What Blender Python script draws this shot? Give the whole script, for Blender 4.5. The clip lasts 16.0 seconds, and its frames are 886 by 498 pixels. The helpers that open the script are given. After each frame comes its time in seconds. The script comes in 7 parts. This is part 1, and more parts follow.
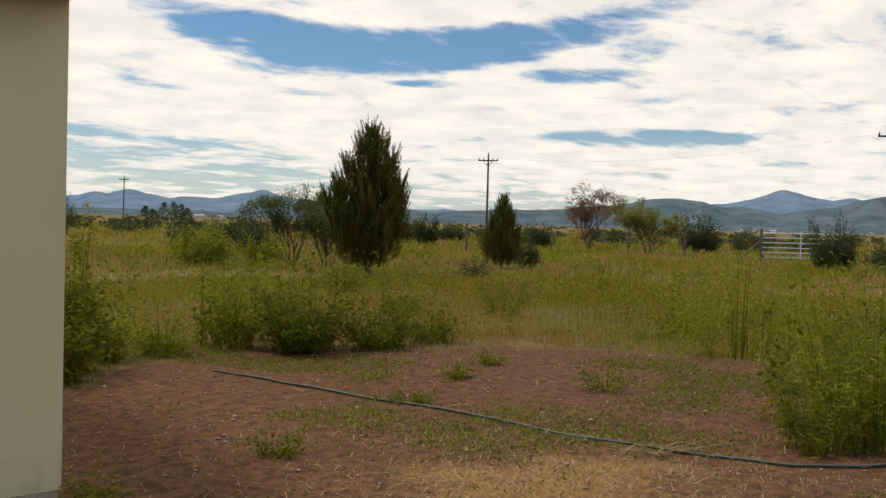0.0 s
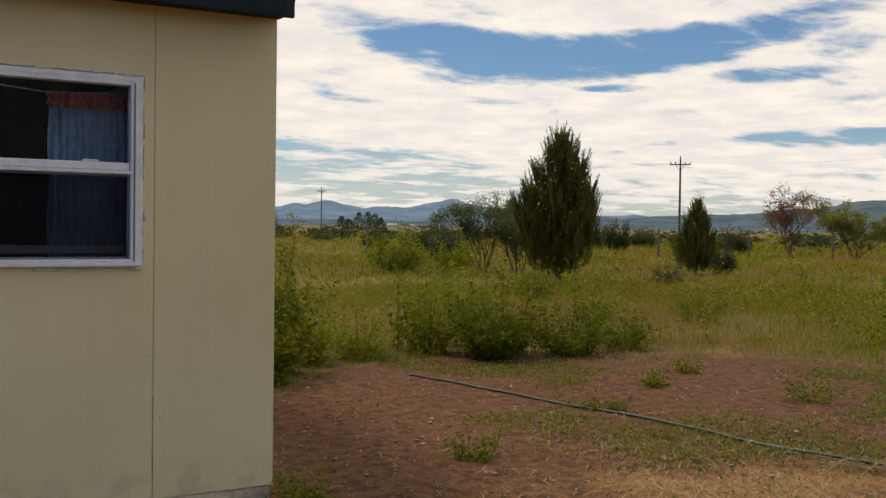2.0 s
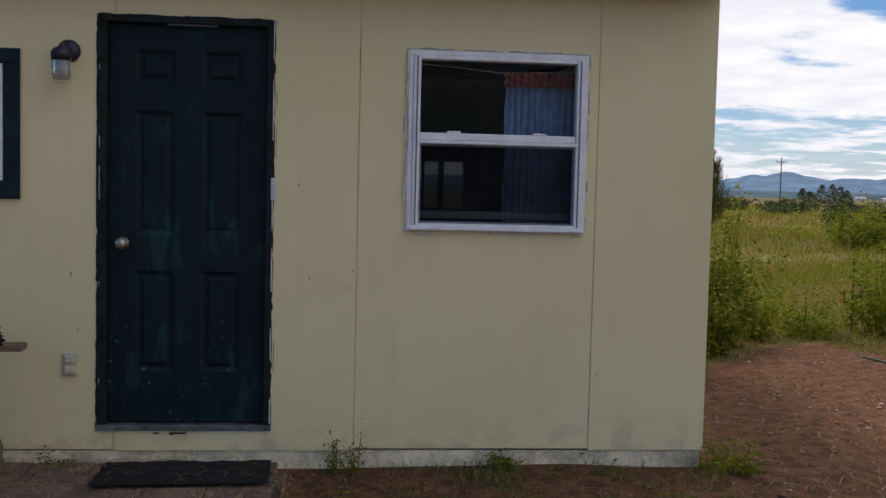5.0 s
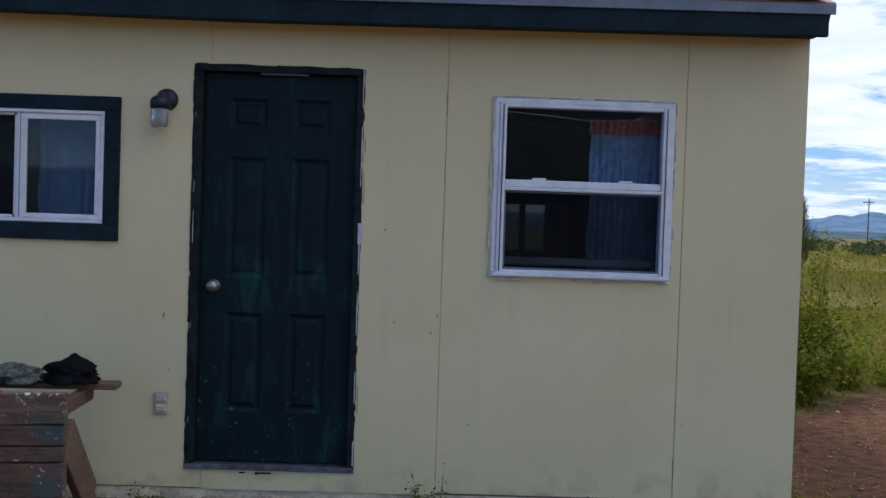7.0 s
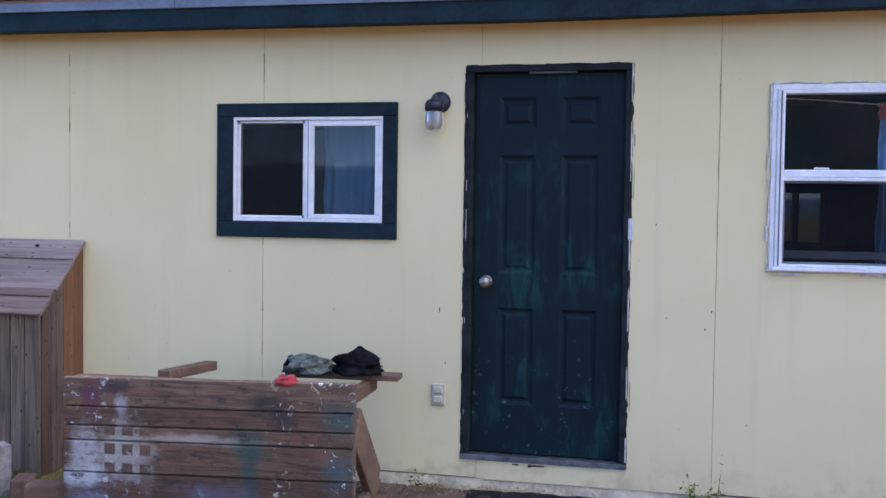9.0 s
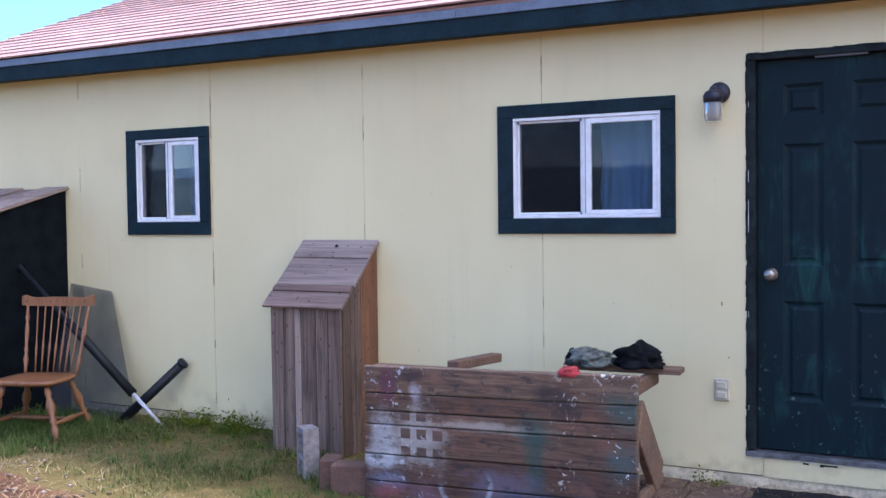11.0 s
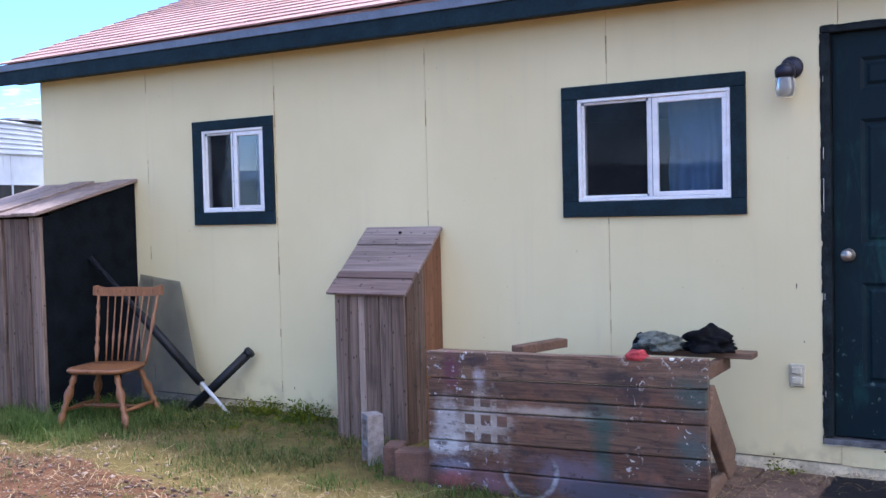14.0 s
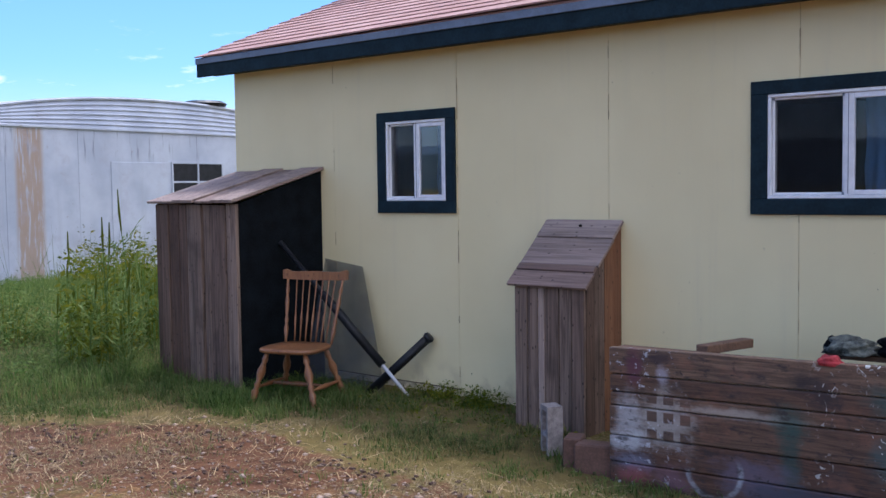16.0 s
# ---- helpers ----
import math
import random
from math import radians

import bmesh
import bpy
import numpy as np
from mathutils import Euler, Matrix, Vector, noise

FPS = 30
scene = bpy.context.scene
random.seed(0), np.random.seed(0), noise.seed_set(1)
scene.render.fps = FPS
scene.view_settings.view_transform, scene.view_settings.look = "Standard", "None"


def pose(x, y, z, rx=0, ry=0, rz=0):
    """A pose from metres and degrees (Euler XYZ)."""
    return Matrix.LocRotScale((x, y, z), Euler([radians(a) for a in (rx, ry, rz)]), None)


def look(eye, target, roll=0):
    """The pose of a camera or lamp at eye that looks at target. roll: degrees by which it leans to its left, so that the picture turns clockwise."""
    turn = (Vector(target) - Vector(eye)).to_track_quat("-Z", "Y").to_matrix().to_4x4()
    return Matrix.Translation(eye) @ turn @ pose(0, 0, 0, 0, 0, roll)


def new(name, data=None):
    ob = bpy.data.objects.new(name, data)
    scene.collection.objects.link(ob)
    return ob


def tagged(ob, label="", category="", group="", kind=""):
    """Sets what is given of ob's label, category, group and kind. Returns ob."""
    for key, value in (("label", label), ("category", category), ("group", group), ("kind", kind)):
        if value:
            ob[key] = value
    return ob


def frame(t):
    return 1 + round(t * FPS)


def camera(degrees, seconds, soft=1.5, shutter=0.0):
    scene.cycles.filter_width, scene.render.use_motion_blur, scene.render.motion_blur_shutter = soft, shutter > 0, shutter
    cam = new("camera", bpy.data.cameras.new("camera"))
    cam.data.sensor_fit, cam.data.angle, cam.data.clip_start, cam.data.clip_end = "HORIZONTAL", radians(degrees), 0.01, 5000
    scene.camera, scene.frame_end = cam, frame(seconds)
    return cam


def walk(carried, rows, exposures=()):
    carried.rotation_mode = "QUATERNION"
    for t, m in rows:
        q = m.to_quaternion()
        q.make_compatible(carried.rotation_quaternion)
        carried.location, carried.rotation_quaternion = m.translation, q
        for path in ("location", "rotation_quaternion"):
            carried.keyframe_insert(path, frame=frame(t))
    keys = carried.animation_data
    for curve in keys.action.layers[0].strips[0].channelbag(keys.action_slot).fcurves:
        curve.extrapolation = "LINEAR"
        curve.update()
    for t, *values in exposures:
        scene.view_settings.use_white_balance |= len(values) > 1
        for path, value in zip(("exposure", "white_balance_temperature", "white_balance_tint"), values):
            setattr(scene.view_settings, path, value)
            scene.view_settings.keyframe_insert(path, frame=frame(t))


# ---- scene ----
cam = camera(47.1, 16.0)
PATH = [
    (0, (-0.044, -4.972, 1.462), (1.271, -3.465, 1.41), 1.5),
    (0.5, (-0.061, -4.962, 1.45), (1.146, -3.368, 1.392), 1.6),
    (1, (-0.059, -4.955, 1.453), (1.099, -3.325, 1.405), 1.6),
    (1.5, (-0.062, -4.968, 1.452), (1.047, -3.305, 1.399), 1.1),
    (2, (-0.079, -4.968, 1.449), (0.935, -3.245, 1.404), 0.8),
    (2.5, (-0.102, -4.996, 1.465), (0.743, -3.184, 1.416), 1.3),
    (3, (-0.097, -5.011, 1.456), (0.477, -3.095, 1.409), 1.8),
    (3.5, (-0.08, -5.055, 1.452), (0.259, -3.088, 1.32), 2.7),
    (3.7, (-0.057, -5.075, 1.427), (0.245, -3.102, 1.302), 2.7),
    (5.8, (-0.064, -5.198, 1.474), (0.065, -3.205, 1.368), 1.8),
    (6, (-0.098, -5.197, 1.48), (0.015, -3.202, 1.39), 2.1),
    (6.5, (-0.083, -5.196, 1.476), (-0.002, -3.198, 1.419), 1.4),
    (7, (-0.099, -5.205, 1.49), (-0.065, -3.206, 1.441), 1.9),
    (7.5, (-0.128, -5.222, 1.477), (-0.241, -3.225, 1.454), 1.6),
    (8, (-0.193, -5.238, 1.497), (-0.495, -3.262, 1.471), 1.6),
    (8.5, (-0.191, -5.236, 1.503), (-0.611, -3.281, 1.451), 1.0),
    (9, (-0.183, -5.231, 1.513), (-0.64, -3.285, 1.435), 0.8),
    (9.5, (-0.169, -5.287, 1.476), (-0.813, -3.395, 1.406), 0.9),
    (10, (-0.159, -5.31, 1.485), (-1.024, -3.507, 1.432), 0.4),
    (10.2, (-0.168, -5.317, 1.483), (-1.116, -3.556, 1.444), 0.4),
    (12.3, (-0.19, -5.369, 1.496), (-1.12, -3.604, 1.352), -2.2),
    (12.5, (-0.173, -5.34, 1.437), (-1.09, -3.568, 1.299), -1.6),
    (13, (-0.178, -5.321, 1.448), (-1.122, -3.562, 1.318), -1.8),
    (13.5, (-0.191, -5.318, 1.413), (-1.144, -3.563, 1.304), -0.9),
    (14, (-0.194, -5.267, 1.405), (-1.263, -3.578, 1.329), -1.4),
    (14.5, (-0.225, -5.337, 1.411), (-1.392, -3.714, 1.34), -1.5),
    (15, (-0.241, -5.385, 1.425), (-1.477, -3.814, 1.35), -1.1),
    (15.5, (-0.232, -5.331, 1.482), (-1.594, -3.868, 1.403), -1.4),
    (16, (-0.25, -5.414, 1.513), (-1.567, -3.914, 1.395), -0.8),
]
walk(cam, [(t, look(eye, target, roll)) for t, eye, target, roll in PATH],
     exposures=[(0.0, -0.26, 7450, 11), (1.5, -0.30, 7550, 12), (2.5, -0.36, 7750, 14), (3.0, -0.33, 7950, 15), (3.5, -0.27, 8000, 14), (3.7, -0.25, 7900, 14),
                (5.8, -0.18, 5900, 15), (6.5, -0.16, 5700, 14), (7.0, -0.10, 5650, 14), (7.5, 0.18, 5600, 16), (8.0, 0.62, 5550, 19), (8.5, 0.92, 5520, 20), (9.0, 1.12, 5500, 21),
                (10.2, 1.27, 5500, 22), (12.3, 1.25, 5500, 22), (13.5, 1.23, 5480, 22), (14.5, 1.18, 5550, 22), (15.5, 0.73, 5660, 21), (16.0, 0.46, 5680, 20)])

# ---- node helpers ----


class Graph:
    def __init__(self, tree):
        self.t = tree

    def n(self, kind, **props):
        node = self.t.nodes.new(kind)
        for k, v in props.items():
            setattr(node, k, v)
        return node

    def put(self, sock, v):
        if v is None:
            return
        if isinstance(v, bpy.types.NodeSocket):
            self.t.links.new(v, sock)
        elif isinstance(v, (tuple, list)) and sock.type == "RGBA" and len(v) == 3:
            sock.default_value = (*v, 1)
        else:
            sock.default_value = v

    def m(self, op, a, b=None, c=None, clamp=False):
        node = self.n("ShaderNodeMath", operation=op, use_clamp=clamp)
        for i, v in enumerate((a, b, c)):
            self.put(node.inputs[i], v)
        return node.outputs[0]

    def noise(self, scale, vec=None, detail=4.0, rough=0.55, dist=0.0):
        node = self.n("ShaderNodeTexNoise")
        self.put(node.inputs["Vector"], vec)
        for k, v in (("Scale", scale), ("Detail", detail), ("Roughness", rough), ("Distortion", dist)):
            node.inputs[k].default_value = v
        return node.outputs["Fac"]

    def step(self, v, lo, hi, a=0.0, b=1.0):
        node = self.n("ShaderNodeMapRange", interpolation_type="SMOOTHSTEP")
        for i, x in enumerate((v, lo, hi, a, b)):
            self.put(node.inputs[i], x)
        return node.outputs[0]

    def mix(self, fac, a, b, mode="MIX"):
        node = self.n("ShaderNodeMix", data_type="RGBA", blend_type=mode)
        self.put(node.inputs[0], fac)
        self.put(node.inputs[6], a)
        self.put(node.inputs[7], b)
        return node.outputs[2]

    def obj(self):
        return self.n("ShaderNodeTexCoord").outputs["Object"]

    def pos(self):
        return self.n("ShaderNodeNewGeometry").outputs["Position"]

    def island(self):
        return self.n("ShaderNodeNewGeometry").outputs["Random Per Island"]

    def rand(self):
        return self.n("ShaderNodeObjectInfo").outputs["Random"]

    def xyz(self, vec):
        node = self.n("ShaderNodeSeparateXYZ")
        self.put(node.inputs[0], vec)
        return node.outputs

    def join(self, x, y, z):
        node = self.n("ShaderNodeCombineXYZ")
        for i, v in enumerate((x, y, z)):
            self.put(node.inputs[i], v)
        return node.outputs[0]

    def scaled(self, vec, s, shift=None):
        node = self.n("ShaderNodeVectorMath", operation="MULTIPLY_ADD")
        self.put(node.inputs[0], vec)
        node.inputs[1].default_value = s
        if shift is not None:
            self.put(node.inputs[2], shift)
        return node.outputs[0]

    def bump(self, height, strength, distance=0.01):
        node = self.n("ShaderNodeBump")
        node.inputs["Strength"].default_value = strength
        node.inputs["Distance"].default_value = distance
        self.put(node.inputs["Height"], height)
        return node.outputs[0]


def material(name):
    m = bpy.data.materials.new(name)
    m.use_nodes = True
    g = Graph(m.node_tree)
    b = m.node_tree.nodes["Principled BSDF"]
    return m, g, b


def plain(name, col, rough=0.6, metal=0.0, var=0.15, scale=8.0, bump=0.15, dist=0.004, spec=0.5):
    """A surface of one kind with stains at two scales and fine relief."""
    m, g, b = material(name)
    p = g.obj()
    f = g.m("ADD", g.m("MULTIPLY", g.noise(scale, p), 0.6), g.m("MULTIPLY", g.noise(scale * 9, p, 3), 0.4))
    dark, light = [max(0, c * (1 - 2 * var)) for c in col], [min(1, c * (1 + 2 * var)) for c in col]
    g.put(b.inputs["Base Color"], g.mix(g.step(f, 0.3, 0.7), dark, light))
    b.inputs["Roughness"].default_value, b.inputs["Metallic"].default_value = rough, metal
    b.inputs["Specular IOR Level"].default_value = spec
    g.put(b.inputs["Normal"], g.bump(f, bump, dist))
    return m


# ---- world, sun ----
SUN_EL, SUN_AZ = radians(63), radians(-38)   # azimuth from +y towards +x
world = bpy.data.worlds.new("sky")
scene.world = world
world.use_nodes = True
W = Graph(world.node_tree)
world.node_tree.nodes.clear()
d = W.n("ShaderNodeTexCoord").outputs["Generated"]
dx, dy, dz = W.xyz(d)
sky = W.n("ShaderNodeTexSky", sky_type="NISHITA", sun_disc=False, sun_elevation=SUN_EL, sun_rotation=SUN_AZ,
          air_density=1.0, dust_density=0.6, ozone_density=2.0)
az = W.m("MULTIPLY", W.m("ARCTAN2", dx, dy), 57.2958)
el = W.m("MULTIPLY", W.m("ARCSINE", dz), 57.2958)
up = W.m("ADD", W.m("MAXIMUM", dz, 0.0), 0.10)
cp = W.join(W.m("DIVIDE", dx, up), W.m("DIVIDE", dy, up), 0.0)
broad = W.noise(0.9, W.scaled(cp, (1, 1, 1), (3.1, 1.7, 0)), 3, 0.5)
fine = W.noise(2.6, W.scaled(cp, (1.0, 1.25, 1), (0.4, 5.2, 0)), 9, 0.62, 0.25)
puff = W.m("ADD", W.m("MULTIPLY", broad, 0.35), W.m("MULTIPLY", W.m("ADD", W.m("MULTIPLY", W.m("SUBTRACT", fine, 0.5), 1.15), 0.5), 0.65))
# the cloud sheet is closed over the open country and thins out over the trailer
cover = W.m("ADD", W.step(az, -45.0, -8.0, -0.17, 0.13), W.m("ADD", W.step(az, 95.0, 140.0, 0.0, -0.13), W.step(az, -100.0, -140.0, 0.0, 0.04)))


def gap(a0, e0, wa, we, bow, depth):
    u = W.m("DIVIDE", W.m("SUBTRACT", az, a0), wa)
    u2 = W.m("MULTIPLY", u, u)
    v = W.m("DIVIDE", W.m("SUBTRACT", W.m("SUBTRACT", el, e0), W.m("MULTIPLY", u2, bow)), we)
    r = W.m("ADD", u2, W.m("MULTIPLY", v, v))
    return W.step(r, 0.0, 1.7, -depth, 0.0)


for args in ((37.5, 9.5, 16, 1.25, 2.7, 0.30), (52, 4.9, 6, 0.55, 0.0, 0.22), (24, 3.2, 9, 1.5, 0.0, 0.15), (48, 8.3, 3.0, 0.45, 0.0, 0.2),
             (40, 7.7, 2.0, 0.25, 0.0, 0.15), (37, 1.4, 14, 1.4, 0.0, 0.14)):
    cover = W.m("ADD", cover, gap(*args))
mask = W.step(W.m("ADD", puff, cover), 0.40, 0.60)
mask = W.m("MULTIPLY", mask, W.step(el, -0.5, 1.0))
mask = W.m("MAXIMUM", mask, W.step(el, 7.0, 0.0, 0.0, 0.42))
shade = W.mix(W.step(W.noise(3.5, cp, 6, 0.6), 0.3, 0.72), (0.80, 0.84, 0.90), (1.0, 1.0, 1.0))
clear = W.n("ShaderNodeBackground")
W.put(clear.inputs[0], W.mix(1.0, sky.outputs[0], (0.66, 0.98, 1.30), "MULTIPLY"))
clear.inputs[1].default_value = 0.10
cloud = W.n("ShaderNodeBackground")
W.put(cloud.inputs[0], shade)
W.put(cloud.inputs[1], W.step(el, 14.0, 62.0, 1.18, 2.1))
both = W.n("ShaderNodeMixShader")
W.put(both.inputs[0], mask)
W.put(both.inputs[1], clear.outputs[0])
W.put(both.inputs[2], cloud.outputs[0])
W.put(W.n("ShaderNodeOutputWorld").inputs[0], both.outputs[0])

sun = new("sun", bpy.data.lights.new("sun", "SUN"))
sun.data.energy, sun.data.angle, sun.data.color = 2.9, radians(10), (1.0, 0.95, 0.87)
sun.matrix_basis = look((0, 0, 0), (-math.sin(SUN_AZ) * math.cos(SUN_EL), -math.cos(SUN_AZ) * math.cos(SUN_EL), -math.sin(SUN_EL)))


# ---- materials ----
def wood(name, axis, dark, light, tint=(0.5, 0.5, 0.5), rough=0.85):
    """Weathered board: grain along one axis, knots, a tone of its own for each board."""
    m, g, b = material(name)
    p = g.scaled(g.obj(), (1, 1, 1), g.join(g.m("MULTIPLY", g.rand(), 37.0), g.m("MULTIPLY", g.rand(), 19.0), 0.0))
    s = [34.0, 34.0, 34.0]
    s[axis] = 1.6
    grain = g.noise(1.0, g.scaled(p, [v * (1.3 if v > 5 else 1.0) for v in s]), 6, 0.62, 1.2)
    blot = g.noise(3.0, p, 3)
    col = g.mix(g.step(grain, 0.12, 0.80), dark, light)
    col = g.mix(g.rand(), col, tint, "MULTIPLY")
    col = g.mix(g.step(g.noise(1.0, g.scaled(p, [v * 0.22 for v in s]), 3), 0.5, 0.75, 0, 0.40), col, [v * 0.5 for v in dark])
    col = g.mix(g.step(blot, 0.55, 0.75, 0, 0.45), col, [c * 0.45 for c in dark])
    k = [5.5, 5.5, 5.5]
    k[axis] = 2.6
    vor = g.n("ShaderNodeTexVoronoi")
    g.put(vor.inputs["Vector"], g.scaled(p, k))
    col = g.mix(g.step(vor.outputs["Distance"], 0.17, 0.07, 0, 0.9), col, [c * 0.22 for c in dark])
    g.put(b.inputs["Base Color"], col)
    b.inputs["Roughness"].default_value = rough
    g.put(b.inputs["Normal"], g.bump(grain, 0.6, 0.004))
    return m


def leafy(name, a, b_, c, rough=0.65, through_light=0.38):
    """Foliage: each blade or leaf takes its own tone; a part of the light goes through."""
    m, g, b = material(name)
    r = g.island()
    big = g.noise(0.9, g.pos(), 2)
    col = g.mix(g.step(r, 0.0, 0.75), a, b_)
    col = g.mix(g.step(g.m("ADD", g.m("MULTIPLY", r, 0.4), g.m("MULTIPLY", big, 0.8)), 0.5, 0.95), col, c)
    g.put(b.inputs["Base Color"], col)
    b.inputs["Roughness"].default_value = rough
    b.inputs["Specular IOR Level"].default_value = 0.12
    tr = g.n("ShaderNodeBsdfTranslucent")
    g.put(tr.inputs[0], col)
    ms = g.n("ShaderNodeMixShader")
    ms.inputs[0].default_value = through_light
    g.put(ms.inputs[1], b.outputs[0])
    g.put(ms.inputs[2], tr.outputs[0])
    g.put(m.node_tree.nodes["Material Output"].inputs[0], ms.outputs[0])
    return m


def siding_material():
    m, g, b = material("cream_siding")
    p = g.pos()
    x, y, z = g.xyz(p)
    broad_stain = g.noise(0.7, p, 4)
    streak = g.noise(1.0, g.scaled(p, (9, 9, 0.5)), 5, 0.6)
    speck = g.noise(42.0, p, 2)
    col = g.mix(g.step(broad_stain, 0.3, 0.7), (0.70, 0.60, 0.335), (0.77, 0.67, 0.39))
    col = g.mix(g.step(streak, 0.52, 0.8, 0, 0.22), col, (0.55, 0.48, 0.33))
    low = g.m("MULTIPLY", g.step(z, 0.35, 0.08), g.step(g.noise(6.0, p, 4), 0.45, 0.7))
    col = g.mix(g.m("MULTIPLY", low, 0.45), col, (0.33, 0.24, 0.15))
    col = g.mix(g.step(speck, 0.735, 0.76, 0, 0.5), col, (0.25, 0.2, 0.14))
    g.put(b.inputs["Base Color"], col)
    b.inputs["Roughness"].default_value = 0.62
    groove = g.m("PINGPONG", g.m("ADD", x, 0.012), 0.1524)
    line = g.step(groove, 0.0, 0.006)
    emb = g.noise(1.0, g.scaled(p, (70, 70, 9)), 5, 0.6)
    h = g.m("ADD", g.m("MULTIPLY", line, 0.25), g.m("MULTIPLY", emb, 0.35))
    g.put(b.inputs["Normal"], g.bump(h, 0.35, 0.003))
    return m


def door_material():
    m, g, b = material("dark_green_door_paint")
    p = g.obj()
    x, y, z = g.xyz(p)
    scrub = g.m("MULTIPLY", g.step(g.noise(1.0, g.scaled(p, (12, 12, 3.4)), 7, 0.72, 0.7), 0.46, 0.70), g.step(g.noise(2.6, p, 3), 0.40, 0.60))
    col = g.mix(scrub, (0.004, 0.013, 0.018), (0.014, 0.055, 0.052))
    flake = g.m("MULTIPLY", g.step(g.noise(30.0, p, 3), 0.66, 0.72), g.step(z, 0.75, 0.3))
    col = g.mix(g.m("MULTIPLY", flake, 0.6), col, (0.10, 0.16, 0.14))
    g.put(b.inputs["Base Color"], col)
    g.put(b.inputs["Roughness"], g.step(scrub, 0, 1, 0.5, 0.75))
    b.inputs["Specular IOR Level"].default_value = 0.16
    g.put(b.inputs["Normal"], g.bump(g.noise(60, p), 0.12, 0.003))
    return m


def glass_material(name="window_glass", ior=1.36):
    m, g, b = material(name)
    m.node_tree.nodes.remove(b)
    fr = g.n("ShaderNodeFresnel")
    fr.inputs[0].default_value = ior
    tr = g.n("ShaderNodeBsdfTransparent")
    tr.inputs[0].default_value = (0.94, 0.96, 0.97, 1)
    gl = g.n("ShaderNodeBsdfGlossy")
    gl.inputs["Roughness"].default_value = 0.01
    g.put(gl.inputs["Normal"], g.bump(g.noise(2.5, g.pos(), 2), 0.05, 0.01))
    ms = g.n("ShaderNodeMixShader")
    g.put(ms.inputs[0], fr.outputs[0])
    g.put(ms.inputs[1], tr.outputs[0])
    g.put(ms.inputs[2], gl.outputs[0])
    g.put(m.node_tree.nodes["Material Output"].inputs[0], ms.outputs[0])
    return m


def screen_material():
    """Fine dark insect mesh: about half of the light passes."""
    m, g, b = material("dark_insect_mesh")
    b.inputs["Base Color"].default_value = (0.012, 0.012, 0.014, 1)
    b.inputs["Roughness"].default_value = 0.8
    b.inputs["Specular IOR Level"].default_value = 0.1
    tr = g.n("ShaderNodeBsdfTransparent")
    ms = g.n("ShaderNodeMixShader")
    g.put(ms.inputs[0], g.step(g.noise(5.0, g.pos(), 2), 0.2, 0.8, 0.30, 0.42))
    g.put(ms.inputs[1], tr.outputs[0])
    g.put(ms.inputs[2], b.outputs[0])
    g.put(m.node_tree.nodes["Material Output"].inputs[0], ms.outputs[0])
    return m


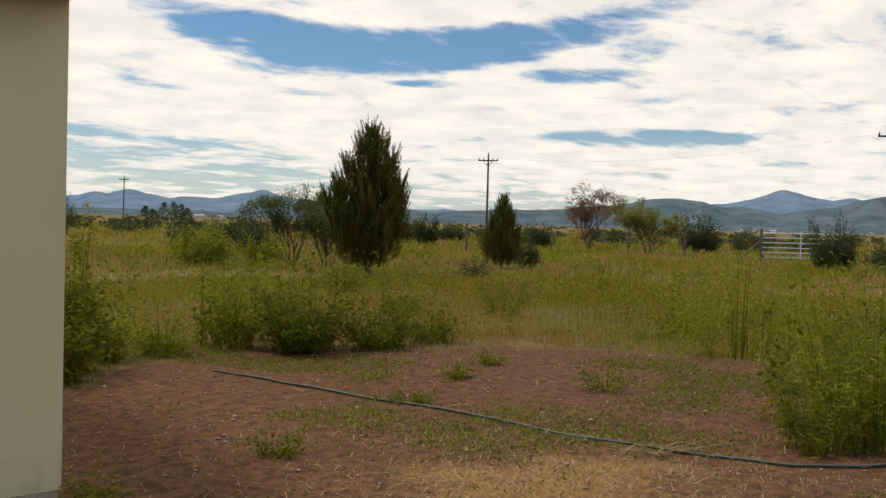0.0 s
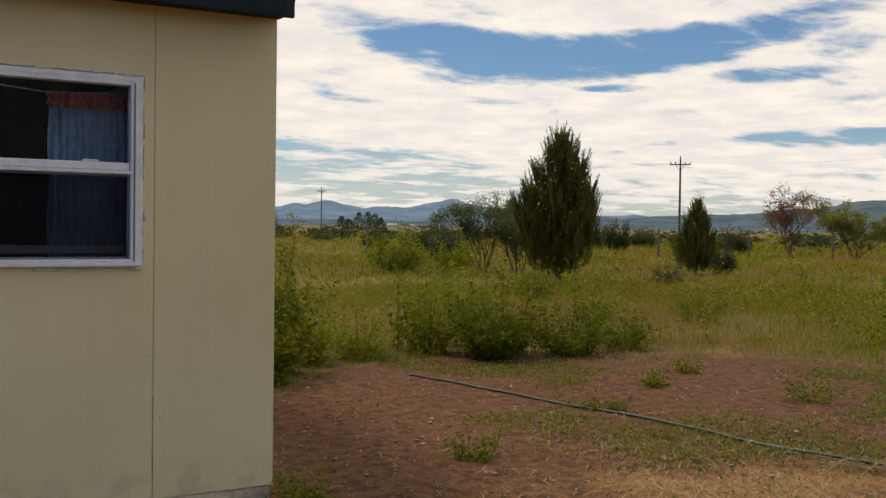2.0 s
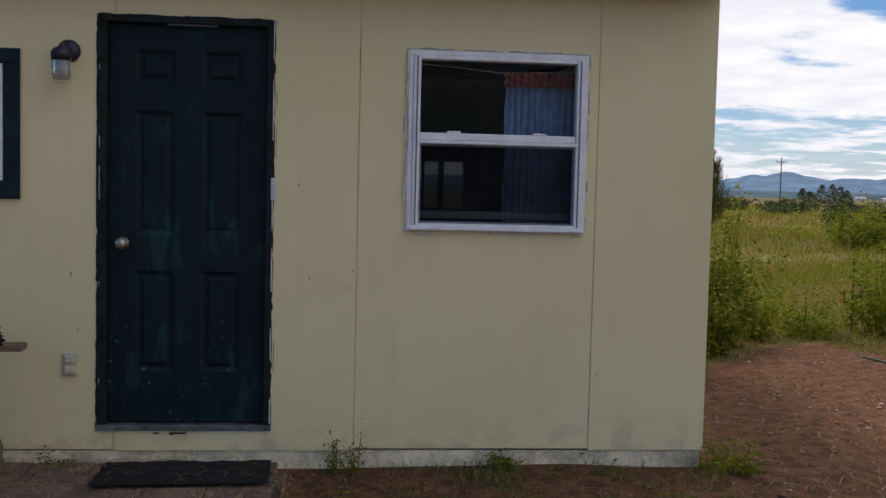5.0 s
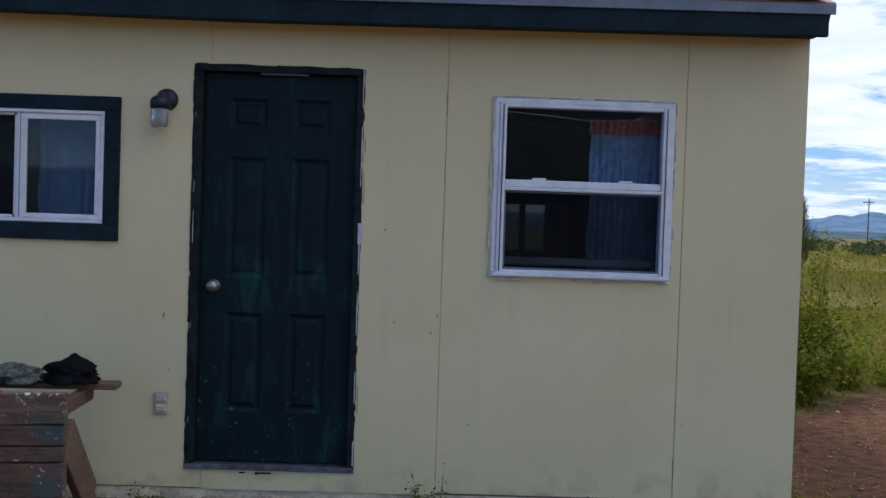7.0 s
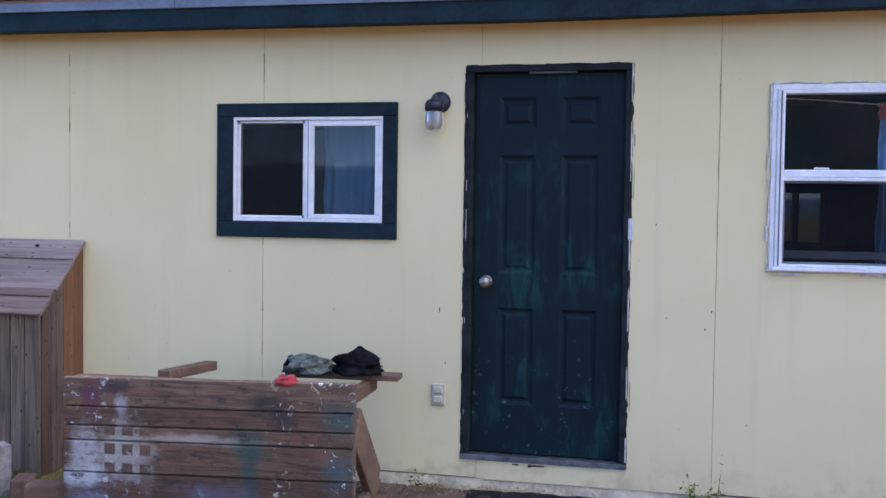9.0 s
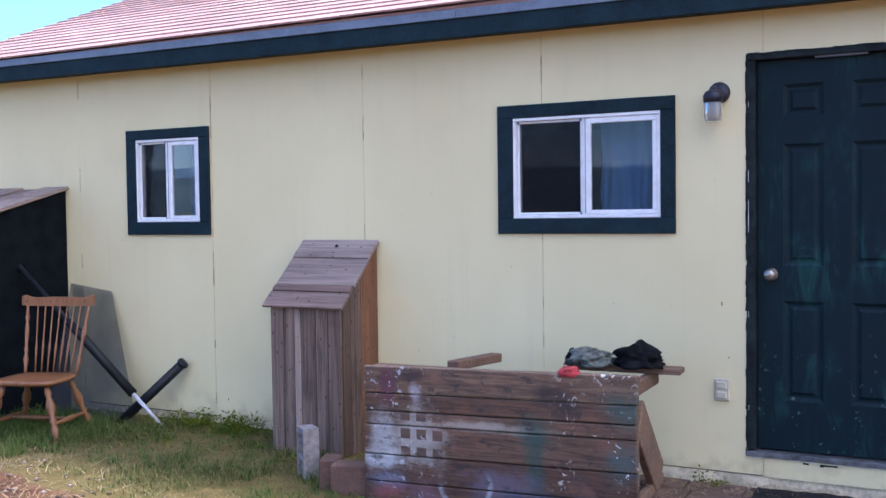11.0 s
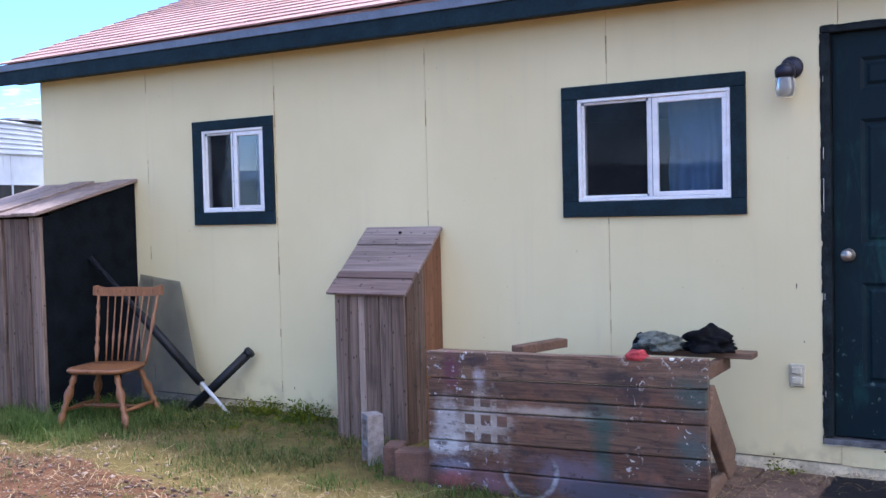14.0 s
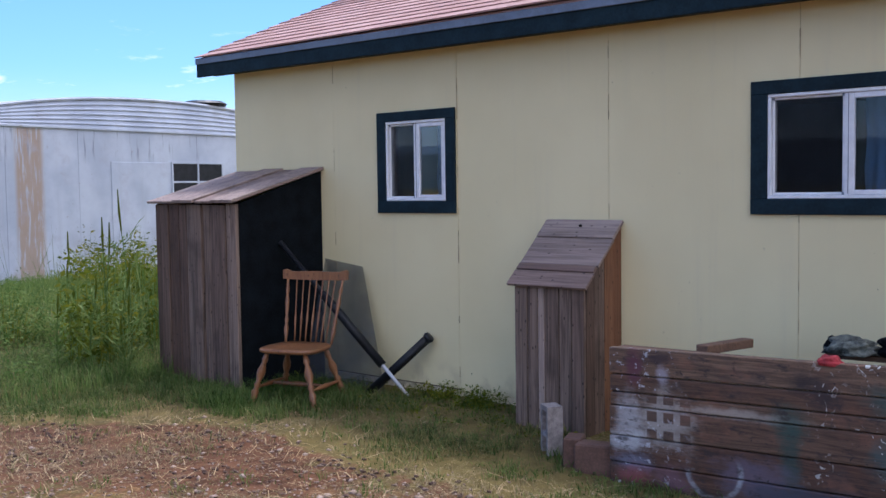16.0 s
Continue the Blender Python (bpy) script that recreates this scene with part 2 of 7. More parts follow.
def painted_board_material():
    """Old boards sprayed over: white haze with a stencil of squares, purple, teal, a pale ring, drips."""
    m, g, b = material("spray_painted_boards")
    p = g.obj()
    x, y, z = g.xyz(p)
    q = g.scaled(p, (1, 1, 1), g.join(g.m("MULTIPLY", g.rand(), 11.0), 0.0, 0.0))
    grain = g.noise(1.0, g.scaled(q, (3.0, 40, 46)), 6, 0.7, 1.4)
    col = g.mix(g.step(grain, 0.25, 0.75), (0.055, 0.034, 0.022), (0.235, 0.152, 0.096))
    col = g.mix(g.rand(), col, (0.50, 0.36, 0.32), "MULTIPLY")
    col = g.mix(g.step(g.noise(1.0, g.scaled(q, (5, 5, 14)), 5, 0.6), 0.52, 0.75, 0, 0.7), col, (0.055, 0.036, 0.030))
    col = g.mix(g.step(g.noise(4, q, 4), 0.55, 0.8, 0, 0.6), col, (0.05, 0.04, 0.04))
    col = g.mix(g.step(g.noise(11.0, p, 6, 0.75, 0.8), 0.56, 0.68, 0, 0.75), col, (0.045, 0.028, 0.024))
    col = g.mix(g.step(g.noise(3.2, g.scaled(p, (1, 1, 1.6), (4.0, 0, 2.0)), 5, 0.7), 0.5, 0.68, 0, 0.55), col, (0.19, 0.085, 0.05))
    wob = g.m("ADD", g.m("MULTIPLY", g.noise(6.0, p, 6, 0.7), 0.6), g.m("MULTIPLY", g.noise(1.0, g.scaled(p, (9, 30, 34)), 5, 0.7), 0.4))

    def blob(x0, z0, rx, rz, c, amount):
        u = g.m("DIVIDE", g.m("SUBTRACT", x, x0), rx)
        v = g.m("DIVIDE", g.m("SUBTRACT", z, z0), rz)
        r = g.m("ADD", g.m("SQRT", g.m("ADD", g.m("MULTIPLY", u, u), g.m("MULTIPLY", v, v))), g.m("MULTIPLY", g.m("SUBTRACT", wob, 0.5), 2.6))
        return g.mix(g.step(r, 1.15, 0.25, 0, amount), col, c)

    col = blob(0.14, 0.60, 0.06, 0.12, (0.10, 0.03, 0.05), 0.8)
    col = blob(0.27, 0.66, 0.12, 0.04, (0.03, 0.02, 0.025), 0.8)
    col = blob(0.29, 0.58, 0.04, 0.06, (0.40, 0.38, 0.44), 0.6)
    sq = g.m("MULTIPLY", g.step(g.m("PINGPONG", g.m("SUBTRACT", x, 0.236), 0.0445), 0.024, 0.030), 1.0)
    sqz = g.step(g.m("PINGPONG", g.m("SUBTRACT", z, 0.274), 0.0458), 0.023, 0.029)
    inside = g.m("MULTIPLY", g.m("MULTIPLY", g.step(x, 0.193, 0.198), g.step(x, 0.458, 0.453)), g.m("MULTIPLY", g.step(z, 0.23, 0.235), g.step(z, 0.50, 0.495)))
    keep = g.m("SUBTRACT", 1.0, g.m("MULTIPLY", inside, g.m("MULTIPLY", g.m("SUBTRACT", 1.0, sq), g.m("SUBTRACT", 1.0, sqz))))
    bare = col
    col = blob(0.30, 0.36, 0.20, 0.17, (0.40, 0.37, 0.34), 0.70)
    col = blob(0.11, 0.36, 0.09, 0.15, (0.46, 0.46, 0.48), 0.65)
    col = blob(0.65, 0.43, 0.40, 0.035, (0.42, 0.38, 0.33), 0.6)
    col = g.mix(keep, g.mix(0.25, bare, (0.12, 0.09, 0.08)), col)
    col = blob(0.10, 0.22, 0.13, 0.07, (0.52, 0.53, 0.56), 0.7)
    col = blob(0.13, 0.12, 0.13, 0.07, (0.16, 0.17, 0.24), 0.7)
    col = blob(0.14, 0.05, 0.12, 0.07, (0.25, 0.07, 0.07), 0.7)
    col = blob(0.33, 0.06, 0.14, 0.09, (0.17, 0.09, 0.11), 0.7)
    col = blob(0.97, 0.60, 0.08, 0.08, (0.02, 0.016, 0.018), 0.85)
    col = blob(1.07, 0.57, 0.10, 0.10, (0.025, 0.02, 0.022), 0.8)
    col = blob(0.93, 0.26, 0.06, 0.24, (0.012, 0.060, 0.055), 0.65)
    col = blob(0.92, 0.42, 0.11, 0.10, (0.015, 0.070, 0.062), 0.5)
    col = blob(1.36, 0.56, 0.13, 0.10, (0.03, 0.09, 0.085), 0.6)
    col = blob(1.36, 0.30, 0.11, 0.12, (0.05, 0.10, 0.10), 0.6)
    col = blob(0.75, 0.14, 0.24, 0.12, (0.13, 0.11, 0.16), 0.6)
    col = blob(1.02, 0.06, 0.36, 0.09, (0.045, 0.05, 0.075), 0.85)
    ux, uz = g.m("SUBTRACT", x, 0.56), g.m("SUBTRACT", z, 0.14)
    ring = g.m("ABSOLUTE", g.m("SUBTRACT", g.m("SQRT", g.m("ADD", g.m("MULTIPLY", ux, ux), g.m("MULTIPLY", uz, uz))), 0.135))
    ring = g.m("MULTIPLY", g.step(ring, 0.02, 0.004), g.step(z, 0.22, 0.16))
    col = g.mix(g.m("MULTIPLY", ring, g.step(wob, 0.40, 0.62, 0.0, 0.7)), col, (0.42, 0.47, 0.52))
    drip = g.noise(1.0, g.scaled(p, (26, 26, 19)), 4, 0.6, 1.2)
    zone = g.m("MULTIPLY", g.step(x, 0.95, 1.15), g.step(g.noise(4.5, p, 2), 0.42, 0.6))
    col = g.mix(g.m("MULTIPLY", g.step(drip, 0.605, 0.63), zone), col, (0.66, 0.66, 0.62))
    col = g.mix(g.step(g.noise(1.0, g.scaled(p, (7, 7, 16), (2.0, 0, 5.0)), 6, 0.75), 0.54, 0.66, 0, 0.8), col, (0.030, 0.022, 0.022))
    col = g.mix(g.m("MULTIPLY", g.step(g.noise(26.0, p, 5, 0.7), 0.60, 0.66), g.step(x, 0.55, 0.1, 0, 0.7)), col, (0.60, 0.62, 0.68))
    col = g.mix(g.step(g.noise(38.0, g.scaled(p, (1, 1, 1), (7.0, 0, 0)), 3), 0.69, 0.72, 0, 0.85), col, (0.02, 0.016, 0.015))
    g.put(b.inputs["Base Color"], col)
    b.inputs["Roughness"].default_value = 0.8
    g.put(b.inputs["Normal"], g.bump(grain, 0.6, 0.004))
    return m


def trailer_material():
    m, g, b = material("chalky_white_trailer_paint")
    p = g.obj()
    x, y, z = g.xyz(p)
    streak = g.noise(1.0, g.scaled(p, (4, 4, 0.35)), 5, 0.65)
    col = g.mix(g.step(g.noise(1.3, p, 4), 0.3, 0.7), (0.37, 0.405, 0.48), (0.49, 0.525, 0.59))
    col = g.mix(g.step(streak, 0.55, 0.75, 0, 0.4), col, (0.36, 0.38, 0.43))
    rust = g.m("MULTIPLY", g.m("MULTIPLY", g.m("MULTIPLY", g.step(y, 0.40, 0.50), g.step(y, 1.00, 0.88)), g.step(z, 2.62, 2.58)), g.step(g.noise(1.0, g.scaled(p, (16, 16, 1.5)), 6, 0.7), 0.36, 0.50))
    col = g.mix(g.m("MULTIPLY", rust, 0.85), col, (0.34, 0.235, 0.155))
    drips = g.m("MULTIPLY", g.m("MULTIPLY", g.step(z, 2.0, 2.3), g.step(z, 2.62, 2.55)), g.step(g.noise(1.0, g.scaled(p, (11, 11, 0.8)), 3), 0.58, 0.66))
    col = g.mix(g.m("MULTIPLY", drips, 0.8), col, (0.20, 0.21, 0.25))
    rust2 = g.m("MULTIPLY", g.step(z, 1.0, 0.1), g.step(g.noise(2.1, p, 5), 0.55, 0.7))
    col = g.mix(g.m("MULTIPLY", rust2, 0.5), col, (0.30, 0.24, 0.19))
    g.put(b.inputs["Base Color"], col)
    patchy = g.step(g.noise(2.6, g.scaled(p, (1, 1, 1), (3.0, 8.0, 1.0)), 7, 0.7), 0.5, 0.7, 0, 0.45)
    col = g.mix(patchy, col, (0.36, 0.36, 0.42))
    col = g.mix(g.step(g.noise(9.0, p, 5, 0.7), 0.64, 0.70, 0, 0.5), col, (0.24, 0.20, 0.19))
    g.put(b.inputs["Base Color"], col)
    b.inputs["Roughness"].default_value = 0.6
    g.put(b.inputs["Normal"], g.bump(g.noise(1.2, p, 2), 0.25, 0.03))
    return m


def shingle_material():
    m, g, b = material("red_asphalt_shingle")
    p = g.pos()
    speck = g.noise(160.0, p, 2)
    col = g.mix(g.rand(), (0.36, 0.205, 0.172), (0.49, 0.305, 0.265))
    col = g.mix(g.m("MULTIPLY", g.island(), 0.35), col, (0.30, 0.15, 0.12))
    col = g.mix(g.step(g.noise(0.9, p, 3), 0.45, 0.75, 0, 0.5), col, (0.46, 0.30, 0.26))
    col = g.mix(g.step(speck, 0.35, 0.7, 0, 0.35), col, (0.22, 0.11, 0.09))
    g.put(b.inputs["Base Color"], col)
    b.inputs["Roughness"].default_value = 0.92
    g.put(b.inputs["Normal"], g.bump(speck, 0.5, 0.002))
    return m


def ground_material():
    """Reddish earth, straw litter and green turf, by the masks that the ground carries."""
    m, g, b = material("earth_straw_and_turf")
    p = g.pos()
    soil = g.n("ShaderNodeAttribute", attribute_name="soil").outputs["Fac"]
    dry = g.n("ShaderNodeAttribute", attribute_name="dry").outputs["Fac"]
    n1, n2, n3 = g.noise(1.1, p, 5, 0.6), g.noise(9.0, p, 5, 0.65), g.noise(55.0, p, 3, 0.6)
    earth = g.mix(g.step(n2, 0.3, 0.7), (0.048, 0.023, 0.012), (0.140, 0.066, 0.034))
    earth = g.mix(g.step(n3, 0.56, 0.70, 0, 0.7), earth, (0.20, 0.125, 0.085))
    straw = g.mix(g.step(n3, 0.3, 0.7), (0.15, 0.085, 0.032), (0.33, 0.195, 0.080))
    turf = g.mix(g.step(n2, 0.3, 0.7), (0.068, 0.053, 0.020), (0.148, 0.108, 0.040))
    big = g.noise(0.06, p, 5, 0.6)
    turf = g.mix(g.step(big, 0.42, 0.66), turf, (0.19, 0.15, 0.045))
    a = g.m("ADD", soil, g.m("MULTIPLY", g.m("SUBTRACT", g.m("ADD", g.m("MULTIPLY", n2, 0.6), g.m("MULTIPLY", g.noise(3.0, p, 5, 0.65), 0.4)), 0.5), 1.5))
    c = g.m("ADD", dry, g.m("MULTIPLY", g.m("SUBTRACT", g.m("ADD", g.m("MULTIPLY", n1, 0.5), g.m("MULTIPLY", g.noise(14.0, p, 5, 0.7), 0.5)), 0.5), 1.9))
    col = g.mix(g.step(a, 0.40, 0.60), turf, earth)
    col = g.mix(g.step(c, 0.45, 0.80, 0, 0.65), col, straw)
    g.put(b.inputs["Base Color"], col)
    b.inputs["Roughness"].default_value = 0.95
    b.inputs["Specular IOR Level"].default_value = 0.08
    h = g.m("ADD", g.m("MULTIPLY", n2, 0.7), g.m("MULTIPLY", n3, 0.3))
    g.put(b.inputs["Normal"], g.bump(h, 0.65, 0.03))
    return m


# Mountain surface: the haze of distance is put into its base colours.
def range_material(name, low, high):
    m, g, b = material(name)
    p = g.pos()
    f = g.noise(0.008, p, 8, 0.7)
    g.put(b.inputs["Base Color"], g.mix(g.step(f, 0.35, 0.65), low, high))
    b.inputs["Roughness"].default_value = 1.0
    b.inputs["Specular IOR Level"].default_value = 0.0
    g.put(b.inputs["Normal"], g.bump(f, 0.6, 40.0))
    return m


M = {
    "siding": siding_material(), "door": door_material(), "glass": glass_material("window_glass", 1.43), "screen": screen_material(), "glass_clear": glass_material("clean_clear_glass", 1.14), "boards": painted_board_material(),
    "trailer": trailer_material(), "shingle": shingle_material(), "ground": ground_material(),
    "navy": plain("dark_blue_green_trim_paint", (0.009, 0.021, 0.028), 0.6, var=0.22, bump=0.1, spec=0.16),
    "jamb": plain("worn_dark_jamb_paint", (0.011, 0.016, 0.017), 0.65, var=0.4, scale=14, spec=0.2),
    "alu": plain("white_aluminium", (0.76, 0.76, 0.77), 0.4, var=0.06, scale=14, bump=0.05),
    "caulk": plain("cracked_white_caulk", (0.60, 0.58, 0.54), 0.8, var=0.2, scale=22, bump=0.4),
    "drip": plain("blue_grey_drip_edge", (0.16, 0.18, 0.22), 0.45, 0.3, var=0.1),
    "found": plain("whitewashed_foundation", (0.66, 0.56, 0.38), 0.9, var=0.20, scale=6, bump=0.5, dist=0.01),
    "seam": plain("dusty_seam_filler", (0.42, 0.32, 0.18), 0.9, var=0.3),
    "sheathing": plain("brown_sheathing_board", (0.17, 0.125, 0.085), 0.9),
    # near-black plaster: the shade of the room is put into its colour
    "inside": plain("dimmed_interior_plaster", (0.03, 0.031, 0.036), 0.9),
    "wood_up": wood("weathered_grey_boards", 2, (0.040, 0.024, 0.017), (0.300, 0.212, 0.160), (0.40, 0.30, 0.25)),
    "wood_x": wood("weathered_lid_boards", 0, (0.11, 0.076, 0.062), (0.38, 0.295, 0.250), (0.62, 0.51, 0.47)),
    "wood_y": wood("weathered_roof_boards", 1, (0.11, 0.075, 0.060), (0.38, 0.285, 0.235), (0.55, 0.44, 0.39)),
    "fresh": wood("orange_brown_boards", 2, (0.13, 0.06, 0.03), (0.31, 0.165, 0.085), (0.75, 0.6, 0.5)),
    "pale_board": wood("pale_tan_board", 2, (0.19, 0.135, 0.11), (0.42, 0.32, 0.26), (0.8, 0.75, 0.7)),
    "lumber": wood("brown_lumber", 0, (0.10, 0.058, 0.036), (0.25, 0.155, 0.098), (0.7, 0.6, 0.55)),
    "oak": wood("varnished_oak", 2, (0.15, 0.060, 0.024), (0.31, 0.145, 0.060), (0.85, 0.75, 0.65), 0.38),
    "black": plain("black_enamel", (0.010, 0.011, 0.013), 0.5, var=0.3, spec=0.3),
    "tar": plain("black_painted_side", (0.004, 0.006, 0.008), 0.8, var=0.3, spec=0.1),
    "sillmetal": plain("dull_threshold_metal", (0.13, 0.13, 0.13), 0.5, 0.4, var=0.3, scale=20),
    "lampblue": plain("dark_lamp_metal", (0.02, 0.02, 0.035), 0.45, 0.2),
    "brass": plain("dull_nickel", (0.45, 0.40, 0.33), 0.35, 0.8),
    "white": plain("white_plastic", (0.50, 0.455, 0.33), 0.5, var=0.08),
    "pale": plain("pale_pipe_end", (0.55, 0.55, 0.57), 0.5, var=0.1),
    "block": plain("grey_concrete_block", (0.25, 0.215, 0.20), 0.95, var=0.2, scale=30, bump=0.6),
    "brick": plain("red_brown_brick", (0.135, 0.072, 0.050), 0.92, var=0.16, scale=9, bump=0.6),
    "paver": plain("dusty_red_paver", (0.115, 0.070, 0.050), 0.95, var=0.3, scale=10, bump=0.5),
    "mat": plain("dark_rubber_mat", (0.018, 0.018, 0.022), 0.85, var=0.3, scale=40, bump=0.9, dist=0.01),
    "rag_black": plain("black_cloth", (0.008, 0.008, 0.009), 0.95, var=0.3, scale=25, bump=0.6, spec=0.1),
    "rag_camo": plain("grey_green_cloth", (0.10, 0.105, 0.085), 0.95, var=0.5, scale=22, bump=0.6),
    "rag_red": plain("red_cloth", (0.30, 0.03, 0.035), 0.9, var=0.3, scale=25, bump=0.6),
    "blue": plain("blue_curtain_cloth", (0.34, 0.50, 0.72), 0.9, var=0.15, scale=24, bump=0.4),
    "pink": plain("pink_curtain_band", (0.62, 0.22, 0.20), 0.9, var=0.15, scale=24, bump=0.4),
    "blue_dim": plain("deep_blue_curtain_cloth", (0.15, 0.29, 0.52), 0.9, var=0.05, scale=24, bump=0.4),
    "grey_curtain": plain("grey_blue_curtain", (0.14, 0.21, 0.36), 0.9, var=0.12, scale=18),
    "hose": plain("green_garden_hose", (0.032, 0.055, 0.040), 0.5, var=0.25),
    "gate": plain("white_gate_paint", (0.75, 0.75, 0.75), 0.45, var=0.06),
    "pole": plain("grey_timber_pole", (0.15, 0.12, 0.10), 0.9, var=0.25, scale=3),
    "bark": plain("rough_bark", (0.085, 0.06, 0.045), 0.95, var=0.3, scale=12, bump=0.8, dist=0.02),
    "far_wall": plain("far_house_wall", (0.60, 0.58, 0.54), 0.8),
    "far_roof": plain("far_house_roof", (0.35, 0.33, 0.33), 0.8),
    "clod": plain("dark_damp_earth", (0.080, 0.045, 0.032), 0.95, var=0.35, scale=30, bump=0.7),
    "tuft": leafy("fresh_tussock_grass", (0.045, 0.095, 0.018), (0.120, 0.185, 0.042), (0.20, 0.225, 0.07)),
    "lawn": leafy("lawn_grass", (0.048, 0.090, 0.020), (0.115, 0.150, 0.040), (0.30, 0.235, 0.10)),
    "field": leafy("field_grass", (0.110, 0.130, 0.007), (0.235, 0.220, 0.014), (0.39, 0.24, 0.036)),
    "thatch": leafy("dry_thatch", (0.15, 0.11, 0.060), (0.32, 0.25, 0.145), (0.19, 0.165, 0.065), 0.7, 0.1),
    "straw": leafy("dry_straw", (0.26, 0.18, 0.09), (0.45, 0.34, 0.19), (0.35, 0.24, 0.12), 0.7, 0.1),
    "green": leafy("fresh_green_leaves", (0.068, 0.125, 0.026), (0.145, 0.220, 0.052), (0.225, 0.265, 0.085)),
    "weed": leafy("weed_leaves", (0.060, 0.092, 0.007), (0.145, 0.170, 0.014), (0.22, 0.205, 0.022)),
    "lush": leafy("bright_weed_leaves", (0.110, 0.160, 0.008), (0.215, 0.250, 0.017), (0.31, 0.275, 0.028)),
    "needle": leafy("pine_needles", (0.055, 0.076, 0.014), (0.140, 0.150, 0.030), (0.19, 0.120, 0.036), 0.6, 0.35),
    "mesquite": leafy("feathery_leaves", (0.06, 0.08, 0.025), (0.11, 0.13, 0.04), (0.15, 0.155, 0.05)),
    "rust_leaf": leafy("reddish_dry_leaves", (0.15, 0.065, 0.038), (0.24, 0.12, 0.065), (0.18, 0.12, 0.05)),
    "gold_leaf": leafy("yellow_green_leaves", (0.15, 0.16, 0.035), (0.28, 0.27, 0.065), (0.22, 0.22, 0.05)),
    "dark_leaf": leafy("dark_bush_leaves", (0.035, 0.052, 0.020), (0.075, 0.095, 0.034), (0.10, 0.11, 0.04)),
    # both blues carry painted aerial haze
    "range_far": range_material("far_range_haze_blue", (0.105, 0.165, 0.235), (0.165, 0.235, 0.310)),
    "range_near": range_material("near_range_haze_blue", (0.060, 0.098, 0.120), (0.115, 0.150, 0.165)),
}


# ---- mesh helpers ----
PLACE = {}


def finish(name, bm, mat_, smooth=False):
    me = bpy.data.meshes.new(name)
    bm.to_mesh(me)
    bm.free()
    me.materials.append(mat_)
    if smooth:
        me.shade_smooth()
    return me


def thing(name, at, label, category, group="", kind="", rz=0.0):
    ob = new(name)
    ob.matrix_basis = pose(*at, 0, 0, rz)
    ob.empty_display_size = 0.1
    PLACE[ob] = ob.matrix_basis.copy()
    return tagged(ob, label, category, group, kind)


def part(name, bm, mat_, parent, label="", local=False, smooth=False):
    """One mesh object under a thing or a part, built in the world's metres unless local."""
    w = PLACE[parent]
    if not local:
        bm.transform(w.inverted())
    ob = new(name, finish(name, bm, mat_, smooth))
    ob.parent = parent
    PLACE[ob] = w
    return tagged(ob, label) if label else ob


def solid(name, bm, mat_, label, category="", kind="structure", smooth=False):
    ob = new(name, finish(name, bm, mat_, smooth))
    PLACE[ob] = Matrix.Identity(4)
    return tagged(ob, label, category, "", kind)


def box(x0, x1, y0, y1, z0, z1, bevel=0.0, m=None, bm=None):
    out = bm or bmesh.new()
    t = bmesh.new()
    bmesh.ops.create_cube(t, size=1)
    t.transform(Matrix.LocRotScale(((x0 + x1) / 2, (y0 + y1) / 2, (z0 + z1) / 2), None, (x1 - x0, y1 - y0, z1 - z0)))
    if bevel:
        bmesh.ops.bevel(t, geom=t.edges[:], offset=bevel, segments=1, affect="EDGES")
    if m is not None:
        t.transform(m)
    return merge(out, t)


def merge(out, t):
    me = bpy.data.meshes.new("tmp")
    t.to_mesh(me)
    t.free()
    out.from_mesh(me)
    bpy.data.meshes.remove(me)
    return out


def beam(a, b, w, h, bevel=0.004, bm=None):
    """A board from a to b, w wide sideways and h thick."""
    a, b = Vector(a), Vector(b)
    q = (b - a).to_track_quat("X", "Z").to_matrix().to_4x4()
    ln = (b - a).length
    return box(0, ln, -w / 2, w / 2, -h / 2, h / 2, bevel, Matrix.Translation(a) @ q, bm)


def lathe(profile, m=None, seg=14, bm=None):
    """Round body about z from (radius, height) pairs."""
    out = bm or bmesh.new()
    t = bmesh.new()
    rings = []
    for r, z in profile:
        rings.append([t.verts.new((max(r, 1e-4) * math.cos(2 * math.pi * i / seg), max(r, 1e-4) * math.sin(2 * math.pi * i / seg), z)) for i in range(seg)])
    for lo, hi in zip(rings, rings[1:]):
        for i in range(seg):
            t.faces.new((lo[i], lo[(i + 1) % seg], hi[(i + 1) % seg], hi[i]))
    t.faces.new(rings[0][::-1])
    t.faces.new(rings[-1])
    if m is not None:
        t.transform(m)
    return merge(out, t)


def rod(a, b, prof=None, r=0.01, seg=10, bm=None):
    """A turned rod from a to b; prof: (radius, share of the length) pairs."""
    a, b = Vector(a), Vector(b)
    ln = (b - a).length
    prof = prof or [(r, 0), (r, 1)]
    m = Matrix.Translation(a) @ (b - a).to_track_quat("Z", "Y").to_matrix().to_4x4()
    return lathe([(rr, f * ln) for rr, f in prof], m, seg, bm)


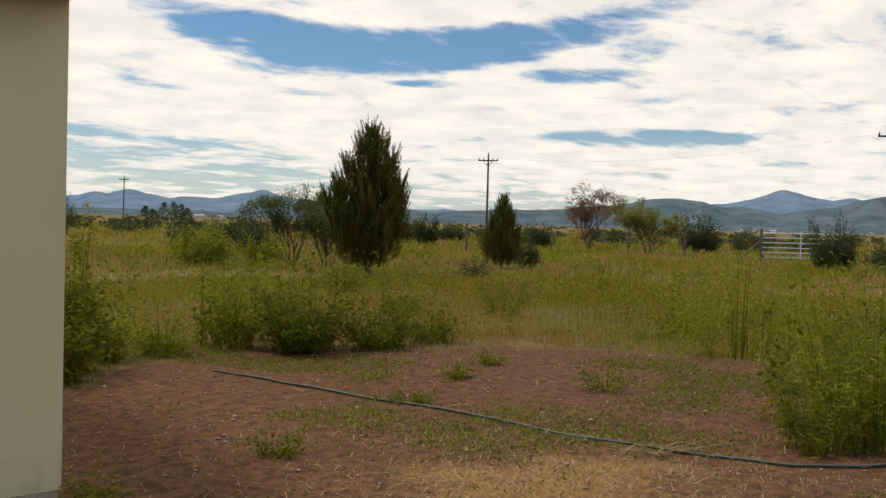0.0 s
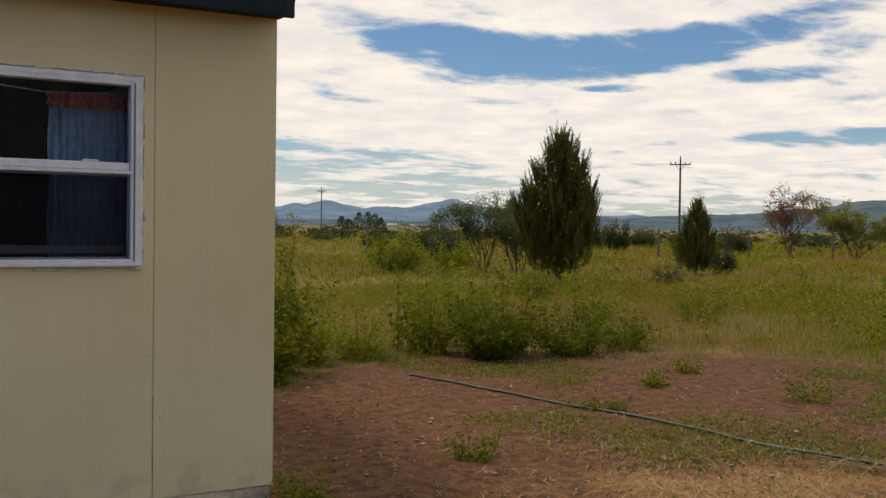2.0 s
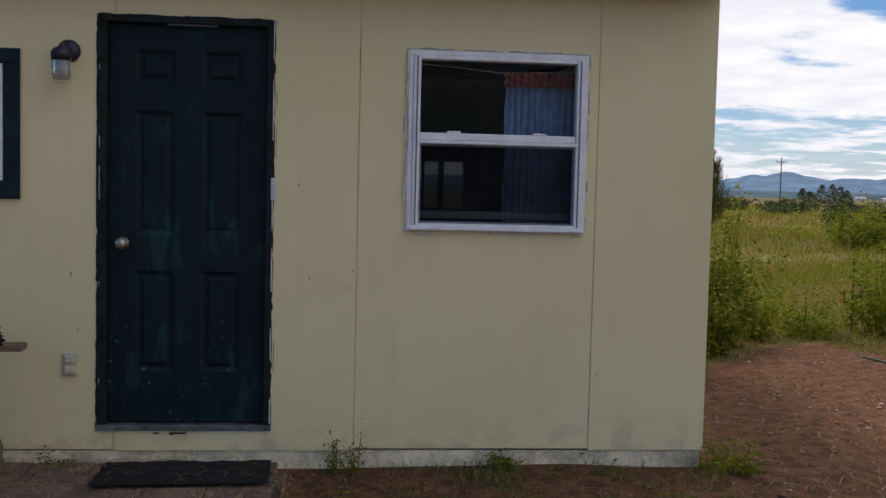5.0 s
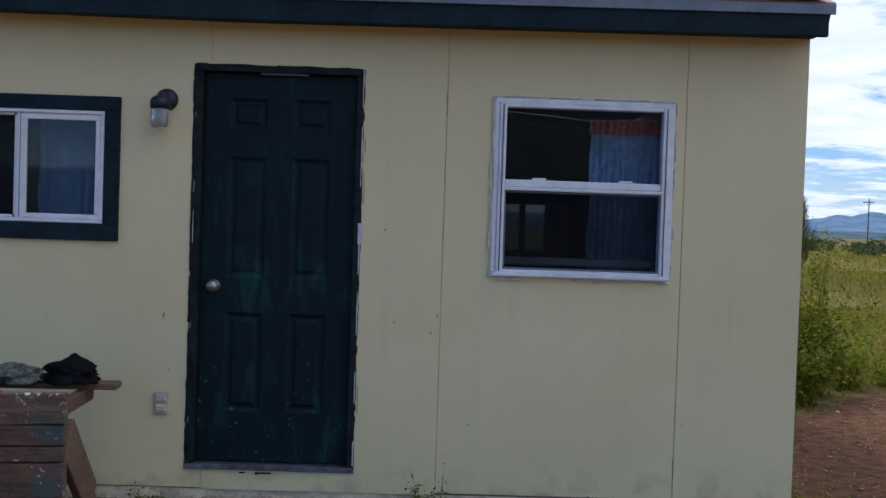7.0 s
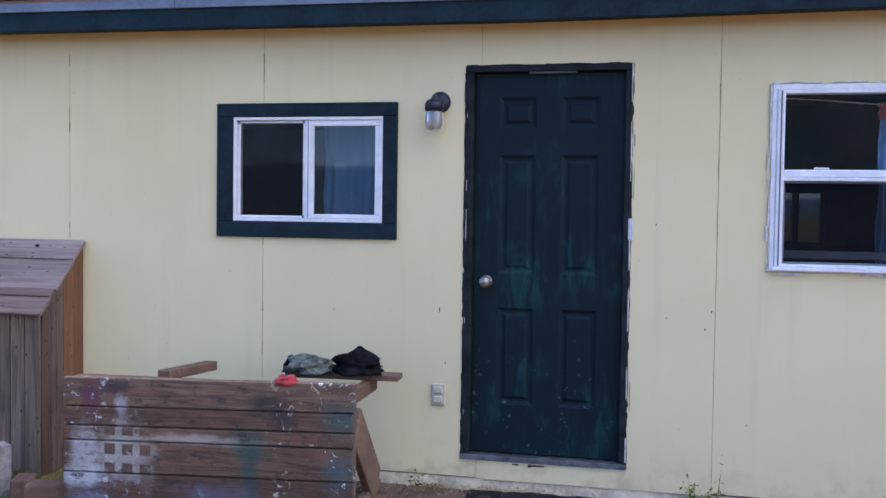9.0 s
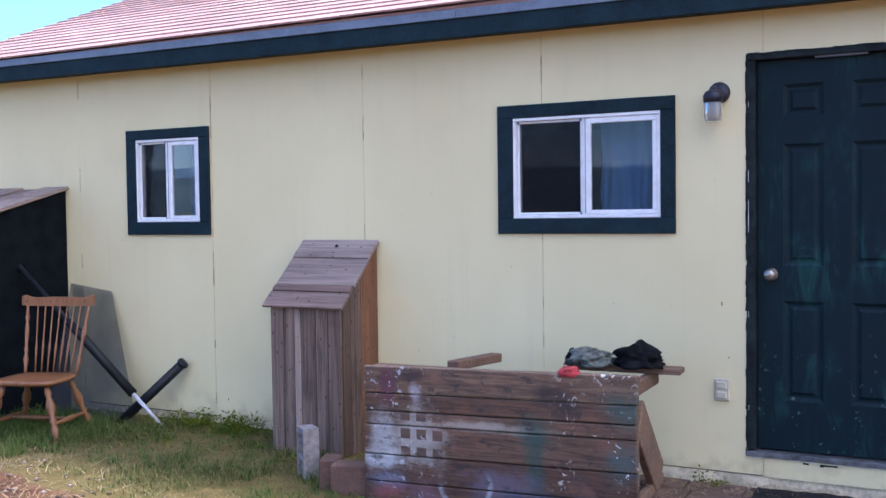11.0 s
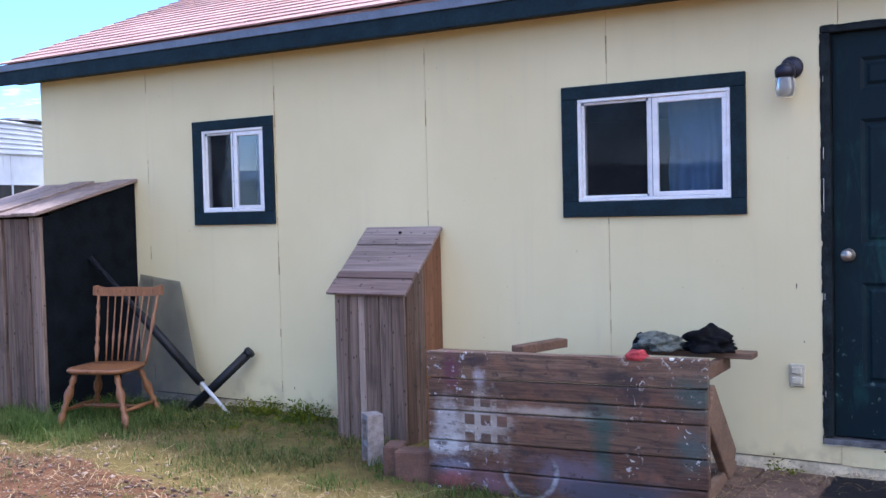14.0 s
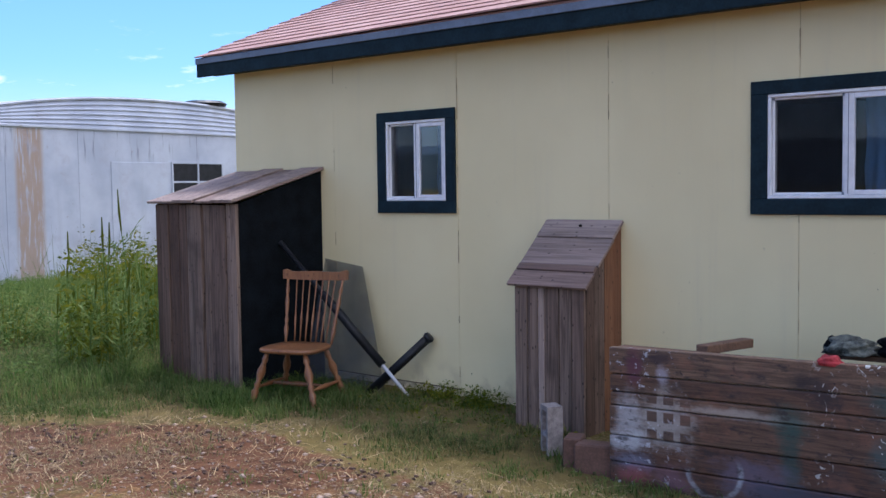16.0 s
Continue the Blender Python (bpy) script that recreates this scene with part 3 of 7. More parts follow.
def tube(points, r, seg=8, bm=None):
    out = bm or bmesh.new()
    pts = [Vector(p) for p in points]
    rings = []
    for i, p in enumerate(pts):
        t = (pts[min(i + 1, len(pts) - 1)] - pts[max(i - 1, 0)]).normalized()
        m = t.to_track_quat("Z", "Y").to_matrix()
        rr = r[i] if isinstance(r, (list, tuple)) else r
        rings.append([out.verts.new(p + m @ Vector((rr * math.cos(2 * math.pi * k / seg), rr * math.sin(2 * math.pi * k / seg), 0))) for k in range(seg)])
    for lo, hi in zip(rings, rings[1:]):
        for k in range(seg):
            out.faces.new((lo[k], lo[(k + 1) % seg], hi[(k + 1) % seg], hi[k]))
    out.faces.new(rings[0][::-1])
    out.faces.new(rings[-1])
    return out


def pierced(x0, x1, z0, z1, holes, y0, y1):
    """An upright sheet with openings through it, as one closed mesh."""
    bm = bmesh.new()
    xs = sorted({x0, x1, *[min(max(v, x0), x1) for h in holes for v in h[:2]]})
    zs = sorted({z0, z1, *[min(max(v, z0), z1) for h in holes for v in h[2:]]})
    grid = {}

    def v(i, k, y):
        if (i, k, y) not in grid:
            grid[i, k, y] = bm.verts.new((xs[i], y, zs[k]))
        return grid[i, k, y]

    full = {(i, k) for i in range(len(xs) - 1) for k in range(len(zs) - 1)
            if not any(h[0] < (xs[i] + xs[i + 1]) / 2 < h[1] and h[2] < (zs[k] + zs[k + 1]) / 2 < h[3] for h in holes)}
    for i, k in full:
        bm.faces.new((v(i, k, y0), v(i + 1, k, y0), v(i + 1, k + 1, y0), v(i, k + 1, y0)))
        bm.faces.new((v(i, k + 1, y1), v(i + 1, k + 1, y1), v(i + 1, k, y1), v(i, k, y1)))
        for (a, b, other) in (((i, k), (i + 1, k), (i, k - 1)), ((i + 1, k), (i + 1, k + 1), (i + 1, k)),
                              ((i + 1, k + 1), (i, k + 1), (i, k + 1)), ((i, k + 1), (i, k), (i - 1, k))):
            if other not in full:
                bm.faces.new((v(*b, y0), v(*a, y0), v(*a, y1), v(*b, y1)))
    return bm


def mesh_np(name, verts, tris, mat_):
    me = bpy.data.meshes.new(name)
    me.vertices.add(len(verts))
    me.vertices.foreach_set("co", np.asarray(verts, np.float32).ravel())
    n = len(tris)
    me.loops.add(3 * n)
    me.loops.foreach_set("vertex_index", np.asarray(tris, np.int32).ravel())
    me.polygons.add(n)
    me.polygons.foreach_set("loop_start", np.arange(0, 3 * n, 3, dtype=np.int32))
    me.update()
    me.validate()
    me.materials.append(mat_)
    return me


rng = np.random.default_rng(7)


def smooth(a, b, v):
    t = np.clip((np.asarray(v, float) - a) / (b - a), 0, 1)
    return t * t * (3 - 2 * t)


def wave(x, y, s, seed=0.0):
    """Cheap smooth noise, about -1 to 1."""
    return (np.sin(x * s + 1.3 * np.sin(y * s * 0.8 + seed)) + np.sin(y * s * 1.17 + 1.7 * np.sin(x * s * 0.61 + seed * 2.1)) +
            np.sin((x + y) * s * 0.57 + seed) * np.sin((x - y) * s * 0.73 - seed)) / 2.4


EYE0, EYE1, TURN = (0.327, -5.174), (-0.044, -4.972), radians(4.8)


def land(x, y):
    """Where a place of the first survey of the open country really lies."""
    u, v = x - EYE0[0], y - EYE0[1]
    return (EYE1[0] + u * math.cos(TURN) + v * math.sin(TURN), EYE1[1] - u * math.sin(TURN) + v * math.cos(TURN))


def survey(x, y):
    u, v = x - EYE1[0], y - EYE1[1]
    return (EYE0[0] + u * math.cos(TURN) - v * math.sin(TURN), EYE0[1] + u * math.sin(TURN) + v * math.cos(TURN))


def height(x, y):
    """The ground's height."""
    x, y = np.asarray(x, float), np.asarray(y, float)
    r = np.hypot(x, y + 3)
    near = 0.012 * wave(x, y, 2.1) + 0.006 * wave(x, y, 6.3, 2)
    return 0.045 * smooth(-2.2, -4.5, x) + near + smooth(14, 60, r) * 0.25 * wave(x, y, 0.07, 1) - smooth(60, 400, r) * 0.9


def turf_edge(x):
    """How far the green strip before the wall reaches out, as y."""
    return np.interp(x, [-9.5, -8, -6.9, -6, -5.15, -4.2, -3, -1.5], [-3.4, -2.9, -2.3, -1.65, -1.2, -1.38, -1.28, -0.95])


def soil_mask(x, y):
    """1 on bare earth, 0 under turf."""
    x, y = np.asarray(x, float), np.asarray(y, float)
    wob = 0.5 * wave(x, y, 0.9, 3) + 0.25 * wave(x, y, 2.6, 5)
    xs, ys = survey(x, y)
    top = np.interp(xs, [1.8, 3, 4.4, 6, 8.4, 9.8, 10.6], [2.6, 3.4, 4.4, 4.2, 4.4, 2.4, 1.0])
    yard = smooth(1.2, 2.0, x) * smooth(10.8, 9.4, xs + wob) * smooth(0.5, -0.3, ys - top + wob) * smooth(-9, -7, y)
    front = smooth(-2.6, -1.4, x) * smooth(2.6, 1.6, x) * smooth(0.3, -0.2, y) * 0.85
    patch = smooth(-9.5, -8.0, x) * smooth(-0.6, -1.4, x) * smooth(0.05, -0.55, y - turf_edge(x) + 0.3 * wob) * (0.62 + 0.22 * wave(x, y, 1.7, 8))
    return np.clip(np.maximum(np.maximum(yard, front), patch), 0, 1)


def dry_mask(x, y):
    """1 where straw litter lies."""
    x, y = np.asarray(x, float), np.asarray(y, float)
    w = 0.5 + 0.5 * wave(x, y, 1.3, 9)
    lawn = smooth(-9.5, -8, x) * smooth(-1.0, -2.0, x) * smooth(0.25, -0.35, y - turf_edge(x)) * (0.30 + 0.35 * w)
    steps = smooth(-2.0, -1.4, x) * smooth(0.6, -0.2, x) * smooth(-0.5, -0.9, y) * 0.5
    xs, ys = survey(x, y)
    yard = np.exp(-(((xs - 4.2) / 1.7) ** 2 + ((ys + 0.9) / 1.2) ** 2)) * 0.8
    rim = np.exp(-(((xs - 9.0) / 2.4) ** 2 + ((ys - 4.4) / 1.3) ** 2)) * 0.6
    return np.clip(np.maximum(np.maximum(lawn, steps), np.maximum(yard, rim)), 0, 1)


# ---- ground and distance ----
def ground():
    def axis(lo, hi, fine_):
        v = list(np.arange(lo, hi + 1e-6, fine_))
        s = fine_
        while v[-1] < 5200:
            s *= 1.16
            v.append(v[-1] + s)
        s = fine_
        while v[0] > -5200:
            s *= 1.16
            v.insert(0, v[0] - s)
        return np.array(v)

    xs, ys = axis(-10, 12, 0.14), axis(-5, 7, 0.14)
    gx, gy = np.meshgrid(xs, ys, indexing="xy")
    gz = height(gx, gy)
    verts = np.stack([gx.ravel(), gy.ravel(), gz.ravel()], 1)
    nx, ny = len(xs), len(ys)
    i = (np.arange(ny - 1)[:, None] * nx + np.arange(nx - 1)[None]).ravel()
    tris = np.concatenate([np.stack([i, i + 1, i + nx + 1], 1), np.stack([i, i + nx + 1, i + nx], 1)])
    me = mesh_np("ground", verts, tris, M["ground"])
    for key, f in (("soil", soil_mask), ("dry", dry_mask)):
        a = me.attributes.new(key, "FLOAT", "POINT")
        a.data.foreach_set("value", f(gx, gy).ravel().astype(np.float32))
    me.shade_smooth()
    tagged(new("ground", me), "reddish bare earth, straw litter and green rangeland turf", "ground", "", "structure")


ground()


def mountains(name, dist, az_, el_, rough, mat_, label, seed):
    """A ridge all round the plain; its skyline by azimuth and elevation in degrees."""
    n = 2880
    a = np.linspace(-180, 180, n, endpoint=False)
    e = np.interp(a, [41.1 + (v - 36.3) * 1.012 for v in az_], el_, period=365)
    k = np.exp(-np.linspace(-2, 2, 9) ** 2)
    e = np.convolve(np.concatenate([e[-4:], e, e[:4]]), k / k.sum(), "valid")
    e = e + rough * (0.5 * wave(a, 0 * a, 1.7, seed) + 0.3 * wave(a, 0 * a, 4.3, seed + 2) + 0.2 * wave(a, 0 * a, 9.1, seed + 4))
    e = np.maximum(e, 0.05)
    ra = np.radians(a)
    rows = []
    for f, dd in ((0.0, 0.80), (0.3, 0.88), (0.55, 0.93), (0.8, 0.97), (1.0, 1.0), (0.5, 1.08)):
        jag = 1 + 0.18 * wave(a, a * 0, 2.3, seed + 7 * f) * (0 < f < 1)
        h = np.tan(np.radians(e)) * dist * f * jag
        rows.append(np.stack([np.sin(ra) * dist * dd, np.cos(ra) * dist * dd, h - (2 if f == 0 else 0)], 1))
    verts = np.concatenate(rows)
    i = np.arange(n)
    j = (i + 1) % n
    tris = []
    for q in range(len(rows) - 1):
        tris += [np.stack([q * n + i, q * n + j, (q + 1) * n + j], 1), np.stack([q * n + i, (q + 1) * n + j, (q + 1) * n + i], 1)]
    me = mesh_np(name, verts, np.concatenate(tris), mat_)
    me.shade_smooth()
    tagged(new(name, me), label, "mountains", "", "structure")


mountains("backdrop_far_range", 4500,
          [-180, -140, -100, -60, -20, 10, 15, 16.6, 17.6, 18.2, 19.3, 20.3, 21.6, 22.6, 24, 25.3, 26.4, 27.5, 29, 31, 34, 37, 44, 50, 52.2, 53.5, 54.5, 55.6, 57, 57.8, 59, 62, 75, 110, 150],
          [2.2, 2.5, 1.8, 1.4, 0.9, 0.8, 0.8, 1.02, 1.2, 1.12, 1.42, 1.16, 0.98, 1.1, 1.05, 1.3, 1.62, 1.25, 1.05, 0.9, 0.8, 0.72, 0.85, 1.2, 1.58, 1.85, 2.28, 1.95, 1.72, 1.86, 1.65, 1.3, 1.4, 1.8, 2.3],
          0.085, M["range_far"], "mountain range on the horizon, haze painted in as blue", 1.0)
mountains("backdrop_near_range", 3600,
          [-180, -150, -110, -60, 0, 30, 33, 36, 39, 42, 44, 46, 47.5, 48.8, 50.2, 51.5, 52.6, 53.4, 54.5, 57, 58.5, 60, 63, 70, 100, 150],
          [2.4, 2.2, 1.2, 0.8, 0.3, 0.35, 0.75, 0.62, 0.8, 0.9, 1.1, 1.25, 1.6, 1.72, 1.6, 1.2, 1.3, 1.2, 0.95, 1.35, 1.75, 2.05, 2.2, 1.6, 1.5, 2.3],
          0.07, M["range_near"], "low hills before the mountain range, haze painted in as blue-green", 6.0)


# ---- house ----
XL, XR, DEPTH, TOP = -7.35, 1.837, 7.0, 2.52
SEAMS = [XL, -6.115, -4.857, -3.63, -2.432, -1.216, -0.012, 1.215, XR]
DOOR = (-1.297, -0.437, 0.20, 2.262)
WIN1 = (0.234, 1.156, 1.230, 2.144)
WIN2 = (-2.606, -1.745, 1.434, 2.005)
WIN3 = (-5.540, -4.957, 1.430, 2.009)
HOLES = [DOOR, WIN1, WIN2, WIN3]

wall_front = solid("wall_front", pierced(XL + 0.012, XR - 0.012, 0.08, TOP, HOLES, 0.013, 0.12), M["sheathing"], "timber-framed front wall clad in cream siding", "wall")
for n_, (a, b) in enumerate(zip(SEAMS, SEAMS[1:])):
    low = 0.098 + 0.006 * math.sin(n_ * 2.3)
    bm = pierced(a + 0.0015, b - 0.0015, low, TOP, [h for h in HOLES if h[1] > a and h[0] < b], 0.0, 0.012)
    bm.transform(Matrix.Translation((0, -0.0015 * (n_ % 2), 0)))
    part("siding_panel", bm, M["siding"], wall_front)
for x_ in SEAMS[1:-1]:
    cut = [h for h in HOLES if h[0] - 0.003 < x_ < h[1] + 0.003]
    part("seam_filler", pierced(x_ - 0.0014, x_ + 0.0014, 0.105, TOP - 0.01, cut, 0.0035, 0.0115), M["seam"], wall_front)
for xs, side in ((XL, "left"), (XR, "right")):
    s = 1 if side == "left" else -1
    bm = box(min(xs, xs + s * 0.11), max(xs, xs + s * 0.11), 0.121, DEPTH, 0.09, TOP)
    gable = bmesh.new()
    va = [gable.verts.new((xs + dx_, y_, z_)) for dx_ in (0.0, s * 0.11) for y_, z_ in ((0.121, TOP), (DEPTH, TOP), (DEPTH / 2, TOP + 0.417 * DEPTH / 2))]
    gable.faces.new(va[:3])
    gable.faces.new(va[3:][::-1])
    for i in range(3):
        gable.faces.new((va[i], va[(i + 1) % 3], va[3 + (i + 1) % 3], va[3 + i]))
    merge(bm, gable)
    solid("wall_" + side, bm, M["siding"], "cream-painted gable wall of the house", "wall")
# thin corner boards close the front corners
for xs in (XL, XR):
    s = 1 if xs < 0 else -1
    solid("trim_corner", box(min(xs, xs + s * 0.010), max(xs, xs + s * 0.010), 0.0125, 0.1205, 0.10, TOP), M["siding"], "cream-painted corner edge of the siding", "trim")
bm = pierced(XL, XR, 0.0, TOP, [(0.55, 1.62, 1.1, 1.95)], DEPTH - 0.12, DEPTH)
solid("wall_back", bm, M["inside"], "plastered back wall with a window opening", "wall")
solid("foundation", box(XL + 0.01, XR - 0.012, 0.010, DEPTH, -0.15, 0.094, 0.006), M["found"], "flaking whitewashed concrete foundation strip", "foundation")
solid("floor", box(XL + 0.11, XR - 0.11, 0.13, DEPTH - 0.13, 0.11, 0.2), M["lumber"], "brown board floor indoors", "floor")
solid("ceiling", box(XL + 0.11, XR - 0.11, 0.13, DEPTH - 0.13, TOP - 0.04, TOP - 0.005), M["inside"], "plaster ceiling indoors, room shade painted in", "ceiling")
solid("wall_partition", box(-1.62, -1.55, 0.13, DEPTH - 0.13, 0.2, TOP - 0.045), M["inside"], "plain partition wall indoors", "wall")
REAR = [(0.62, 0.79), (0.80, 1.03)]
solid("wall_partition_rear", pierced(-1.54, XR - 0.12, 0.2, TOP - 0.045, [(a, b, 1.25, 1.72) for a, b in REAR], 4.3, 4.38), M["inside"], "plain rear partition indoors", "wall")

# roof
EAVE_Y, EAVE_Z, PITCH = -0.19, 2.652, 0.417
ANG = math.atan(PITCH)
RX0, RX1 = XL - 0.27, XR + 0.05
RIDGE = DEPTH / 2


def on_roof(x, s, lift=0.0):
    """A point s metres up the front slope."""
    return Vector((x, EAVE_Y + s * math.cos(ANG) - lift * math.sin(ANG), EAVE_Z + s * math.sin(ANG) + lift * math.cos(ANG)))


SLOPE = (RIDGE - EAVE_Y) / math.cos(ANG)
bm = bmesh.new()
tilt = Matrix.Translation((0, EAVE_Y, EAVE_Z)) @ Matrix.Rotation(ANG, 4, "X")
box(RX0, RX1, 0.0, SLOPE, -0.045, -0.006, 0, tilt, bm)
tilt_b = Matrix.Translation((0, 2 * RIDGE - EAVE_Y, EAVE_Z)) @ Matrix.Rotation(-ANG, 4, "X")
box(RX0, RX1, -SLOPE, 0.0, -0.045, 0.0, 0, tilt_b, bm)
roof = solid("roof", bm, M["shingle"], "low gable roof of sun-faded reddish asphalt shingles", "roof")


def sagging(bm):
    """Bends an eave piece to the slight sag of the old roof line."""
    bmesh.ops.bisect_plane(bm, geom=bm.verts[:] + bm.edges[:] + bm.faces[:], plane_co=(-1.0, 0, 0), plane_no=(1, 0, 0))
    bmesh.ops.bisect_plane(bm, geom=bm.verts[:] + bm.edges[:] + bm.faces[:], plane_co=(-5.0, 0, 0), plane_no=(1, 0, 0))
    for v in bm.verts:
        v.co.z += float(np.interp(v.co.x, [-7.6, -5.0, -1.0, 1.9], [0.016, 0.0, -0.022, 0.0]))
    return bm


bm = sagging(box(RX0, RX1 - 0.03, EAVE_Y, EAVE_Y + 0.025, 2.478, 2.60, 0.004))
solid("trim_fascia", bm, M["navy"], "dark blue-green painted fascia board under the eave", "trim")
bm = bmesh.new()
for k in range(4):
    a, b = RX0 + (RX1 - RX0) * k / 4, RX0 + (RX1 - RX0) * (k + 1) / 4
    box(a, b - 0.003, EAVE_Y - 0.012 - 0.002 * (k % 2), EAVE_Y - 0.004, 2.585, 2.636, 0.002, None, bm)
solid("trim_drip_edge", sagging(bm), M["drip"], "blue-grey metal drip edge along the eave", "trim")
solid("trim_soffit", sagging(box(RX0 + 0.03, RX1 - 0.04, EAVE_Y + 0.026, -0.001, 2.50, 2.515)), M["navy"], "dark painted narrow soffit", "trim")
for xs in (RX0, RX1 - 0.025):
    bm = box(xs - 0.002, xs + 0.023, 0.03, SLOPE - 0.02, -0.16, -0.046, 0.003, tilt)
    solid("trim_rake", bm, M["navy"], "dark blue-green painted rake board of the gable", "trim")


smk, skg, skb = material("smoked_glass")
skt = skg.n("ShaderNodeBsdfTransparent")
skt.inputs[0].default_value = (0.24, 0.25, 0.26, 1)
skg.put(smk.node_tree.nodes["Material Output"].inputs[0], skt.outputs[0])
M["smoked"] = smk


# windows
def bar(x0, x1, z0, z1, y0, y1, bm=None):
    return box(x0, x1, y0, y1, z0, z1, 0.003, None, bm)


def frame_of(x0, x1, z0, z1, w, y0, y1, bm=None):
    bm = bar(x0, x1, z1 - w, z1, y0, y1, bm)
    bar(x0, x1, z0, z0 + w, y0, y1, bm)
    bar(x0, x0 + w, z0 + w, z1 - w, y0, y1, bm)
    return bar(x1 - w, x1, z0 + w, z1 - w, y0, y1, bm)


def pane(parent, x0, x1, z0, z1, y, key="glass"):
    ob = part("pane", box(x0, x1, y, y + 0.004, z0, z1), M[key], parent, "clear window glass")
    ob.visible_shadow = False
    return ob


def curtain(name, x0, x1, z0, z1, y, mat_, label, folds=9, parent=None, seed=0.0):
    bm = bmesh.new()
    n, rows = folds * 8, 8
    g = []
    for k in range(rows + 1):
        z = z0 + (z1 - z0) * k / rows
        g.append([bm.verts.new((x0 + (x1 - x0) * i / n + 0.006 * math.sin(k * 1.7 + i * 0.3),
                                y + (0.022 - 0.012 * k / rows) * math.sin(i / n * folds * 2 * math.pi + 0.5 * math.sin(k * 0.8 + seed)) + 0.008 * math.sin(i * 0.37 + seed), z)) for i in range(n + 1)])
    for k in range(rows):
        for i in range(n):
            bm.faces.new((g[k][i], g[k][i + 1], g[k + 1][i + 1], g[k + 1][i]))
    bmesh.ops.solidify(bm, geom=bm.faces[:], thickness=0.002)
    return part(name, bm, mat_, parent, label, smooth=True)


def window_single_hung():
    x0, x1, z0, z1 = WIN1
    w = thing("window_1", (x0, 0, z0), "white aluminium single-hung window with cracked caulk", "window", "", "structure")
    # nailing flange, side tracks, head and sill, each with its own step
    part("flange", frame_of(x0, x1, z0, z1, 0.024, -0.014, 0.05), M["alu"], w)
    for xa, xb in ((x0 + 0.0245, x0 + 0.060), (x1 - 0.060, x1 - 0.0245)):
        part("side_track", bar(xa, xb, z0 + 0.0245, z1 - 0.0245, -0.024, 0.05), M["alu"], w)
        # a raised grey strip stands in for the shade of the track's groove
        part("track_groove", bar((xa + xb) / 2 - 0.003, (xa + xb) / 2 + 0.003, z0 + 0.03, z1 - 0.03, -0.0265, -0.0242), M["drip"], w, "grey strip for the shade in the sash track groove")
    part("head", bar(x0 + 0.0605, x1 - 0.0605, z1 - 0.046, z1 - 0.0245, -0.020, 0.05), M["alu"], w)
    part("window_sill", bar(x0 + 0.012, x1 - 0.012, z0 + 0.006, z0 + 0.0242, -0.036, -0.0145), M["alu"], w)
    part("sill_step", bar(x0 + 0.0605, x1 - 0.0605, z0 + 0.0245, z0 + 0.040, -0.022, 0.05), M["alu"], w)
    mid = 1.672
    part("meeting_rail", box(x0 + 0.0605, x1 - 0.0605, -0.012, 0.03, mid + 0.020, mid + 0.058, 0.004), M["alu"], w)
    part("meeting_rail_lip", box(x0 + 0.050, x1 - 0.050, -0.027, -0.0125, mid + 0.002, mid + 0.0195, 0.003), M["alu"], w)
    part("sash_lower", frame_of(x0 + 0.061, x1 - 0.061, z0 + 0.041, mid + 0.001, 0.009, 0.0, 0.03), M["drip"], w, "thin grey lower sash frame")
    part("sash_bottom_rail", box(x0 + 0.071, x1 - 0.071, 0.034, 0.05, z0 + 0.065, z0 + 0.105, 0.003), M["drip"], w, "grey lower sash rail")
    pane(w, x0 + 0.0605, x1 - 0.0605, mid + 0.058, z1 - 0.046, 0.02, "glass_clear")
    pane(w, x0 + 0.07, x1 - 0.07, z0 + 0.05, mid - 0.008, 0.024, "glass_clear")
    mesh_ = part("insect_screen", box(x0 + 0.07, x1 - 0.07, 0.008, 0.0095, z0 + 0.05, mid - 0.008), M["screen"], w, "dark insect screen over the lower sash")
    mesh_.visible_shadow = False
    for cx in (x0 + 0.235, x0 + 0.68):
        part("sash_latch", box(cx - 0.035, cx + 0.035, -0.01, 0.018, mid + 0.0585, mid + 0.069, 0.003), M["alu"], w)
    r = random.Random(3)
    bm = bmesh.new()
    k = 0.0
    while k < 1.0:                      # broken caulk line all round the flange
        ln = r.uniform(0.02, 0.09)
        for horiz in (0, 1):
            for far in (0, 1):
                if r.random() < 0.78:
                    o, t = r.uniform(0.002, 0.012), r.uniform(0.004, 0.012)
                    if horiz:
                        a = x0 + (x1 - x0) * k
                        zz = z1 + o - 0.004 if far else z0 - o - t + 0.004
                        box(a, min(a + ln, x1), -0.014, -0.002, zz, zz + t, 0.002, None, bm)
                    else:
                        a = z0 + (z1 - z0) * k
                        xx = x1 + o - 0.004 if far else x0 - o - t + 0.004
                        box(xx, xx + t, -0.014, -0.002, a, min(a + ln, z1), 0.002, None, bm)
        k += ln
    part("caulk", bm, M["caulk"], w, "cracked white caulk bead")
    c = thing("curtain", (x0 + 0.5, 0.14, z0), "blue patterned curtain with a pink top band on a cord", "curtain")
    curtain("cloth", x0 + 0.52, x1 - 0.01, z0 - 0.1, z1 - 0.15, 0.17, M["blue"], "blue gathered cloth", 11, c)
    curtain("top_band", x0 + 0.515, x1 - 0.01, z1 - 0.155, z1 - 0.075, 0.165, M["pink"], "pink gathered band", 11, c, 1.0)
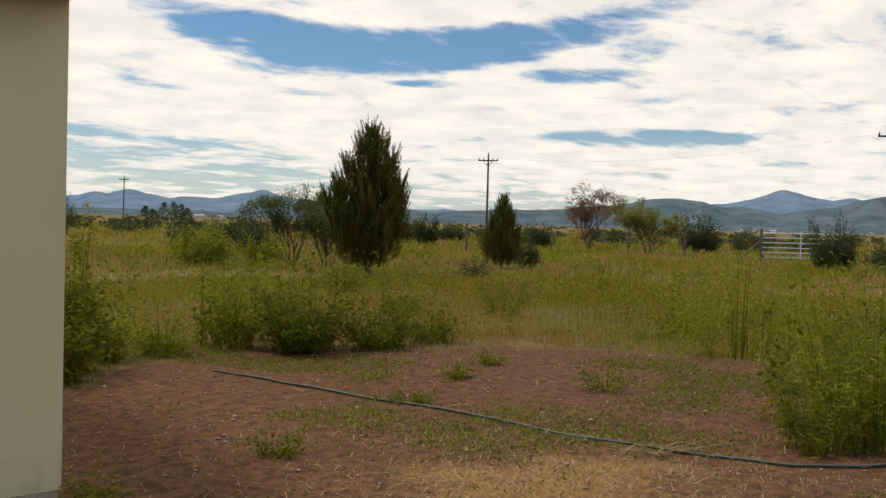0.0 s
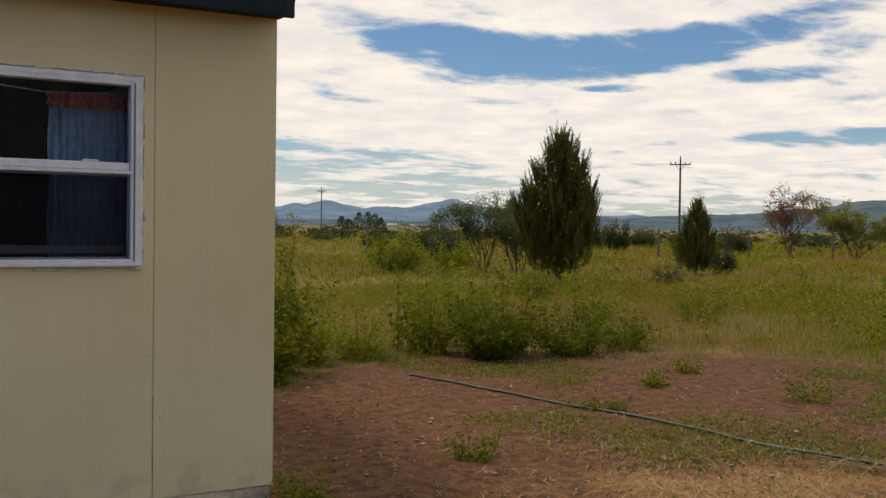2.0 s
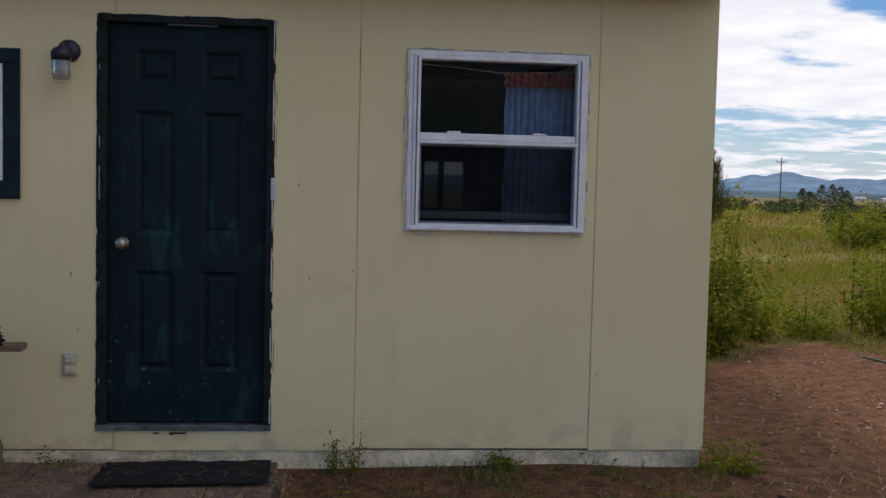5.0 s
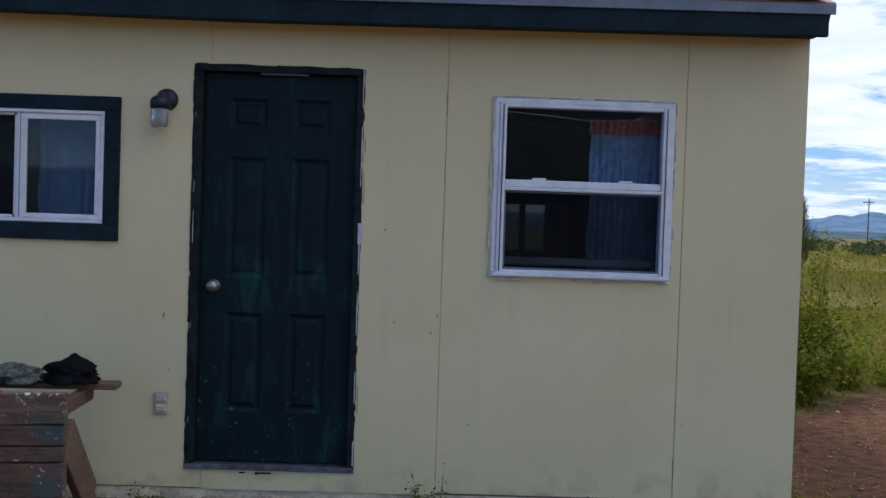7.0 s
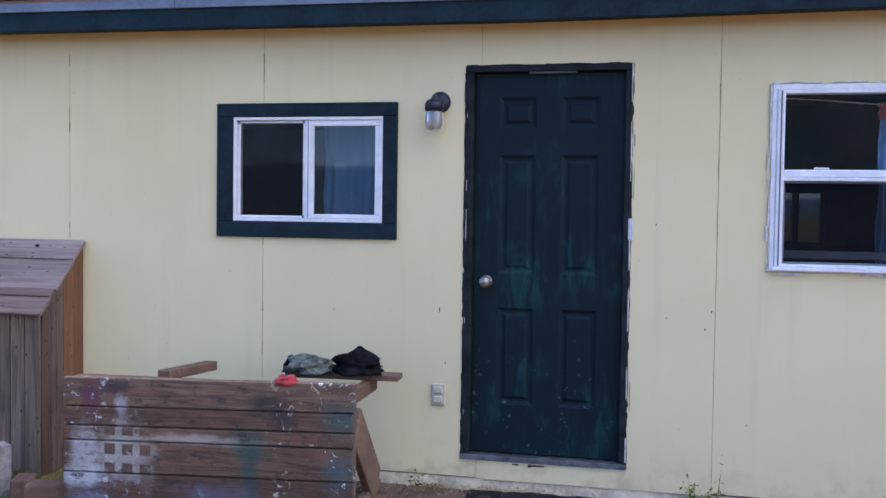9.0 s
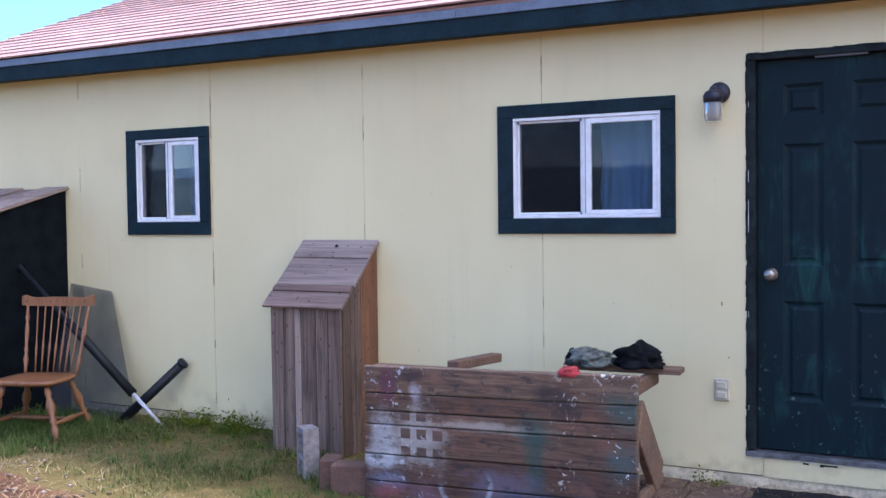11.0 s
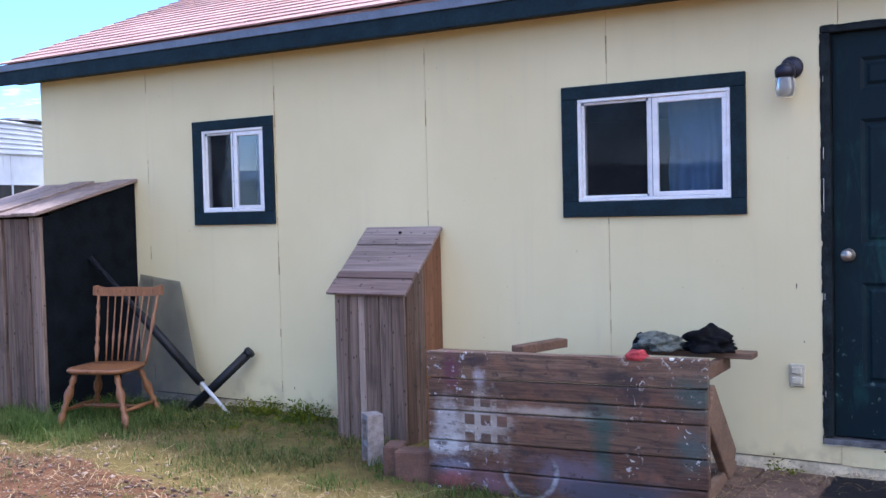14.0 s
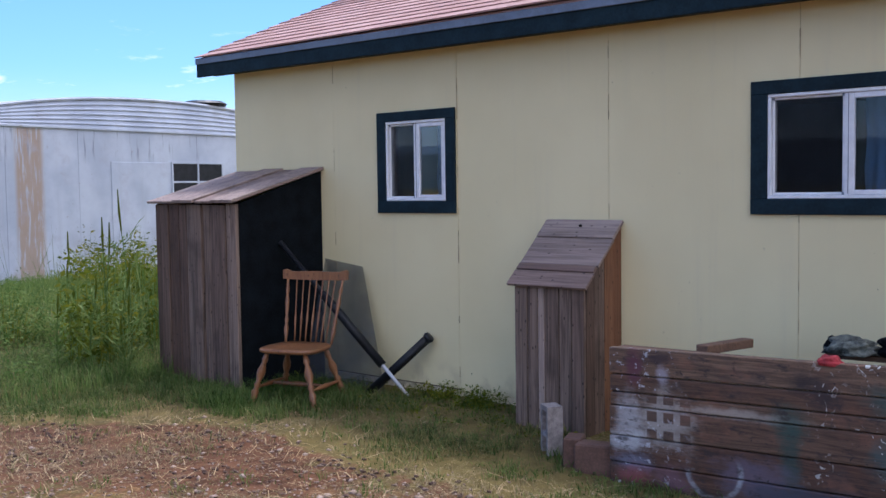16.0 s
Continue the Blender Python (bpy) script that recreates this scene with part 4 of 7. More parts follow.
    part("cord", tube([(x0 + 0.0, 0.165, z1 - 0.045), (x0 + 0.25, 0.165, z1 - 0.06), (x0 + 0.52, 0.165, z1 - 0.085), (x1, 0.165, z1 - 0.06)], 0.0025, 6), M["caulk"], c, "thin white cord")
    # a dim rear window seen through the room
    f = thing("window_4", (0.8, 4.3, 1.2), "small dim rear window with smoked panes and dark frame", "window", "", "structure")
    for a, b in REAR:
        part("window_frame", frame_of(a, b, 1.25, 1.72, 0.02, 4.27, 4.40), M["black"], f)
        ob = part("pane", box(a + 0.02, b - 0.02, 4.33, 4.334, 1.27, 1.70), M["smoked"], f, "smoke-tinted pane")
        ob.visible_shadow = False
    part("shutter", box(1.04, 1.22, 4.26, 4.295, 1.24, 1.73, 0.004), M["lumber"], f, "brown wooden shutter")


def window_slider(name, hole, trim, cloth, shut):
    x0, x1, z0, z1 = hole
    tx0, tx1, tz0, tz1 = trim
    w = thing(name, (x0, 0, z0), "white aluminium sliding window framed by dark blue-green boards", "window", "", "structure")
    bm = bar(tx0, tx1, z1 + 0.001, tz1, -0.022, -0.002)
    part("casing_board", bm, M["navy"], w)
    part("casing_board", bar(tx0, tx1, tz0, z0 - 0.001, -0.022, -0.002), M["navy"], w)
    part("casing_board", bar(tx0, x0 - 0.001, z0 - 0.001, z1 + 0.001, -0.021, -0.002), M["navy"], w)
    part("casing_board", bar(x1 + 0.001, tx1, z0 - 0.001, z1 + 0.001, -0.021, -0.002), M["navy"], w)
    part("window_frame", frame_of(x0, x1, z0, z1, 0.019, -0.016, 0.05), M["alu"], w)
    mid = (x0 + x1) / 2 + 0.024
    sash = bar(mid - 0.040, mid + 0.012, z0 + 0.020, z1 - 0.020, -0.008, 0.018)
    bar(mid + 0.0125, x1 - 0.020, z1 - 0.050, z1 - 0.020, -0.008, 0.018, sash)
    bar(mid + 0.0125, x1 - 0.020, z0 + 0.020, z0 + 0.044, -0.008, 0.018, sash)
    bar(x1 - 0.046, x1 - 0.020, z0 + 0.0445, z1 - 0.0505, -0.008, 0.018, sash)
    part("sash", sash, M["alu"], w)
    # the stile's groove is only a grey strip drawn for its shade
    part("sash_groove", bar(mid - 0.0195, mid - 0.0165, z0 + 0.022, z1 - 0.022, -0.0105, -0.0082), M["drip"], w, "grey strip for the shade in the meeting stile groove")
    part("sash", frame_of(x0 + 0.020, mid - 0.0405, z0 + 0.020, z1 - 0.020, 0.013, 0.004, 0.04), M["alu"], w)
    pane(w, mid + 0.012, x1 - 0.046, z0 + 0.044, z1 - 0.050, 0.004)
    pane(w, x0 + 0.032, mid - 0.052, z0 + 0.032, z1 - 0.032, 0.03)
    net = part("insect_screen", box(x0 + 0.033, mid - 0.0535, 0.012, 0.0135, z0 + 0.033, z1 - 0.033), M["screen"], w, "dark insect screen over the fixed half")
    net.visible_shadow = False
    for cx, cz in ((x0 + 0.027, z1 - 0.027), (mid - 0.047, z1 - 0.027), (mid - 0.047, z0 + 0.027)):
        part("screen_clip", bar(cx - 0.008, cx + 0.008, cz - 0.008, cz + 0.008, -0.001, 0.0035), M["drip"], w, "small grey corner clip")
    c = thing("curtain", (x0, 0.14, z0), "blue-grey curtain hanging behind the sliding window", "curtain")
    curtain("cloth", mid + shut, x1 + 0.06, z0 - 0.12, z1 + 0.06, 0.2, cloth, "", 5, c, 2.0)
    part("rail", tube([(x0 - 0.1, 0.2, z1 + 0.08), (x1 + 0.1, 0.2, z1 + 0.08)], 0.008), M["alu"], c)


window_single_hung()
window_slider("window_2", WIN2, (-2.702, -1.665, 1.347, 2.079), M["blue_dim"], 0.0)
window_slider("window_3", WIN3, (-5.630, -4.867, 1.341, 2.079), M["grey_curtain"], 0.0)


# door
def front_door():
    x0, x1, z0, z1 = DOOR
    d_ = thing("door_1", (x0, 0, z0), "scuffed dark green six-panel front door, closed, with worn frame", "door", "", "structure")
    jamb = part("door_frame", bar(x0, x1, z1 - 0.032, z1, -0.006, 0.12), M["jamb"], d_, "worn near-black door frame")
    part("jamb", bar(x0, x0 + 0.042, z0 + 0.03, z1 - 0.033, -0.006, 0.12), M["jamb"], jamb)
    part("jamb", bar(x1 - 0.036, x1, z0 + 0.03, z1 - 0.033, -0.006, 0.12), M["jamb"], jamb)
    part("threshold", bar(x0 - 0.005, x1 + 0.005, z0 - 0.004, z0 + 0.022, -0.016, 0.12), M["sillmetal"], d_, "dull grey metal threshold")
    lx0, lx1, lz0, lz1 = x0 + 0.045, x1 - 0.039, z0 + 0.032, z1 - 0.036
    w, h = lx1 - lx0, lz1 - lz0
    wells = [(lx0 + w * a, lx0 + w * b, lz1 - h * q, lz1 - h * p) for a, b in ((0.165, 0.415), (0.585, 0.835)) for p, q in ((0.062, 0.145), (0.213, 0.525), (0.615, 0.872))]
    leaf = part("door_leaf", pierced(lx0, lx1, lz0, lz1, wells, 0.045, 0.085), M["door"], d_)
    for a, b, p, q in wells:
        bm = bmesh.new()
        vs = []
        for inset, y in ((0.0, 0.046), (0.018, 0.056), (0.03, 0.056), (0.046, 0.047)):
            vs.append([bm.verts.new(c) for c in ((a + inset, y, p + inset), (b - inset, y, p + inset), (b - inset, y, q - inset), (a + inset, y, q - inset))])
        for u, v in zip(vs, vs[1:]):
            for i in range(4):
                bm.faces.new((u[i], u[(i + 1) % 4], v[(i + 1) % 4], v[i]))
        bm.faces.new(vs[-1])
        back = [bm.verts.new((c.co.x, 0.085, c.co.z)) for c in vs[0]]
        for i in range(4):
            bm.faces.new((vs[0][(i + 1) % 4], vs[0][i], back[i], back[(i + 1) % 4]))
        bm.faces.new(back[::-1])
        part("door_panel", bm, M["door"], leaf)
    kn = Matrix.Translation((-1.183, 0.045, 1.136)) @ Matrix.Rotation(math.pi / 2, 4, "X")
    part("door_handle", lathe([(0.032, 0.0), (0.033, 0.006), (0.014, 0.012), (0.012, 0.03), (0.026, 0.042), (0.03, 0.055), (0.024, 0.068), (0.0, 0.072)], kn, 18), M["brass"], leaf, "round dull nickel door knob", smooth=True)
    part("strike_plate", box(x1 - 0.012, x1 + 0.012, -0.012, -0.004, 1.37, 1.48, 0.003), M["pale"], d_, "bare chipped latch plate")
    part("door_closer", box(-0.97, -0.72, 0.012, 0.03, z1 - 0.042, z1 - 0.012, 0.004), M["drip"], d_, "chipped pale strip over the door")
    r = random.Random(5)

    def ragged(lo, hi, place, mat_, key, lab, share, w0, w1, l0, l1, proud):
        """Short uneven dabs along one edge of the frame."""
        bm = bmesh.new()
        v = lo
        while v < hi:
            ln = r.uniform(l0, l1)
            if r.random() < share:
                place(bm, v, min(v + ln, hi), r.uniform(w0, w1), proud + r.uniform(0, 0.001))
            v += ln
        part(key, bm, mat_, d_, lab)

    def up_left(off):
        return lambda bm, a, b, w, y: box(x0 - off - w, x0 - off, -y, -0.0012, a, b, 0.0005, None, bm)

    def up_right(off):
        return lambda bm, a, b, w, y: box(x1 + off, x1 + off + w, -y, -0.0012, a, b, 0.0005, None, bm)

    def over(off):
        return lambda bm, a, b, w, y: box(a, b, -y, -0.0012, z1 + off, z1 + off + w, 0.0005, None, bm)

    # dark paint brushed past the frame, then cracked pale caulk
    ragged(z0, z1, up_left(0.0), M["jamb"], "brushed_edge", "uneven dark paint edge", 0.97, 0.003, 0.008, 0.010, 0.05, 0.004)
    ragged(z0, z1, up_right(0.0), M["jamb"], "brushed_edge", "uneven dark paint edge", 0.85, 0.002, 0.006, 0.010, 0.05, 0.004)
    ragged(x0, x1, over(0.0), M["jamb"], "brushed_edge", "uneven dark paint edge", 0.97, 0.002, 0.008, 0.012, 0.05, 0.004)
    ragged(z0, z1, up_right(-0.006), M["caulk"], "caulk", "flaking white caulk beside the frame", 0.70, 0.003, 0.007, 0.02, 0.14, 0.0085)
    ragged(z0 + 0.3, z1, up_right(0.011), M["jamb"], "paint_line", "dark crack beside the caulk", 0.22, 0.002, 0.004, 0.04, 0.16, 0.003)
    ragged(z0, z1 - 0.1, up_left(-0.010), M["caulk"], "caulk", "thin pale caulk line", 0.3, 0.0015, 0.003, 0.02, 0.12, 0.0085)
    ragged(x0 + 0.01, x1, lambda bm, a, b, w, y: box(a, b, -y, -0.0017, 0.196 - w, 0.196, 0.0005, None, bm), M["caulk"], "caulk", "pale caulk under the threshold", 0.85, 0.004, 0.009, 0.04, 0.2, 0.006)
    ragged(x0 + 0.02, x0 + 0.5, lambda bm, a, b, w, y: box(a, b, -y, -0.0017, 0.185 - w * 2, 0.185, 0.0005, None, bm), M["jamb"], "paint_chip", "dark chips below the threshold", 0.16, 0.003, 0.007, 0.012, 0.04, 0.004)


front_door()


def siding_marks():
    """Nail heads and small chips that show as dark dots on the cream paint."""
    r = random.Random(41)
    for x, z, h in ((-0.31, 1.45, 0.014), (-1.425, 0.98, 0.035), (-1.39, 0.70, 0.010), (-1.385, 2.06, 0.016), (-0.25, 0.98, 0.014), (0.15, 0.46, 0.012), (1.25, 0.49, 0.012), (-0.03, 1.02, 0.02),
                    (-0.06, 0.93, 0.012), (-4.75, 0.22, 0.02),):
        bm = bmesh.new()
        bmesh.ops.create_icosphere(bm, subdivisions=1, radius=1)
        for v in bm.verts:
            v.co = Vector((x + v.co.x * (0.0025 + 0.0015 * r.random()), -0.002 + v.co.y * 0.003, z + v.co.z * h * 0.42 + 0.001 * r.uniform(-1, 1)))
        part("paint_chip", bm, M["jamb"], wall_front, "small dark chip in the paint")
    for x_ in SEAMS[1:-1]:              # brown dribbles of old filler beside the joints
        bm = bmesh.new()
        for _ in range(9):
            z = r.uniform(0.15, TOP - 0.1)
            if any(h[0] - 0.1 < x_ < h[1] + 0.1 and h[2] - 0.1 < z < h[3] + 0.12 for h in HOLES):
                continue
            box(x_ - r.uniform(0.001, 0.004), x_ + r.uniform(0.001, 0.004), -0.0032, -0.0001, z, z + r.uniform(0.02, 0.14), 0.0005, None, bm)
        part("filler_dribble", bm, M["seam"], wall_front, "old filler smeared along the joint")


siding_marks()


def wall_lamp():
    x, z = -1.445, 2.075
    t = thing("wall_lamp", (x, 0, z), "dark jelly-jar wall lamp with a clear glass beside the door", "lamp")
    out = Matrix.Translation((x + 0.01, 0.001, z)) @ Matrix.Rotation(math.pi / 2, 4, "X")
    part("base", lathe([(0.056, 0), (0.056, 0.012), (0.044, 0.026), (0.022, 0.034)], out, 20), M["lampblue"], t, smooth=True)
    part("arm", tube([(x + 0.01, -0.03, z), (x + 0.004, -0.07, z + 0.012), (x, -0.1, z - 0.005)], 0.02, 10), M["lampblue"], t, smooth=True)
    part("cap", lathe([(0.048, -0.055), (0.050, -0.02), (0.038, 0.0), (0.012, 0.01)], Matrix.Translation((x, -0.1, z)), 18), M["lampblue"], t, smooth=True)
    jar = lathe([(0.041, -0.055), (0.046, -0.065), (0.047, -0.12), (0.040, -0.150), (0.018, -0.158)], Matrix.Translation((x, -0.1, z)), 18)
    g_ = part("glass_jar", jar, M["jar"], t, "clear ribbed glass jar", smooth=True)
    part("bulb", lathe([(0.012, -0.06), (0.014, -0.075), (0.026, -0.105), (0.02, -0.13), (0.0, -0.137)], Matrix.Translation((x, -0.1, z)), 14), M["block"], t, smooth=True)


jar_m, jg, jb = material("ribbed_lamp_glass")
jb.inputs["Base Color"].default_value = (0.50, 0.50, 0.48, 1)
jb.inputs["Roughness"].default_value = 0.12
jb.inputs["Transmission Weight"].default_value = 0.65
jg.put(jb.inputs["Normal"], jg.bump(jg.noise(60, jg.obj()), 0.3, 0.003))
M["jar"] = jar_m
wall_lamp()


def outlet():
    x, z = -1.424, 0.53
    t = thing("outdoor_outlet", (x, 0, z), "white weatherproof outdoor outlet cover on the siding", "outlet")
    part("cover_plate", box(x - 0.038, x + 0.038, -0.016, -0.002, z - 0.058, z + 0.058, 0.004), M["white"], t)
    for dz_ in (0.026, -0.026):
        part("flap", box(x - 0.026, x + 0.026, -0.028, -0.0165, z + dz_ - 0.019, z + dz_ + 0.019, 0.005), M["white"], t)


outlet()


# ---- things along the wall ----
def shed():
    """Lean-to of upright boards with a sloping board roof and a black side."""
    x0, x1, y0, zf, zb = -7.32, -6.27, -0.83, 1.44, 1.68
    gz = 0.02
    t = thing("lean_to_shed", (-6.8, -0.4, gz), "weathered grey board lean-to shed with a black side", "shed")
    n = 10
    r = random.Random(11)
    e = [x0]
    for k in range(n):
        e.append(e[-1] + r.uniform(0.7, 1.3))
    sc = (x1 - x0) / (e[-1] - x0)
    e = [x0 + (v - x0) * sc for v in e]
    for a, b in zip(e, e[1:]):
        part("plank", box(a + r.uniform(0.002, 0.008), b - r.uniform(0.002, 0.006), y0 - r.uniform(0, 0.024), y0 + 0.018, gz - 0.02 - r.uniform(0, 0.03), zf - 0.012 - r.uniform(0, 0.012), 0.004), M["wood_up"], t)

    def side(xa, xb):
        bm = bmesh.new()
        v = [bm.verts.new((x, y, z)) for x in (xa, xb) for y, z in ((y0 + 0.02, gz - 0.03), (-0.004, gz - 0.03), (-0.004, zb - 0.015), (y0 + 0.02, zf - 0.015))]
        bm.faces.new(v[:4][::-1])
        bm.faces.new(v[4:])
        for i in range(4):
            bm.faces.new((v[i], v[(i + 1) % 4], v[4 + (i + 1) % 4], v[4 + i]))
        return bm

    part("side_panel", side(x1 - 0.02, x1), M["tar"], t, "flat black side sheet")
    part("side_panel", side(x0, x0 + 0.02), M["wood_up"], t)
    ang = math.atan2(zb - zf, -0.005 - (y0 - 0.06))
    ln = math.hypot(zb - zf, -0.005 - y0 + 0.05) + 0.01
    m = Matrix.Translation((0, y0 - 0.05, zf - 0.012)) @ Matrix.Rotation(ang, 4, "X")
    k = [x0 - 0.04, -6.99, -6.72, -6.50, x1 + 0.04]
    for i, (a, b) in enumerate(zip(k, k[1:])):
        part("roof_plank", box(a + 0.002, b - 0.008, -0.018 * (i % 2), ln, 0.009 * (i % 2), 0.020 + 0.014 * (i % 2), 0.003, m), M["wood_y"], t)


shed()


def wood_bin():
    """Tall narrow board bin with a steep lid."""
    x0, x1, y0, zf, zb = -4.052, -3.538, -0.42, 0.932, 1.302
    gz = 0.03
    t = thing("board_bin", (-3.8, -0.22, gz), "tall narrow weathered board bin with a steep sloping lid", "bin")
    e = [x0, -3.955, -3.875, -3.825, -3.72, -3.63, x1]
    r = random.Random(4)
    for a, b in zip(e, e[1:]):
        part("plank", box(a + 0.003, b - 0.003, y0 - r.uniform(0, 0.010), y0 + 0.018, gz - 0.04, zf - 0.012, 0.003), M["pale_board"] if abs(a + 3.875) < 0.01 else M["wood_up"], t)

    def cheek(xa, xb, ya, yb, mat_, lab=""):
        def top(y):
            return zf - 0.012 + (zb - zf) * (y - y0) / (0 - y0)
        bm = bmesh.new()
        v = [bm.verts.new((x, y, z)) for x in (xa, xb) for y, z in ((ya, gz - 0.04), (yb, gz - 0.04), (yb, top(yb)), (ya, top(ya)))]
        bm.faces.new(v[:4][::-1])
        bm.faces.new(v[4:])
        for i in range(4):
            bm.faces.new((v[i], v[(i + 1) % 4], v[4 + (i + 1) % 4], v[4 + i]))
        part("side_plank", bm, mat_, t, lab)

    ys = [y0 + 0.02, -0.31, -0.2, -0.09, -0.006]
    for i, (a, b) in enumerate(zip(ys, ys[1:])):
        cheek(x1 - 0.018, x1 - 0.001 * (i % 2), a, b - 0.004, M["wood_up"] if i < 2 else M["fresh"], "" if i < 2 else "orange-brown fresher board")
        cheek(x0, x0 + 0.018, a, b - 0.003, M["wood_up"])
    ang = math.atan2(zb - zf, -y0)
    ln = math.hypot(zb - zf, -y0)
    m = Matrix.Translation((0, y0 - 0.025, zf - 0.022)) @ Matrix.Rotation(ang, 4, "X")
    k = [0.0, 0.13, 0.185, 0.42, ln + 0.022]
    for i, (a, b) in enumerate(zip(k, k[1:])):
        part("lid_plank", box(x0 - 0.03 - 0.006 * (i == 0), x1 + 0.03 - 0.008 * (i % 2), a, b - 0.005, 0, 0.02 + 0.005 * (i % 2), 0.003, m), M["wood_x"], t)
    hook = m @ Vector((-3.79, ln - 0.05, 0.024))
    part("knob", lathe([(0.008, 0), (0.012, 0.012), (0.0, 0.018)], Matrix.Translation(hook), 10), M["black"], t)


wood_bin()


def painted_screen():
    """Six heavy boards on a frame with a leaning brace, sprayed with paint."""
    a, b = Vector((-3.02, -0.967, 0)), Vector((-1.607, -0.879, 0))
    wd = (b - a).length
    t = thing("board_screen", (a.x, a.y, 0.0), "low screen of old boards covered in sprayed paint and drips", "screen", rz=math.degrees(math.atan2(b.y - a.y, b.x - a.x)))
    top = 0.698
    lean = Matrix.Identity(4)
    lean[2][0] = 0.018
    cuts = [0, 0.2, 0.33, 0.43, 0.65, 0.85, 1.0]
    r = random.Random(8)
    for p, q in zip(cuts, cuts[1:]):
        z1, z0 = top * (1 - p), top * (1 - q) - (0.06 if q == 1.0 else 0)
        bm = box(r.uniform(-0.006, 0.004), wd + r.uniform(-0.004, 0.006), -0.012 - r.uniform(0, 0.006), 0.026, z0 + 0.0035, z1 - 0.0025, 0.005)
        bm.transform(lean)
        part("plank", bm, M["boards"], t, local=True)
    for x in (0.05, wd - 0.045):
        part("batten", box(x - 0.04, x + 0.04, 0.028, 0.066, 0.0, top - 0.03, 0.004), M["lumber"], t, local=True)
    part("brace", beam((wd - 0.03, 0.12, 0.50), (wd - 0.05, 0.62, 0.09), 0.04, 0.20, 0.005), M["lumber"], t, "slanting brown brace board", local=True)
    part("foot_board", beam((wd - 0.04, 0.07, 0.06), (wd - 0.06, 0.72, 0.05), 0.04, 0.1, 0.005), M["lumber"], t, local=True)
    part("top_board", box(0.93, wd + 0.10, 0.47, 0.58, 0.655, 0.685, 0.004), M["lumber"], t, local=True)
    part("top_board", box(0.02, wd - 0.02, 0.03, 0.11, top - 0.028, top - 0.004, 0.004), M["lumber"], t, local=True)
    part("cross_piece", beam((0.44, 0.12, 0.70), (0.53, 0.50, 0.695), 0.07, 0.045, 0.004), M["lumber"], t, local=True)
    part("cross_piece", beam((wd - 0.07, 0.07, 0.62), (wd - 0.06, 0.62, 0.62), 0.04, 0.07, 0.004), M["lumber"], t, local=True)
    return t


painted_screen()


def crumple(name, at, size, mat_, label, category, seed, amp=0.28, rz=0, peak=0.0):
    bm = bmesh.new()
    bmesh.ops.create_icosphere(bm, subdivisions=4, radius=1.0)
    for v in bm.verts:
        p = v.co.copy()
        f = 1 + amp * noise.noise(p * 1.7 + Vector((seed, 0, 0))) + amp * 0.5 * noise.noise(p * 4.1 + Vector((0, seed, 0))) + 0.05 * abs(noise.noise(p * 11))
        v.co = Vector((p.x * f * size[0], p.y * f * size[1], max(p.z * f, -0.55) * size[2] + 0.55 * size[2] + peak * max(0.0, p.z) * max(0.0, 1 - 2.2 * abs(p.x - 0.1))))
    me = finish(name, bm, mat_, True)
    ob = new(name, me)
    ob.matrix_basis = pose(*at, 0, 0, rz)
    PLACE[ob] = ob.matrix_basis
    return tagged(ob, label, category)


crumple("black_bag", (-1.765, -0.40, 0.688), (0.135, 0.09, 0.062), M["rag_black"], "crumpled black cloth bag lying on the top board", "bag", 3.0, 0.6, 0, 0.022)
crumple("folded_cloth", (-1.985, -0.44, 0.688), (0.125, 0.09, 0.052), M["rag_camo"], "crumpled grey-green patterned cloth on the top board", "cloth", 9.0, 0.6)
crumple("dark_glove", (-2.09, -0.42, 0.688), (0.035, 0.05, 0.048), M["rag_black"], "small dark glove beside the cloth", "glove", 5.0)
crumple("red_rag", (-1.93, -0.89, 0.700), (0.055, 0.035, 0.03), M["rag_red"], "small red rag hanging over the board edge", "rag", 12.0)


def cinder_block():
    t = thing("cinder_block", (-3.51, -0.80, 0.0), "grey concrete block with open cells standing on end", "block", rz=55)
    bm = pierced(-0.16, 0.16, -0.058, 0.058, [(-0.13, -0.014, -0.034, 0.034), (0.014, 0.13, -0.034, 0.034)], -0.045, 0.045)
    bm.transform(Matrix.Translation((0, 0, 0.14)) @ Matrix(((0, 1, 0, 0), (0, 0, 1, 0), (1, 0, 0, 0), (0, 0, 0, 1))))
    part("body", bm, M["block"], t, local=True)


cinder_block()
for at, rz, size in (((-3.15, -0.90, 0.0), 15, (0.21, 0.12, 0.16)), ((-3.31, -0.87, 0.0), 20, (0.10, 0.14, 0.17))):
    bm = box(-size[0] / 2, size[0] / 2, -size[1] / 2, size[1] / 2, -0.02, size[2], 0.008)
    for v in bm.verts:
        v.co += Vector((noise.noise(v.co * 9), noise.noise(v.co * 9 + Vector((5, 0, 0))), 0)) * 0.006
    ob = new("clay_brick", finish("clay_brick", bm, M["brick"]))
    ob.matrix_basis = pose(*at, 0, 0, rz)
    tagged(ob, "chipped red-brown clay brick in the grass", "brick", "bricks by the bin")


